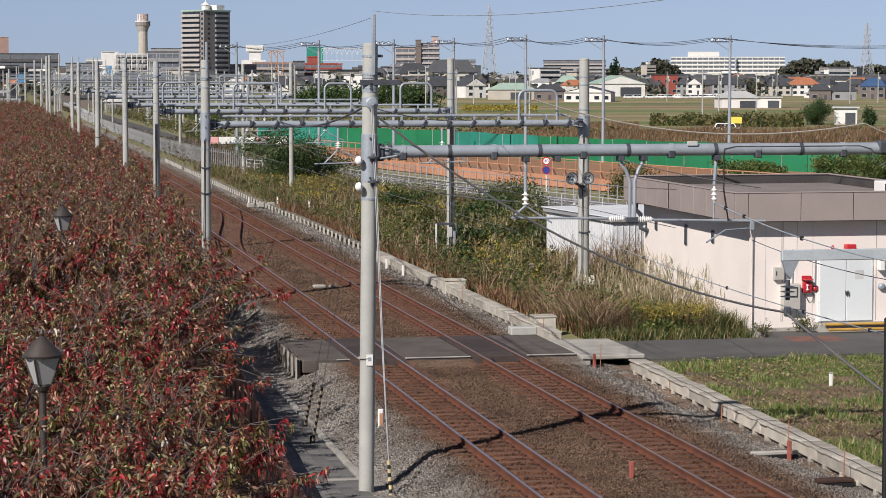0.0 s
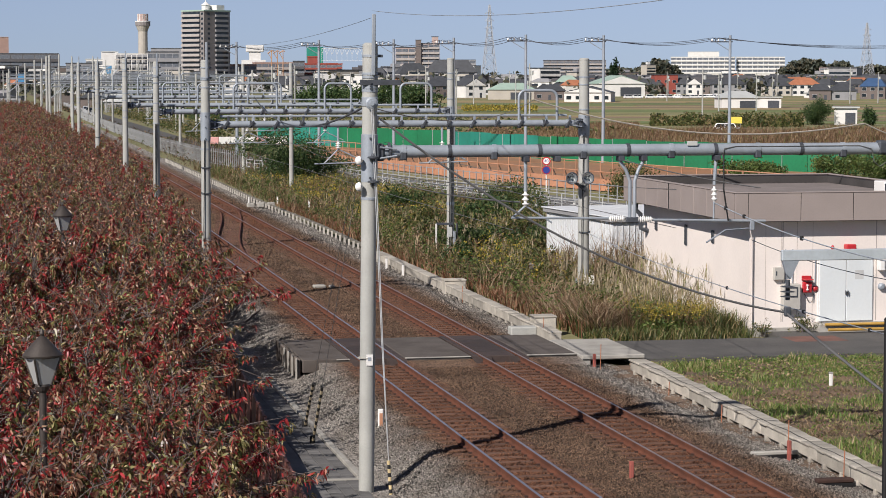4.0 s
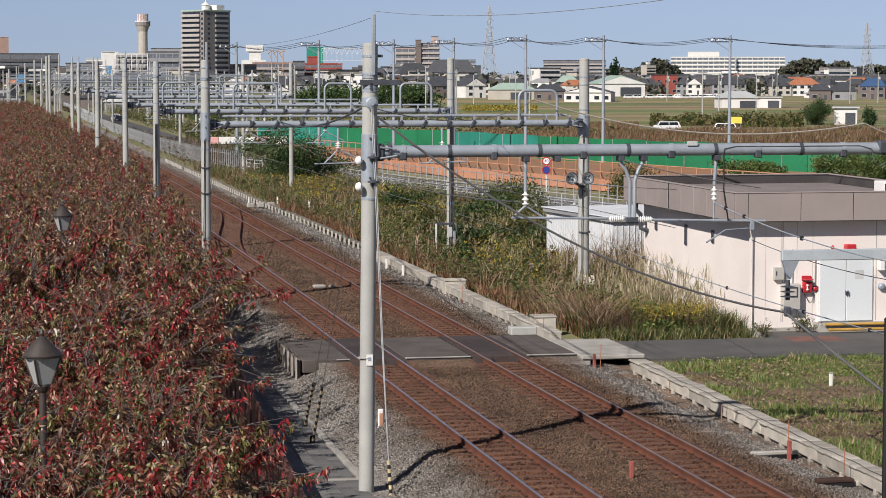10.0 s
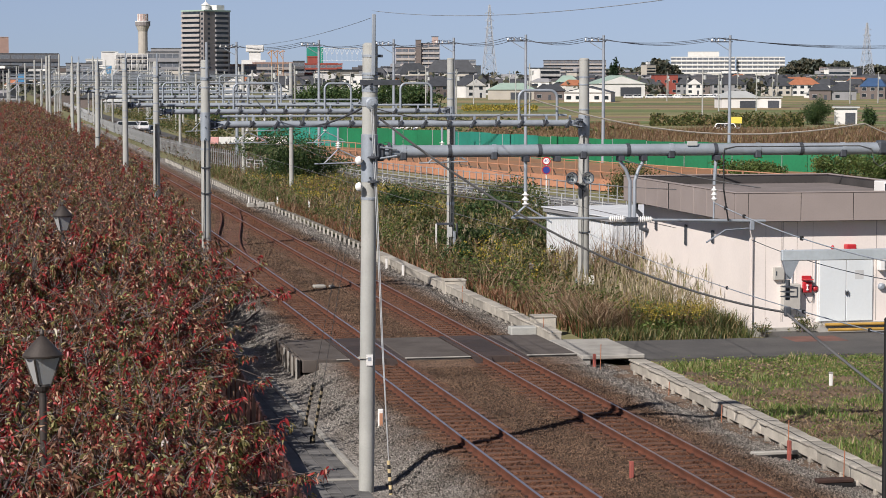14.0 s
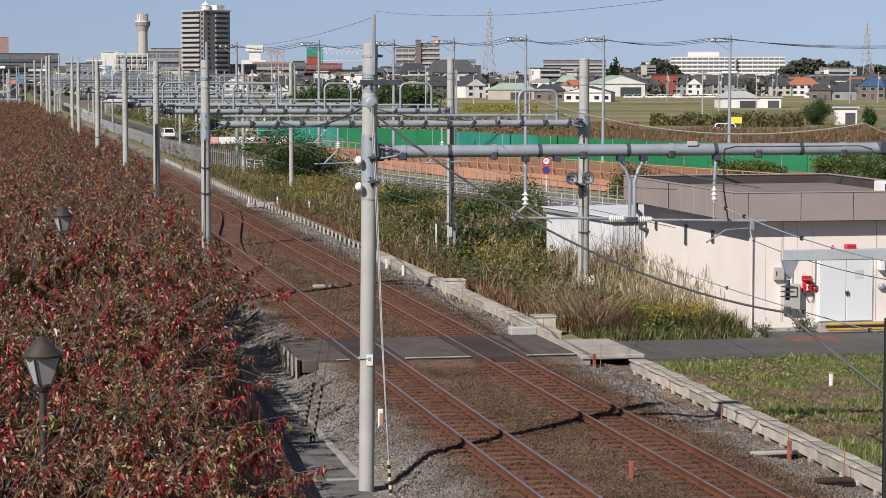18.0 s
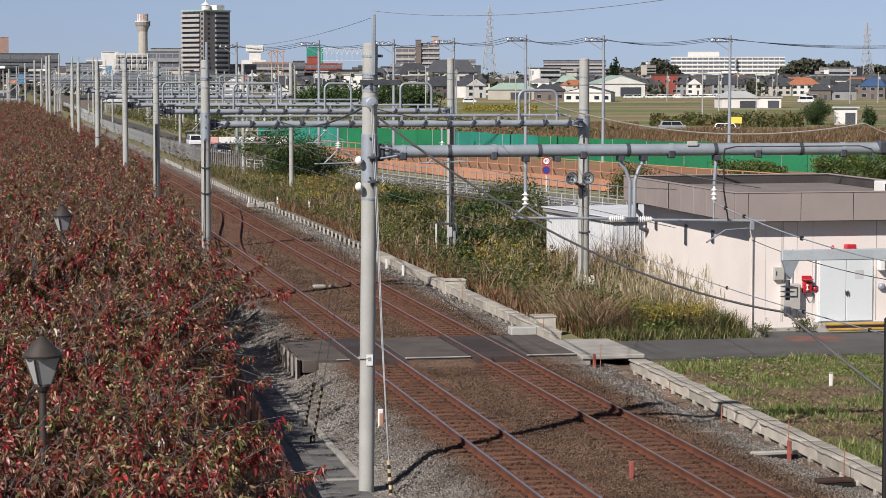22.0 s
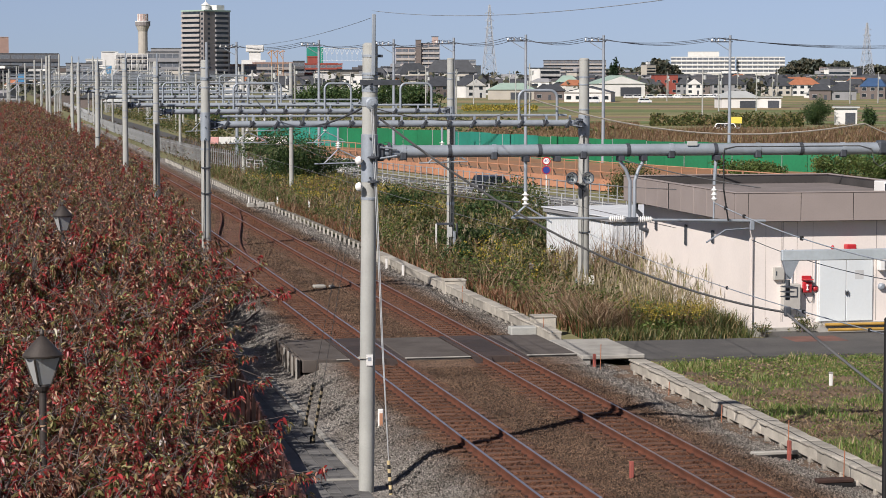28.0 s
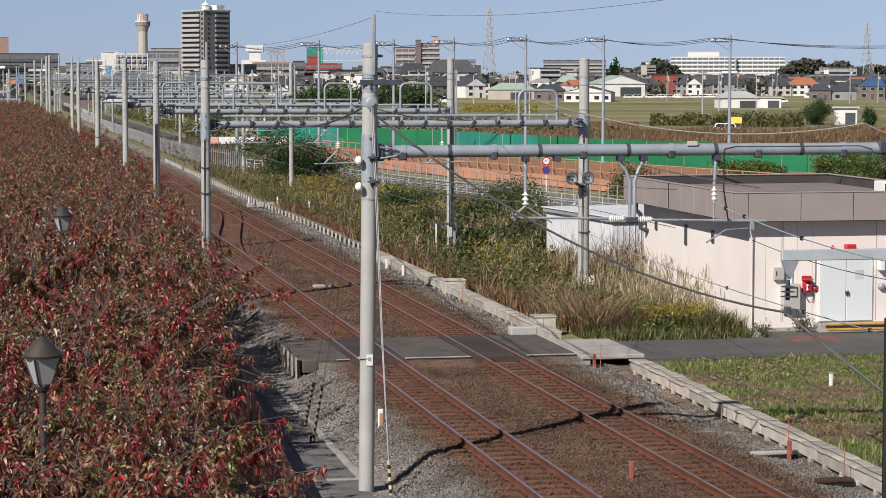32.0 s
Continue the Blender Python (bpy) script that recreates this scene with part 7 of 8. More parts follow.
def street_lamp(x, y, top):
    """A park lamp: post, four-sided glazed lantern and a wide cone hat."""
    th = thing("street_lamp", (x, y, -2.4), "dark bronze park lamp with a conical hat and pale glass", "street lamp", "park lamps", rz=20)
    h = top + 2.4
    part("post", Shape().tube([(0, 0, 0), (0, 0, h - 0.75)], 0.075, 12, 0.062), LAMP_METAL, th, smooth=True)
    part("base", Shape().lathe([(0.16, 0), (0.16, 0.25), (0.09, 0.4)], n=12), LAMP_METAL, th)
    part("collar", Shape().lathe([(0.065, -0.1), (0.1, -0.06), (0.13, 0.0), (0.12, 0.03)], z=h - 0.72, n=12), LAMP_METAL, th)
    z0, z1 = h - 0.69, h - 0.3
    a, b = 0.11, 0.23
    g = mat("frosted_glass", (0.5, 0.51, 0.5), 0.35, 0, 3, 0.1, 0, 10)
    for k in range(4):
        r = pose(0, 0, 0, 0, 0, 90 * k)
        vs = [(-a, -a, z0), (a, -a, z0), (b, -b, z1), (-b, -b, z1), (-a, -a + 0.02, z0), (a, -a + 0.02, z0), (b, -b + 0.02, z1), (-b, -b + 0.02, z1)]
        part("pane", Shape().add([r @ Vector(v) for v in vs], [(0, 1, 2, 3), (5, 4, 7, 6), (0, 4, 5, 1), (3, 2, 6, 7)]), g, th, "pale frosted pane")
        part("frame_bar", Shape().tube([r @ Vector((-a, -a, z0)), r @ Vector((-b, -b, z1))], 0.017, 6), LAMP_METAL, th)
    th.scale = (0.87, 0.87, 1.0)
    part("hat", Shape().lathe([(0.3, 0), (0.33, 0.015), (0.335, 0.04), (0.18, 0.19), (0.06, 0.3), (0.03, 0.31), (0.045, 0.35), (0.015, 0.42)], z=z1, n=20), LAMP_METAL, th, smooth=True)


def striped_post(th, x, y, z, h, r, lean=(0, 0), n=9, a=BLACK, b=YELLOW):
    for k in range(n):
        f0, f1 = k / n, (k + 1) / n
        part("band", Shape().tube([(x + lean[0] * f0, y + lean[1] * f0, z + h * f0), (x + lean[0] * f1, y + lean[1] * f1, z + h * f1)], r, 8), (a, b)[k % 2], th)


def build_left_details():
    street_lamp(0.75, 33.2, 4.72)
    street_lamp(2.1, 65.3, 4.8)
    pale = mat("pale_yellow_band", (0.6, 0.5, 0.32), 0.6, 0, 4, 0.2, 0, 20)
    for foot, top, f in (((7.9, 57.03, -0.46), (7.8, 47.95, 6.75), 0.185), ((7.71, 54.33, -0.46), (7.8, 47.95, 6.2), 0.24)):
        foot, top = Vector(foot), Vector(top)
        hp = thing("hazard_post", tuple(foot), "black and yellow striped cover on a guy cable", "hazard post", "guy covers")
        d = (top - foot) * f
        striped_post(hp, 0, 0, 0, d.z, 0.035, (d.x, d.y), 17, BLACK, pale)
        part("socket", Shape().lathe([(0.07, -0.02), (0.07, 0.16), (0.045, 0.2)], n=10), BLACK, hp)
        part("cable", Shape().tube([d, top - foot], 0.007, 5), CABLE, hp)
    mk = thing("track_marker", (9.45, 54.6, -0.42), "small white and orange marker post on the ballast", "marker")
    part("post", Shape().box(-0.05, 0.05, -0.04, 0.04, -0.1, 0.2, c=0.005), GALV_DARK, mk)
    part("plate", Shape().box(-0.07, 0.07, -0.05, 0.05, 0.2, 0.72, c=0.02), WHITE, mk)
    part("stripe", Shape().box(-0.04, 0.04, -0.055, -0.048, 0.28, 0.62), ORANGE, mk)
    for x, y, h in ((13.27, 45.6, 0.38), (17.55, 64.3, 0.55), (17.55, 47.7, 0.6)):
        rp = thing("red_stake", (x, y, 0.0 if x < 15 else -0.25), "small rust-red marker stake by the track", "stake", "marker stakes")
        part("stake", Shape().box(-0.045, 0.045, -0.04, 0.04, -0.1, h, c=0.012), mat("faded_red", (0.42, 0.12, 0.09), 0.8, 0, 4, 0.25, 0.05, 30), rp)
    for x0, x1, y0, y1, m in ((16.75, 17.85, 47.9, 48.05, CONCRETE), (16.95, 17.75, 44.3, 44.55, DARK_RUST)):
        bm_ = thing("drain_beam", ((x0 + x1) / 2, y0, -0.13), "short beam laid across the drain by the trough", "beam")
        part("beam", Shape().box(x0 - (x0 + x1) / 2, x1 - (x0 + x1) / 2, 0, y1 - y0, 0.12, 0.21, c=0.02), m, bm_)
        # solid black box put where only darkness lies below the beam
        part("pit", Shape().box(x0 - (x0 + x1) / 2 + 0.1, x1 - (x0 + x1) / 2, -0.02, 0.3, 0.0, 0.118), BLACK, bm_, "black box standing in for the dark hole under the beam")
    # boxes on the trough
    for x, y, w, d, h in ((18.12, 87.6, 0.85, 0.7, 0.7), (18.2, 73.2, 0.75, 0.7, 0.75)):
        jb = thing("trough_pit", (x, y, -0.3), "square concrete cable pit beside the trough", "cable pit")
        part("box", Shape().box(-w / 2, w / 2, -d / 2, d / 2, -0.1, h, c=0.03), TROUGH, jb)
        part("lid", Shape().box(-w / 2 - 0.02, w / 2 + 0.02, -d / 2 - 0.02, d / 2 + 0.02, h, h + 0.07, c=0.02), TROUGH, jb)
    cb = thing("track_box", (17.35, 72.2, -0.25), "low grey equipment box by the track", "equipment box")
    part("box", Shape().box(-0.55, 0.35, -0.25, 0.25, 0.1, 0.52, c=0.04), POLE_CONC, cb)
    for sx in (-0.4, 0.2):
        part("leg", Shape().box(sx, sx + 0.08, -0.2, 0.2, 0, 0.1), GALV_DARK, cb)
    for x, y, h in ((18.0, 88.2, 0.75), (17.6, 96.0, 0.8), (17.5, 99.5, 0.8), (20.0, 142, 1.1), (19.0, 150, 0.9), (17.3, 152, 0.8), (22.9, 59, 0.3)):
        h *= 0.75
        wp = thing("white_post", (x, y, -0.4 if y > 70 else -0.12), "short white marker post in the grass", "marker post", "marker posts")
        part("post", Shape().box(-0.045, 0.045, -0.04, 0.04, 0, h + 0.15, c=0.01), WHITE, wp)
        part("cap", Shape().box(-0.055, 0.055, -0.05, 0.05, h + 0.15, h + 0.2, c=0.01), CONCRETE, wp)

    # cable, rods and bare soil along the trough
    rng = np.random.default_rng(17)
    tc = thing("trough_cable", (0, 0, 0), "thin black cable lying along the trough lids", "cable")
    pts = [(17.98 + 0.021 * (y - 45) + 0.03 * math.sin(y * 1.7) + 0.02 * math.sin(y * 4.1), y, 0.312) for y in np.arange(41.0, 62.0, 0.4).tolist()]
    part("cable", Shape().tube(pts, 0.006, 5), BLACK, tc)
    for x, y, h in ((17.62, 63.9, 0.9), (17.93, 58.1, 0.55), (17.85, 53.4, 0.6), (17.7, 48.2, 1.0), (17.62, 44.6, 0.9), (17.75, 71.4, 0.9), (17.7, 84.0, 0.8)):
        rd = thing("marker_rod", (x, y, -0.27), "thin rust-orange marker rod beside the trough", "rod", "marker rods")
        part("rod", Shape().tube([(0, 0, 0), (0.02, 0, h)], 0.012, 6), mat("orange_rod", (0.5, 0.2, 0.1), 0.8, 0, 4, 0.2, 0.05, 30), rd)
    dirt = mat("brown_soil", (0.25, 0.165, 0.105), 0.95, 0, 1.2, 0.4, 0.5, 14, col2=(0.12, 0.085, 0.06))
    ys = np.arange(42.0, 65.0, 0.5)
    v, f = [], []
    for i, y in enumerate(ys):
        a = 17.72 + 0.16 * math.sin(y * 1.3) + 0.1 * math.sin(y * 3.7)
        b = 33.0
        for x in (a, 19.0, b):
            v.append((x, float(y), float(ground_z(x, y)) + 0.02 + rng.uniform(-0.012, 0.012)))
        if i:
            k = 3 * i
            f += [(k - 3, k - 2, k + 1, k), (k - 2, k - 1, k + 2, k + 1)]
    sl = solid("trough_soil", Shape().add(v, f), dirt, (0, 0, 0), "bare brown soil under the trough and the grass plot", "soil", kind="structure")
    ps = thing("plate_straps", (7.97, 47.9, 2.36), "grey strap holding the plate to the front pole", "strap")
    for dz in (0.06,):
        part("strap", Shape().lathe([(0.185, 0), (0.19, 0.004), (0.19, 0.02), (0.185, 0.024)], z=dz, n=20), CONCRETE, ps)


build_park()
build_left_details()
rp_ = thing("dark_post", (17.72, 42.6, -0.3), "black steel post beside the trough", "post")
part("shaft", Shape().tube([(0, 0, 0), (0, 0, 3.9)], 0.06, 10), BLACK, rp_, smooth=True)
part("cap", Shape().lathe([(0.065, 0), (0.065, 0.03), (0.02, 0.07)], z=3.9, n=10), BLACK, rp_)


# ---- turnout between the tracks ----
def build_turnout():
    th = thing("crossover_rails", (0, 0, 0), "pair of rusty crossover rails between the two tracks", "turnout")
    for off in (0.0, 1.13):
        pts = []
        for k in range(21):
            y = 101 + 46 * k / 20
            f = k / 20
            s = f * f * (3 - 2 * f)
            pts.append((10.66 + off + 3.7 * s, y, 0.13))
        part("rail", Shape().tube(pts, 0.055, 6), RUST, th)
    red = mat("red_iron_dust", (0.2, 0.085, 0.052), 0.95, 0, 0.8, 0.35, 0.8, 24.0, col2=(0.13, 0.06, 0.04))
    v, f = [], []
    for k in range(24):
        y = 98 + 52 * k / 23
        t = min(1.0, max(0.0, (y - 101) / 46))
        c = 11.22 + 3.7 * t * t * (3 - 2 * t)
        wob = 0.12 * math.sin(y * 1.9) + 0.08 * math.sin(y * 4.3)
        v += [(c - 0.95 + wob, y, 0.034), (c + 0.95 - wob, y, 0.034)]
        if k:
            f.append((2 * k - 2, 2 * k - 1, 2 * k + 1, 2 * k))
    solid("turnout_bed", Shape().add(v, f), red, (0, 0, 0), "ballast stained dark red with iron dust at the turnout", "track bed", kind="structure")
    wb = thing("switch_box", (16.9, 146, 0), "pale switch machine boxes beside the track", "switch machine")
    for k in range(3):
        part("box", Shape().box(-0.4 + k * 0.7, 0.05 + k * 0.7, -0.3 + k * 0.2, 0.3 + k * 0.2, 0.0, 0.3, c=0.04), CONCRETE, wb)
    ib = thing("impedance_bond", (13.1, 89.5, 0.03), "pale grey bond box with stones between the tracks", "bond box")
    part("box", Shape().box(-0.35, 0.15, -0.2, 0.2, 0, 0.12, c=0.03), CONCRETE, ib)
    part("lid", Shape().box(0.3, 0.5, -0.2, 0.15, 0, 0.1, c=0.03), CONCRETE, ib)


build_turnout()


# ---- fittings of the front gantry ----
def ribbed(parent, x, y, z, axis, n=7, r=0.07, pitch=0.047, label="white ribbed porcelain insulator"):
    part("insulator", Shape().lathe(insulator(axis, n, r, pitch), x=x, y=y, z=z, axis=axis, n=14), PORCELAIN, parent, label, smooth=True)


def build_front_fittings():
    Y = 47.9
    pf = thing("pole_fittings", (8.0, Y - 0.15, 5.0), "insulators, bar and sign plate fixed to the front pole", "pole fittings")
    part("disc", Shape().lathe([(0.135, 0.02), (0.135, -0.02), (0.1, -0.035), (0.1, -0.05), (0.05, -0.055), (0.05, -0.09)], x=0.06, y=-0.12, z=2.92, axis="y", n=20), GALV, pf, "round grey disc insulator")
    for dz in (1.7, 1.14):
        part("dome", Shape().lathe([(0.02, 0.08), (0.05, 0.05), (0.095, 0.02), (0.1, -0.02), (0.07, -0.07), (0.02, -0.09)], x=-0.2, y=-0.05, z=dz, axis="x", n=16), PORCELAIN, pf, "white domed insulator", smooth=True)
    for dz in (1.76, 1.24):
        part("disc", Shape().lathe([(0.03, -0.08), (0.05, -0.02), (0.125, -0.01), (0.125, 0.02), (0.05, 0.04), (0.03, 0.1)], x=0.09, y=-0.14, z=dz, n=18), GALV_DARK, pf, "dark disc insulator")
    part("bar", Shape().box(-0.17, 0.72, -0.03, 0.03, 3.3, 3.42, c=0.008), GALV_DARK, pf)
    part("plate", Shape().box(-0.05, 0.09, -0.035, -0.02, -2.72, -2.48, c=0.002), WHITE, pf, "small white number plate")
    part("plate_mark", Shape().box(-0.015, 0.055, -0.039, -0.035, -2.62, -2.54), GALV, pf)
    # guy rods to the ground with striped cover
    gy = thing("pole_guy", (8.14, Y - 0.3, 5.9), "steel guy rod of the front pole with striped cover", "guy wire")
    for o in (0.0, 0.035):
        part("rod", Shape().tube([(-0.1 + o, 0, 2.1), (-0.02 + o, -0.02, 0.3), (0.11 + o * 0.7, -0.05, -3.0), (0.25, -0.1, -5.66)], 0.011, 6), mat("pale_rod", (0.6, 0.62, 0.63), 0.5, 0.2, 3, 0.12, 0, 20), gy)
    for k in range(9):
        a, b = k / 9, (k + 1) / 9
        part("cover_band", Shape().tube([(0.25 + 0.05 * a, -0.1 - 0.02 * a, -5.66 - 0.8 * a), (0.25 + 0.05 * b, -0.1 - 0.02 * b, -5.66 - 0.8 * b)], 0.036, 8), (mat("cream_yellow", (0.7, 0.56, 0.3), 0.6, 0, 4, 0.2, 0, 20), BLACK)[k % 2], gy)
    sa = thing("support_arm", (0, Y, 0), "steel support arm with ribbed insulators under the gantry", "support arm")
    part("arm", Shape().tube([(11.19, 0, 5.42), (13.4, 0, 5.38)], 0.028, 8), GALV, sa, smooth=True)
    part("hanger", Shape().tube([(11.5, 0, 6.75), (11.5, 0, 6.0)], 0.04, 10), GALV, sa, smooth=True)
    ribbed(sa, 11.5, 0, 5.66, "z", 3, 0.08, 0.1)
    part("strut", Shape().tube([(11.5, 0, 5.68), (11.22, 0, 5.43)], 0.024, 8), GALV, sa)
    part("strut", Shape().tube([(11.5, 0, 5.68), (12.1, 0, 5.3)], 0.02, 8), GALV, sa)
    ribbed(sa, 13.38, 0, 5.375, "x")
    part("arm", Shape().tube([(13.78, 0, 5.37), (14.0, 0, 5.355)], 0.03, 8), GALV, sa)
    ribbed(sa, 14.02, 0, 5.35, "x")
    part("arm", Shape().tube([(14.38, 0, 5.335), (17.0, 0, 5.28)], 0.03, 8), GALV, sa, smooth=True)
    for s, a, b in ((1, 13.64, 13.86), (-1, 14.16, 13.97)):
        part("curved_leg", Shape().tube([(a, 0, 6.75), (a, 0, 6.62), (a + 0.55 * (b - a), 0, 6.45), (b, 0, 6.2), (b, 0, 5.3)], 0.04, 10), GALV, sa, "bent pipe leg", smooth=True)
    part("foot", Shape().box(13.78, 14.06, -0.05, 0.05, 5.28, 5.4, c=0.01), GALV_DARK, sa)
    part("hanger", Shape().tube([(15.84, 0, 6.75), (15.8, 0, 6.1)], 0.04, 8), GALV, sa, smooth=True)
    ribbed(sa, 15.8, 0, 5.72, "z", 3, 0.066, 0.1)
    part("hanger", Shape().tube([(15.8, 0, 5.72), (15.79, 0, 5.3)], 0.02, 6), GALV, sa)
    part("tip", Shape().box(16.64, 16.74, -0.04, 0.04, 5.08, 5.3, c=0.01), GALV, sa)
    part("pull_off", Shape().tube([(15.5, -0.4, 4.85), (16.0, -0.2, 5.1), (16.6, 0, 5.12)], 0.02, 6), GALV, sa)
    part("dropper_cable", Shape().tube([(15.98, -0.1, 6.95), (15.98, -0.12, 6.0), (16.05, -0.1, 5.6), (16.1, -0.1, 5.3)], 0.018, 6), BLACK, sa)
    for x in (11.5, 12.2, 13.64, 14.16, 15.84):
        part("saddle", Shape().box(x - 0.06, x + 0.06, -0.15, 0.15, 6.64, 6.76, c=0.01), GALV_DARK, sa)
    part("plate", Shape().box(15.12, 15.36, -0.15, -0.135, 6.97, 7.07, c=0.004), PAINT["pale_roof"], sa, "small white plate on the beam")
    part("jumper_cable", Shape().tube([(15.95, -0.1, 6.72), (15.98, -0.15, 6.9), (16.25, -0.13, 6.95), (17.6, -0.13, 6.945), (19.15, -0.13, 6.95), (19.42, -0.16, 6.88), (19.48, -0.17, 6.6), (19.62, -0.16, 6.48), (19.85, -0.15, 6.62)], 0.011, 6), CABLE, sa)
    part("clamp_block", Shape().box(19.6, 19.82, -0.16, 0.15, 6.74, 7.06, c=0.05), GALV_DARK, sa)
    # galvanised registration beam over the doors
    rb = thing("registration_beam", (0, 47.4, 0), "galvanised steel channel carrying a cable insulator", "steel beam")
    part("channel", Shape().box(17.2, 21.6, -0.06, 0.06, 4.42, 4.66, c=0.015), mat("bright_galvanised", (0.62, 0.68, 0.72), 0.4, 0.4, 1.2, 0.15, 0.02, 12), rb)
    part("bracket", Shape().add([(17.22, -0.05, 4.42), (17.6, -0.05, 4.42), (17.42, -0.03, 4.02), (17.34, -0.03, 4.02), (17.22, 0.05, 4.42), (17.6, 0.05, 4.42), (17.42, 0.03, 4.02), (17.34, 0.03, 4.02)],
                                [(0, 1, 2, 3), (5, 4, 7, 6), (0, 3, 7, 4), (1, 5, 6, 2), (3, 2, 6, 7), (0, 4, 5, 1)]), GALV, rb)
    part("insulator", Shape().lathe([(0.05, 0), (0.05, 0.06), (0.18, 0.07), (0.05, 0.1), (0.05, 0.17), (0.18, 0.18), (0.05, 0.21), (0.05, 0.28), (0.18, 0.29), (0.05, 0.32), (0.05, 0.45)], x=17.36, z=3.55, n=14), GALV_DARK, rb, "dark finned insulator")
    part("clamp", Shape().box(17.28, 17.44, -0.06, 0.06, 3.18, 3.4, c=0.03), GALV_DARK, rb)
    part("lug", Shape().lathe([(0.025, 0), (0.04, 0.02), (0.04, 0.05), (0.02, 0.09)], x=18.4, z=4.66, n=8), RED, rb)
    # heavy cables
    wire("feeder_cable", (8.28, Y - 0.1, 7.58), (17.34, 47.4, 3.27), 0.7, 0.026, "thick grey feeder cable slung to the insulator", CABLE)
    wire("feeder_cable", (17.34, 47.4, 3.25), (18.5, 38, 0.9), 0.1, 0.032, "thick grey feeder cable running down", CABLE)
    wire("contact_wire", (22.8, 84.6, 2.43), (18.28, 44.0, 3.14), 0.22, 0.014, "thin pale wire with black clips", GALV)
    wire("contact_wire", (18.28, 44.0, 3.14), (17.6, 36.0, 3.3), 0.05, 0.014, "thin pale wire with black clips", GALV)
    wire("span_wire", (13.67, Y, 6.67), (14.09, 40.0, 6.43), 0.05, 0.012, "thin span wire from the gantry", CABLE)
    wire("span_wire", (13.89, 84.4, 4.98), (11.44, Y, 6.08), 0.1, 0.014, "thin span wire along the track", CABLE)
    wire("span_wire", (14.4, 80, 4.71), (11.38, Y, 5.76), 0.12, 0.018, "thin span wire along the track", CABLE)
    wire("span_wire", (15.8, Y, 5.7), (16.6, 40.0, 5.02), 0.12, 0.014, "thin pale span wire with black clips", GALV)
    wire("span_wire", (20.9, 60.0, 3.94), (18.26, 44.0, 4.29), 0.1, 0.01, "thin dark span wire", GALV_DARK)
    for p, q, sag, ts in (((22.8, 84.6, 2.43), (18.28, 44.0, 3.14), 0.22, (0.3, 0.62, 0.83, 0.97)), ((15.8, Y, 5.7), (16.6, 40.0, 5.02), 0.12, (0.08, 0.2, 0.55))):
        for t in ts:
            c = Vector(p).lerp(Vector(q), t) - Vector((0, 0, sag * 4 * t * (1 - t)))
            solid("wire_clip", Shape().box(-0.03, 0.03, -0.05, 0.05, -0.045, 0.045, c=0.015), BLACK, tuple(c), "small black clip on a wire", "clip", "wire clips")
    wire("ground_wire", (8.14, Y, 9.89), (8.73, 28.0, 9.5), 0.16, 0.006, "thin wire from the pole top", GALV)
    wire("ground_wire", (8.14, Y, 9.75), (8.06, 84.0, 9.7), 0.3, 0.005, "thin wire between pole tops", CABLE)
    wire("sag_cable", (20.59, 84.4, 7.6), (32.26, 80.0, 6.73), 0.8, 0.03, "sagging pale cable from the gantry hoop", PALE_CABLE)
    wire("sag_cable", (32.26, 80.0, 6.73), (36.0, 79.0, 5.6), 0.2, 0.024, "sagging pale cable beyond the gantry", PALE_CABLE)
    wire("sag_cable", (20.59, 84.4, 7.6), (8.2, Y, 7.8), 0.5, 0.012, "sagging pale cable between gantry and pole", PALE_CABLE)
    wire("sag_cable", (8.05, Y, 7.9), (12.7, 109.0, 7.5), 0.9, 0.025, "sagging black cable between gantries", GALV_DARK)
    for y0, y1 in ((47.9, 84.4), (84.4, 109.4), (109.4, 133.8), (133.8, 168), (168, 201.5), (201.5, 270)):
        for tx in TRACKS:
            wire("messenger_wire", (tx, y0, 6.0), (tx, y1, 6.0), 0.35, 0.009, "messenger wire above the track", CABLE)
            wire("contact_wire", (tx, y0, 5.15), (tx, y1, 5.15), 0.0, 0.008, "contact wire above the track", CABLE, 2)


build_front_fittings()


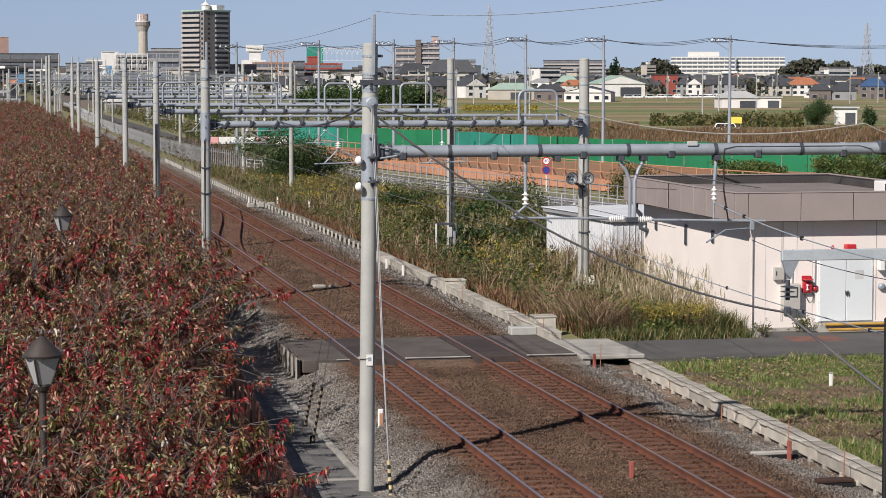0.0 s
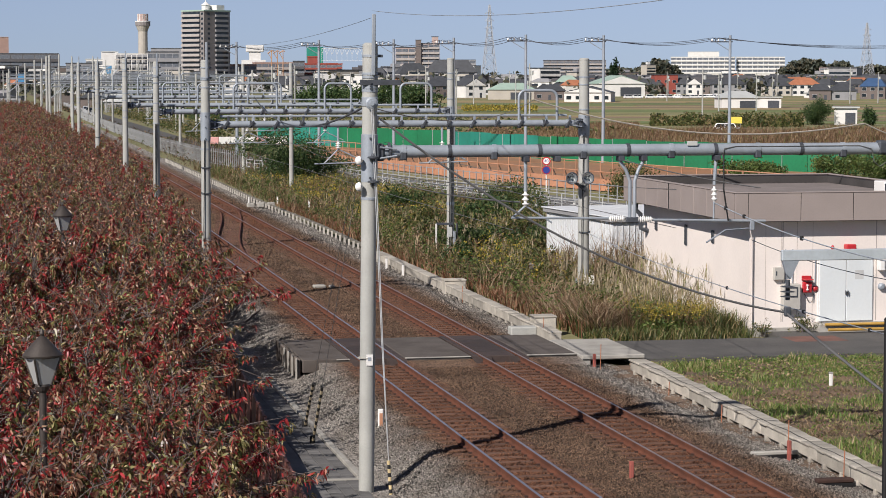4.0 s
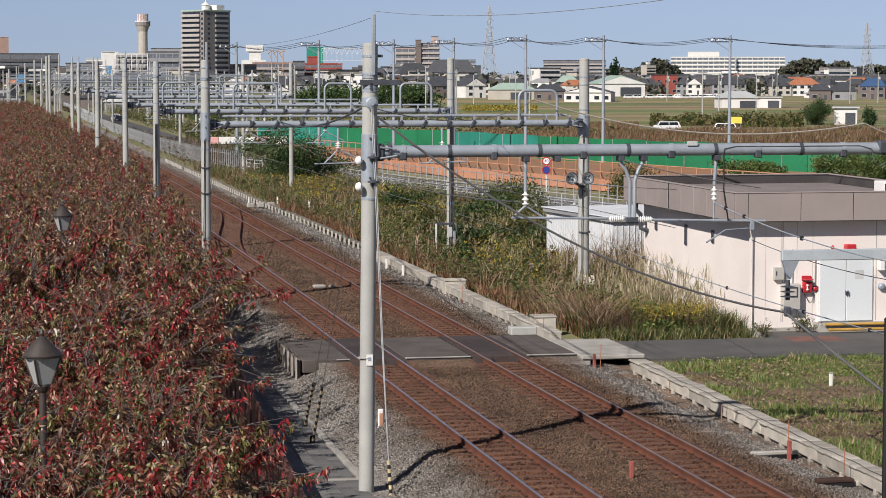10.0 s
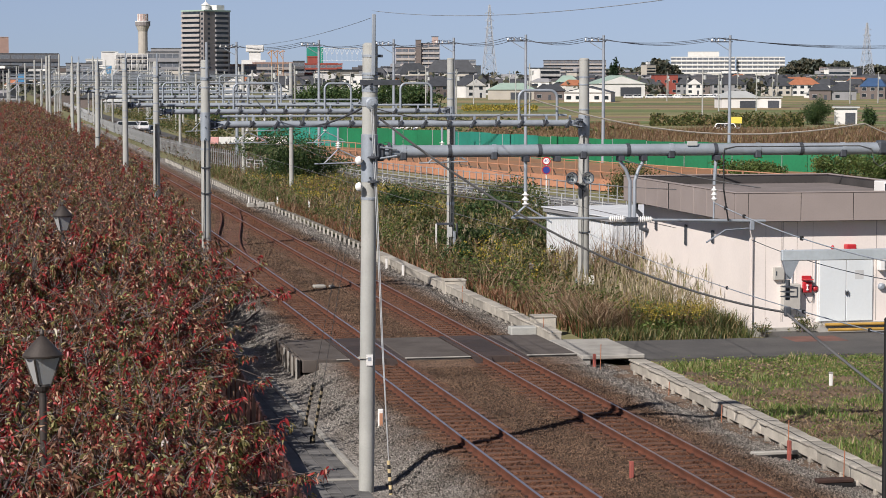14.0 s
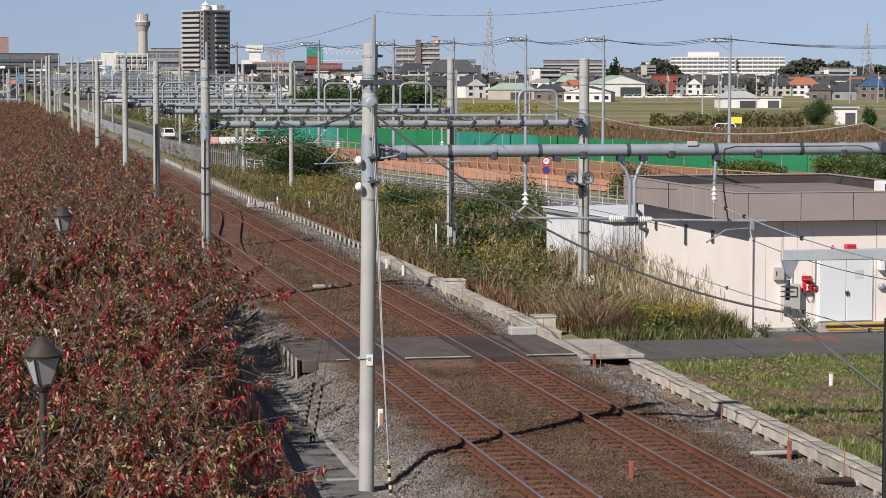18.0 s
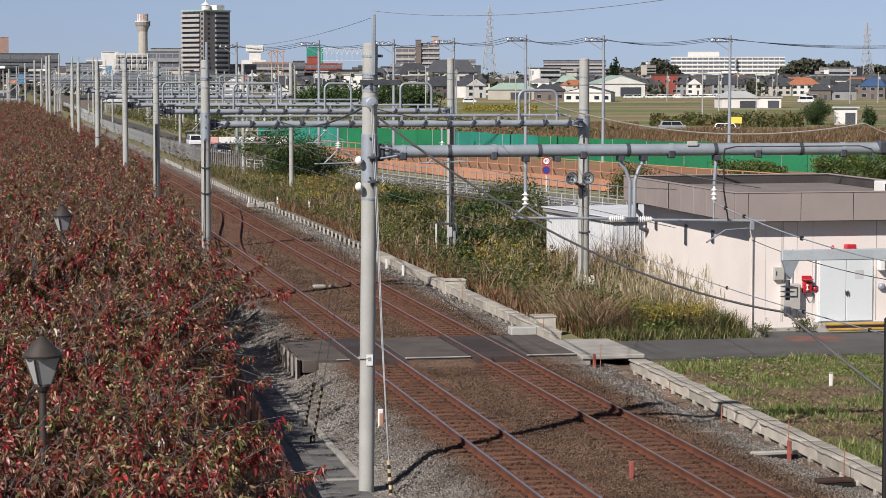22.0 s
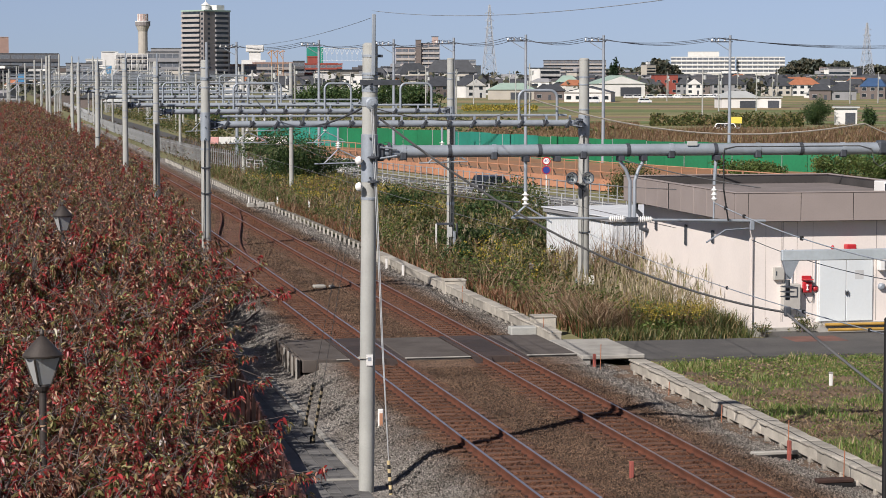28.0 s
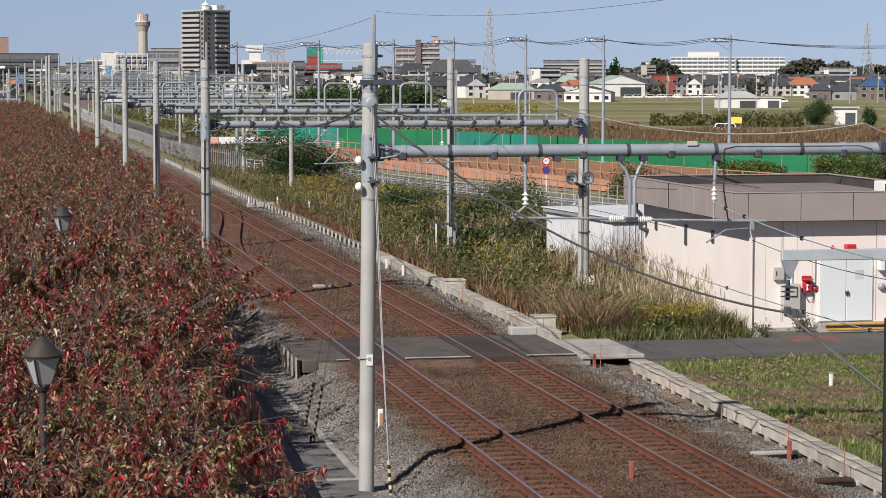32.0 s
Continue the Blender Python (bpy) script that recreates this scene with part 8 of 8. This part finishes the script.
def build_mid_fittings():
    fl = thing("floodlights", (22.65, 84.45, 4.3), "pair of round chrome floodlights on a concrete pole", "floodlight")
    chrome = mat("chrome_reflector", (0.75, 0.77, 0.78), 0.25, 0.85, 3, 0.1, 0.02, 20)
    part("bracket", Shape().tube([(0.05, 0.3, -0.25), (0, 0, -0.2), (-0.35, -0.1, 0.05), (-0.6, -0.15, 0.22)], 0.05, 6), GALV_DARK, fl)
    for dx in (-0.62, 0.02):
        hs = part("housing", Shape().lathe([(0.08, 0.26), (0.15, 0.16), (0.2, 0.04), (0.22, 0.0), (0.23, -0.05), (0.215, -0.05), (0.2, 0.0), (0.12, 0.09), (0.05, 0.12)], x=dx, y=-0.3, z=0.28, axis="y", n=18), chrome, fl, smooth=True)
        part("rim", Shape().tube([(dx + 0.225 * math.cos(t), -0.345, 0.28 + 0.225 * math.sin(t)) for t in np.linspace(0, 2 * math.pi, 19)], 0.022, 6, cap=False), GALV_DARK, hs, "dark rim")
        part("bulb", Shape().lathe([(0.02, 0.1), (0.045, 0.05), (0.05, 0.01), (0.02, -0.02)], x=dx, y=-0.3, z=0.28, axis="y", n=10), glass("lamp_glass", (0.25, 0.3, 0.3)), hs)
        part("yoke", Shape().tube([(dx, -0.1, 0.28), (dx + 0.05, -0.05, 0.1), (0.0, 0, -0.05)], 0.035, 6), GALV_DARK, fl)
    pb = thing("pole_box", (22.65, 84.5, 0.45), "grey-white equipment box strapped to a pole", "equipment box")
    part("box", Shape().box(-0.05, 0.32, -0.28, -0.1, 0, 0.35, c=0.02), WHITE, pb)
    part("box", Shape().box(-0.45, -0.2, -0.26, -0.1, 0, 0.24, c=0.02), GALV, pb)
    st = thing("meter_stand", (22.3, 109.7, -0.5), "dark frame with a meter box beside a pole", "equipment frame")
    for x in (-0.5, 0.55):
        part("leg", Shape().tube([(x, 0, 0), (x, 0, 1.7)], 0.045, 6), (WHITE, GALV_DARK)[x > 0], st)
    part("board", Shape().box(-0.5, 0.35, -0.05, 0.05, 1.62, 1.75, c=0.02), GALV_DARK, st)
    part("meter", Shape().box(0.02, 0.26, -0.3, -0.18, 1.05, 1.55, c=0.02), PAINT["pale_roof"], st)
    part("meter", Shape().box(0.3, 0.44, -0.26, -0.16, 0.55, 1.35, c=0.02), GALV, st)
    sp = thing("wood_stake", (22.0, 90.5, -0.5), "short weathered wooden post in the weeds", "post")
    part("post", Shape().box(-0.09, 0.09, -0.09, 0.09, 0, 1.3, c=0.02), mat("grey_timber", (0.3, 0.26, 0.22), 0.9, 0, 3, 0.3, 0.2, 30), sp)
    # road signs
    rs = thing("road_sign", (42.6, 170.5, -0.5), "round red-rimmed and blue traffic signs on a white post", "road sign", rz=-14)
    part("post", Shape().tube([(0, 0, 0), (0, 0, 2.6)], 0.05, 8), WHITE, rs)
    red = part("rim", Shape().lathe([(0.33, 0), (0.33, 0.03)], y=-0.08, z=2.42, axis="y", n=20), RED, rs, "red rim")
    part("face", Shape().lathe([(0.24, 0), (0.24, 0.01)], y=-0.092, z=2.42, axis="y", n=20), WHITE, red)
    cu = bpy.data.curves.new("digits", "FONT")
    cu.body, cu.size, cu.align_x, cu.align_y, cu.extrude = "40", 0.33, "CENTER", "CENTER", 0.003
    tx = new("digits", cu)
    bpy.context.view_layer.update()
    me = bpy.data.meshes.new_from_object(tx)
    bpy.data.objects.remove(tx)
    me.materials.clear()
    me.materials.append(mat("sign_blue", (0.03, 0.05, 0.3), 0.5, 0, 4, 0.1, 0, 10))
    me.transform(pose(0, -0.097, 2.42, 90, 0, 0))
    part("digits", me, MATS["sign_blue"], red, "blue speed limit digits")
    r2 = part("rim", Shape().lathe([(0.33, 0), (0.33, 0.03)], y=-0.08, z=1.72, axis="y", n=20), RED, rs, "red rim")
    part("face", Shape().lathe([(0.27, 0), (0.27, 0.01)], y=-0.092, z=1.72, axis="y", n=20), MATS["sign_blue"], r2)
    # yellow board and white boxes in the far field
    yb = thing("yellow_board", (124.5, 366, -0.5), "yellow notice board in the field", "notice board", rz=-18)
    part("board", Shape().box(-0.95, 0.95, -0.05, 0.05, 1.0, 2.1), mat("yellow_board", (0.8, 0.62, 0.08), 0.6, 0, 2, 0.1, 0, 10), yb)
    for x in (-0.8, 0.7):
        part("leg", Shape().tube([(x, 0, 0), (x, 0, 1.0)], 0.05, 6), GALV, yb)
    # low white shed behind the equipment building
    sh = thing("white_shed", (26.7, 95.2, -0.5), "low white metal shed with a flat ribbed roof", "shed", rz=6.5)
    shw = mat("shed_siding", (0.66, 0.68, 0.69), 0.6, 0, 0.6, 0.12, 0.03, 12)
    part("wall", Shape().box(0.15, 5.4, 0.15, 8.4, 0, 2.6), shw, sh)
    for k in range(18):
        part("rib", Shape().box(0.3 + k * 0.29, 0.33 + k * 0.29, 0.12, 0.149, 0, 2.58), shw, sh)
    for k in range(27):
        part("rib", Shape().box(0.12, 0.149, 0.35 + k * 0.3, 0.38 + k * 0.3, 0, 2.58), shw, sh)
    part("eave", Shape().box(0, 5.55, 0, 8.55, 2.6, 2.8, c=0.03), PAINT["grey_wall"], sh, "dark eave band")
    for k in range(11):
        part("roof_sheet", Shape().box(-0.05 + 0.51 * k, 0.45 + 0.51 * k, -0.05, 8.6, 2.805, 2.86, c=0.015), shw, sh)


build_mid_fittings()


def build_station_fittings():
    wy = 71.27
    bx = thing("meter_box", (25.85, wy, 0.75), "grey metal meter cabinet on the wall", "meter box")
    part("cabinet", Shape().box(0, 0.6, -0.3, 0, 0, 0.86, c=0.02), mat("box_grey", (0.56, 0.54, 0.49), 0.6, 0, 2, 0.1, 0.02, 15), bx)
    part("window", Shape().box(0.13, 0.5, -0.315, -0.3, 0.42, 0.76, c=0.004), GALV_DARK, bx)
    part("dial", Shape().box(0.18, 0.45, -0.322, -0.315, 0.47, 0.71), mat("box_grey", (0.56, 0.54, 0.49)), bx)
    b2 = thing("junction_box", (25.57, wy, 1.74), "small beige junction box on the wall", "junction box")
    part("box", Shape().box(0, 0.36, -0.16, 0, 0, 0.42, c=0.015), MATS["box_grey"], b2)
    part("slot", Shape().box(0.06, 0.1, -0.165, -0.16, 0.15, 0.3), GALV_DARK, b2)
    for x, z0, z1 in ((26.0, 1.6, 2.75), (26.25, 1.6, 2.75), (27.05, 1.5, 2.7)):
        cd = thing("conduit", (x, wy - 0.03, z0), "thin grey conduit on the wall", "conduit")
        part("pipe", Shape().tube([(0, 0, 0), (0, 0, z1 - z0)], 0.02, 6), GALV, cd)
    ph = thing("emergency_phone", (26.6, wy, 1.3), "red emergency telephone box with an open lid", "telephone box")
    part("box", Shape().box(0, 0.3, -0.16, 0, 0, 0.36, c=0.02), RED, ph)
    part("lid", Shape().box(0, 0.3, -0.3, -0.02, 0.42, 0.46, c=0.01), RED, ph, "raised red lid")
    part("lid_face", Shape().box(-0.02, 0.3, -0.05, -0.01, 0.4, 0.56, c=0.005), RED, ph)
    part("handset", Shape().lathe([(0.03, 0), (0.05, 0.03), (0.025, 0.06), (0.025, 0.14), (0.05, 0.17), (0.03, 0.2)], x=0.13, y=-0.18, z=0.08, n=8), WHITE, ph)
    part("bell", Shape().lathe([(0.1, 0), (0.1, -0.05), (0.05, -0.09)], x=0.46, y=0, z=0.12, axis="y", n=14), RED, ph)
    part("cord", Shape().tube([(0.05, -0.05, 0.0), (0.2, -0.06, -0.28), (0.36, -0.06, -0.3), (0.42, -0.03, -0.02)], 0.015, 6), GALV_DARK, ph)
    wl = thing("wall_unit", (29.25, wy, 2.0), "small white unit on the wall by the door", "wall unit")
    part("box", Shape().box(0, 0.2, -0.25, 0, 0, 0.45, c=0.02), WHITE, wl)
    vt = thing("wall_vent", (29.3, wy, 1.35), "small round vent cover", "vent")
    part("hood", Shape().lathe([(0.12, 0), (0.12, -0.1), (0.06, -0.16)], z=0.1, x=0.1, axis="y", n=12), GALV, vt)
    ac = thing("roof_unit", (29.72, 71.9, 4.32), "white slatted rooftop unit", "rooftop unit")
    part("casing", Shape().box(0, 0.5, 0, 0.9, 0, 0.62, c=0.02), WHITE, ac)
    for k in range(6):
        part("fin", Shape().box(0.02 + k * 0.08, 0.06 + k * 0.08, -0.04, -0.003, 0.08, 0.55), GALV_DARK, ac)
    vp = thing("vent_pipe", (24.76, 83.0, 3.0), "dark bent vent pipe on the side wall", "vent pipe")
    part("pipe", Shape().tube([(0, 0, -0.4), (-0.3, 0, -0.3), (-0.32, 0, 0.25), (-0.5, 0, 0.4), (-0.5, 0, 0.65)], 0.09, 8), GALV_DARK, vp, smooth=True)
    # the tall strip at y 78.2 stands in for a downpipe's shadow
    for y, hs in ((81.9, 0.45), (78.2, 0.75), (75.1, 0.45)):
        vs = thing("wall_slot", (24.76, y, 3.15 - hs), "narrow dark slatted strip on the side wall", "louvre")
        part("frame", Shape().box(-0.04, 0.0, -0.13, 0.13, 0, hs, c=0.01), GALV_DARK, vs)
        for k in range(5):
            part("slat", Shape().box(-0.06, -0.041, -0.1, 0.1, hs * (0.08 + 0.18 * k), hs * (0.18 + 0.18 * k)), GALV_DARK, vs)
    mh = thing("red_paving_patch", (26.2, 69.0, 0.012), "faded red painted patch on the asphalt", "painted patch")
    part("patch", Shape().box(-0.9, 0.9, -0.7, 0.7, 0.0, 0.006), mat("faded_red_paint", (0.25, 0.12, 0.09), 0.9, 0, 1.5, 0.35, 0.1, 20), mh)
    bush(26.5, 70.9, 0.0, 0.4, 0.6, 500, 0.07, WEED, "wall_weed", "green weed growing against the wall", 61)
    bush(25.1, 70.9, 0.0, 0.4, 0.35, 400, 0.06, WEED, "wall_weed", "green weed growing against the wall", 62)


build_station_fittings()


# ---- vehicles ----
def car(name, label, colour, length=4.2, width=1.7, height=1.5, hood=0.9, tail=0.35):
    """A small car or van that faces local +x."""
    th = thing(name, (0, 0, -0.46), label, "car", "road vehicles")
    paint = mat("car_paint_" + name, colour, 0.3, 0.1, 2, 0.05, 0, 10, spec=0.6)
    L, W, H = length / 2, width / 2, height
    belt = H * 0.56
    body = part("body", Shape().box(-L, L, -W, W, 0.22, belt, c=0.09), paint, th)
    a, b = -L + tail * 0.4, L - hood
    s = Shape()
    s.add([(a, -W + 0.04, belt), (b + 0.45, -W + 0.04, belt), (b + 0.45, W - 0.04, belt), (a, W - 0.04, belt),
           (a + tail, -W + 0.2, H), (b - 0.1, -W + 0.2, H), (b - 0.1, W - 0.2, H), (a + tail, W - 0.2, H)],
          [(0, 1, 5, 4), (1, 2, 6, 5), (2, 3, 7, 6), (3, 0, 4, 7), (4, 5, 6, 7)])
    cabin = part("cabin", s, paint, th)
    gl = glass("car_glass", (0.02, 0.025, 0.03))
    for side in (-1, 1):
        yb, yt = side * (W - 0.03), side * (W - 0.185)
        zb, zt = belt + 0.06, H - 0.1
        m = (a + b) / 2 + 0.15
        for p, q in ((a + 0.25, m - 0.05), (m + 0.05, b + 0.2)):
            d = tail * 0.7
            x0, x1, x2, x3 = p + (0 if p > a + 0.3 else 0.05), q, q - (0.35 if q > b else 0), p + (0 if p > a + 0.3 else d)
            part("side_window", Shape().add([(x0, yb, zb), (x1, yb, zb), (x2, yt + side * 0.01, zt), (x3, yt + side * 0.01, zt)], [(0, 1, 2, 3)]), gl, cabin)
    part("windscreen", Shape().add([(b + 0.42, -W + 0.15, belt + 0.05), (b + 0.42, W - 0.15, belt + 0.05), (b - 0.03, W - 0.28, H - 0.07), (b - 0.03, -W + 0.28, H - 0.07)], [(0, 1, 2, 3)]), gl, cabin)
    part("rear_window", Shape().add([(a + 0.02, -W + 0.15, belt + 0.05), (a + 0.02, W - 0.15, belt + 0.05), (a + tail - 0.04, W - 0.28, H - 0.08), (a + tail - 0.04, -W + 0.28, H - 0.08)], [(0, 1, 2, 3)]), gl, cabin)
    for sx in (-L + 0.75, L - 0.75):
        for sy in (-W + 0.09, W - 0.09):
            w = part("wheel", Shape().lathe([(0.2, -0.09), (0.3, -0.08), (0.3, 0.08), (0.2, 0.09)], x=sx, y=sy, z=0.3, axis="y", n=14), BLACK, th)
            part("rim", Shape().lathe([(0.17, -0.1), (0.17, 0.1)], x=sx, y=sy, z=0.3, axis="y", n=10), GALV, w)
    for sy in (-W + 0.3, W - 0.3):
        part("headlight", Shape().box(L - 0.03, L + 0.02, sy - 0.17, sy + 0.17, belt - 0.24, belt - 0.1, c=0.015), PORCELAIN, body)
        part("tail_light", Shape().box(-L - 0.02, -L + 0.03, sy - 0.14, sy + 0.14, belt - 0.28, belt - 0.05, c=0.015), RED, body)
    part("bumper", Shape().box(L - 0.1, L + 0.04, -W + 0.05, W - 0.05, 0.24, 0.42, c=0.03), GALV_DARK, th)
    return th


DARK_CAR = car("dark_car", "dark navy hatchback driving along the road", (0.02, 0.022, 0.03), 4.2, 1.7, 1.35)
WHITE_VAN = car("white_van", "white boxy van driving along the road", (0.8, 0.8, 0.79), 4.3, 1.65, 1.52, 0.55, 0.2)
WHITE_CAR = car("white_car", "white sedan on the field road", (0.8, 0.8, 0.79), 4.5, 1.7, 1.45)
GREY_CAR = car("grey_car", "silver-grey estate car on the field road", (0.4, 0.41, 0.42), 4.5, 1.7, 1.5)
FAR_VAN = car("far_white_van", "white van on the far road", (0.8, 0.8, 0.79), 5.2, 1.9, 2.2, 0.5, 0.2)
FAR_CAR = car("far_white_car", "white car on the far road", (0.8, 0.8, 0.79), 4.6, 1.75, 1.6)


def parked_cars():
    rng = np.random.default_rng(90)
    tones = [("white", (0.8, 0.8, 0.79)), ("silver", (0.45, 0.46, 0.47)), ("dark", (0.03, 0.03, 0.035))]
    protos = [car("parked_car", f"{n} car parked in front of the houses", c, 4.3, 1.7, 1.5) if k == 0 else None for k, (n, c) in enumerate(tones)]
    p = protos[0]
    p.matrix_basis = pose(far_x(1150, 880), 880, -0.5, 0, 0, -11)
    for px in (1112, 1128, 1170, 1182, 1200, 1212, 1228, 1243, 1256, 1268):
        y = 880 + float(rng.uniform(-12, 12))
        copy_thing(p, pose(far_x(px, y), y, -0.5, 0, 0, float(rng.uniform(-30, 10))))
    copy_thing(p, pose(far_x(1285, 344), 344, -0.5, 0, 0, -20))


parked_cars()


def on_road(s, side=-1.6):
    x, y, a = along(ROAD, s)
    x1, y1, b = along(ROAD, s + 6)
    x0, y0, b = along(ROAD, max(0, s - 6))
    a = math.atan2(y1 - y0, x1 - x0)
    return pose(x + side * math.sin(a) * 0.0, y, -0.46, 0, 0, math.degrees(a))


def motions():
    walk(DARK_CAR, [(t, on_road(s)) for t, s in ((0, 130), (6, 245), (9, 301), (12, 366), (13.3, 398), (15, 417), (17, 438), (18, 457), (19, 467), (20, 475), (21, 492), (22, 504), (23, 516), (24.5, 538), (26, 562), (28, 592), (28.8, 602), (30, 620), (32, 648))])
    walk(WHITE_VAN, [(t, on_road(s)) for t, s in ((0, 108), (6, 228), (9, 283), (12.5, 372), (13.5, 380), (14.5, 391), (17.5, 429), (19, 441), (20, 447), (21, 464), (22, 472), (22.5, 478), (23.5, 498), (24.5, 508), (25.5, 517), (26.7, 536), (28, 559), (28.8, 569), (29.6, 581), (30.5, 594), (31.1, 602.5), (32, 619))])
    near = lambda x: pose(x, 382.6 - 0.2018 * x, -0.46, 0, 0, -11.41)
    back = lambda x: pose(x, 382.6 - 0.2018 * x, -0.46, 0, 0, 168.59)
    walk(WHITE_CAR, [(0, back(232)), (7, back(143.1)), (8, back(132.7)), (9, back(121.5)), (10, back(110.6)), (14, back(68)), (16.5, back(50)), (32, back(50))])
    walk(GREY_CAR, [(0, near(-60)), (16, near(43)), (21.5, near(105.9)), (22.5, near(118)), (23, near(126.1)), (26, near(162)), (32, near(234))])
    for k, (th, x, y, rz, s) in enumerate(SWAY):
        walk(th, [(t, pose(x, y, -2.4, 0.35 * math.sin(t * 1.9 + k * 1.7), 0.4 * math.sin(t * 1.4 + k * 2.3) + 0.15 * math.sin(t * 3.1 + k), rz)) for t in np.arange(0, 32.01, 0.8).tolist()])
    far = lambda x: pose(x, 765 - 0.2018 * x, -0.44, 0, 0, -11.41)
    rev = lambda x: pose(x, 765 - 0.2018 * x, -0.44, 0, 0, 168.59)
    walk(FAR_VAN, [(0, rev(500)), (20, rev(288.5)), (22, rev(266)), (24, rev(243)), (32, rev(150))])
    walk(FAR_CAR, [(0, far(-130)), (27.5, far(209.5)), (28.5, far(218.5)), (29.5, far(230)), (32, far(258))])


motions()
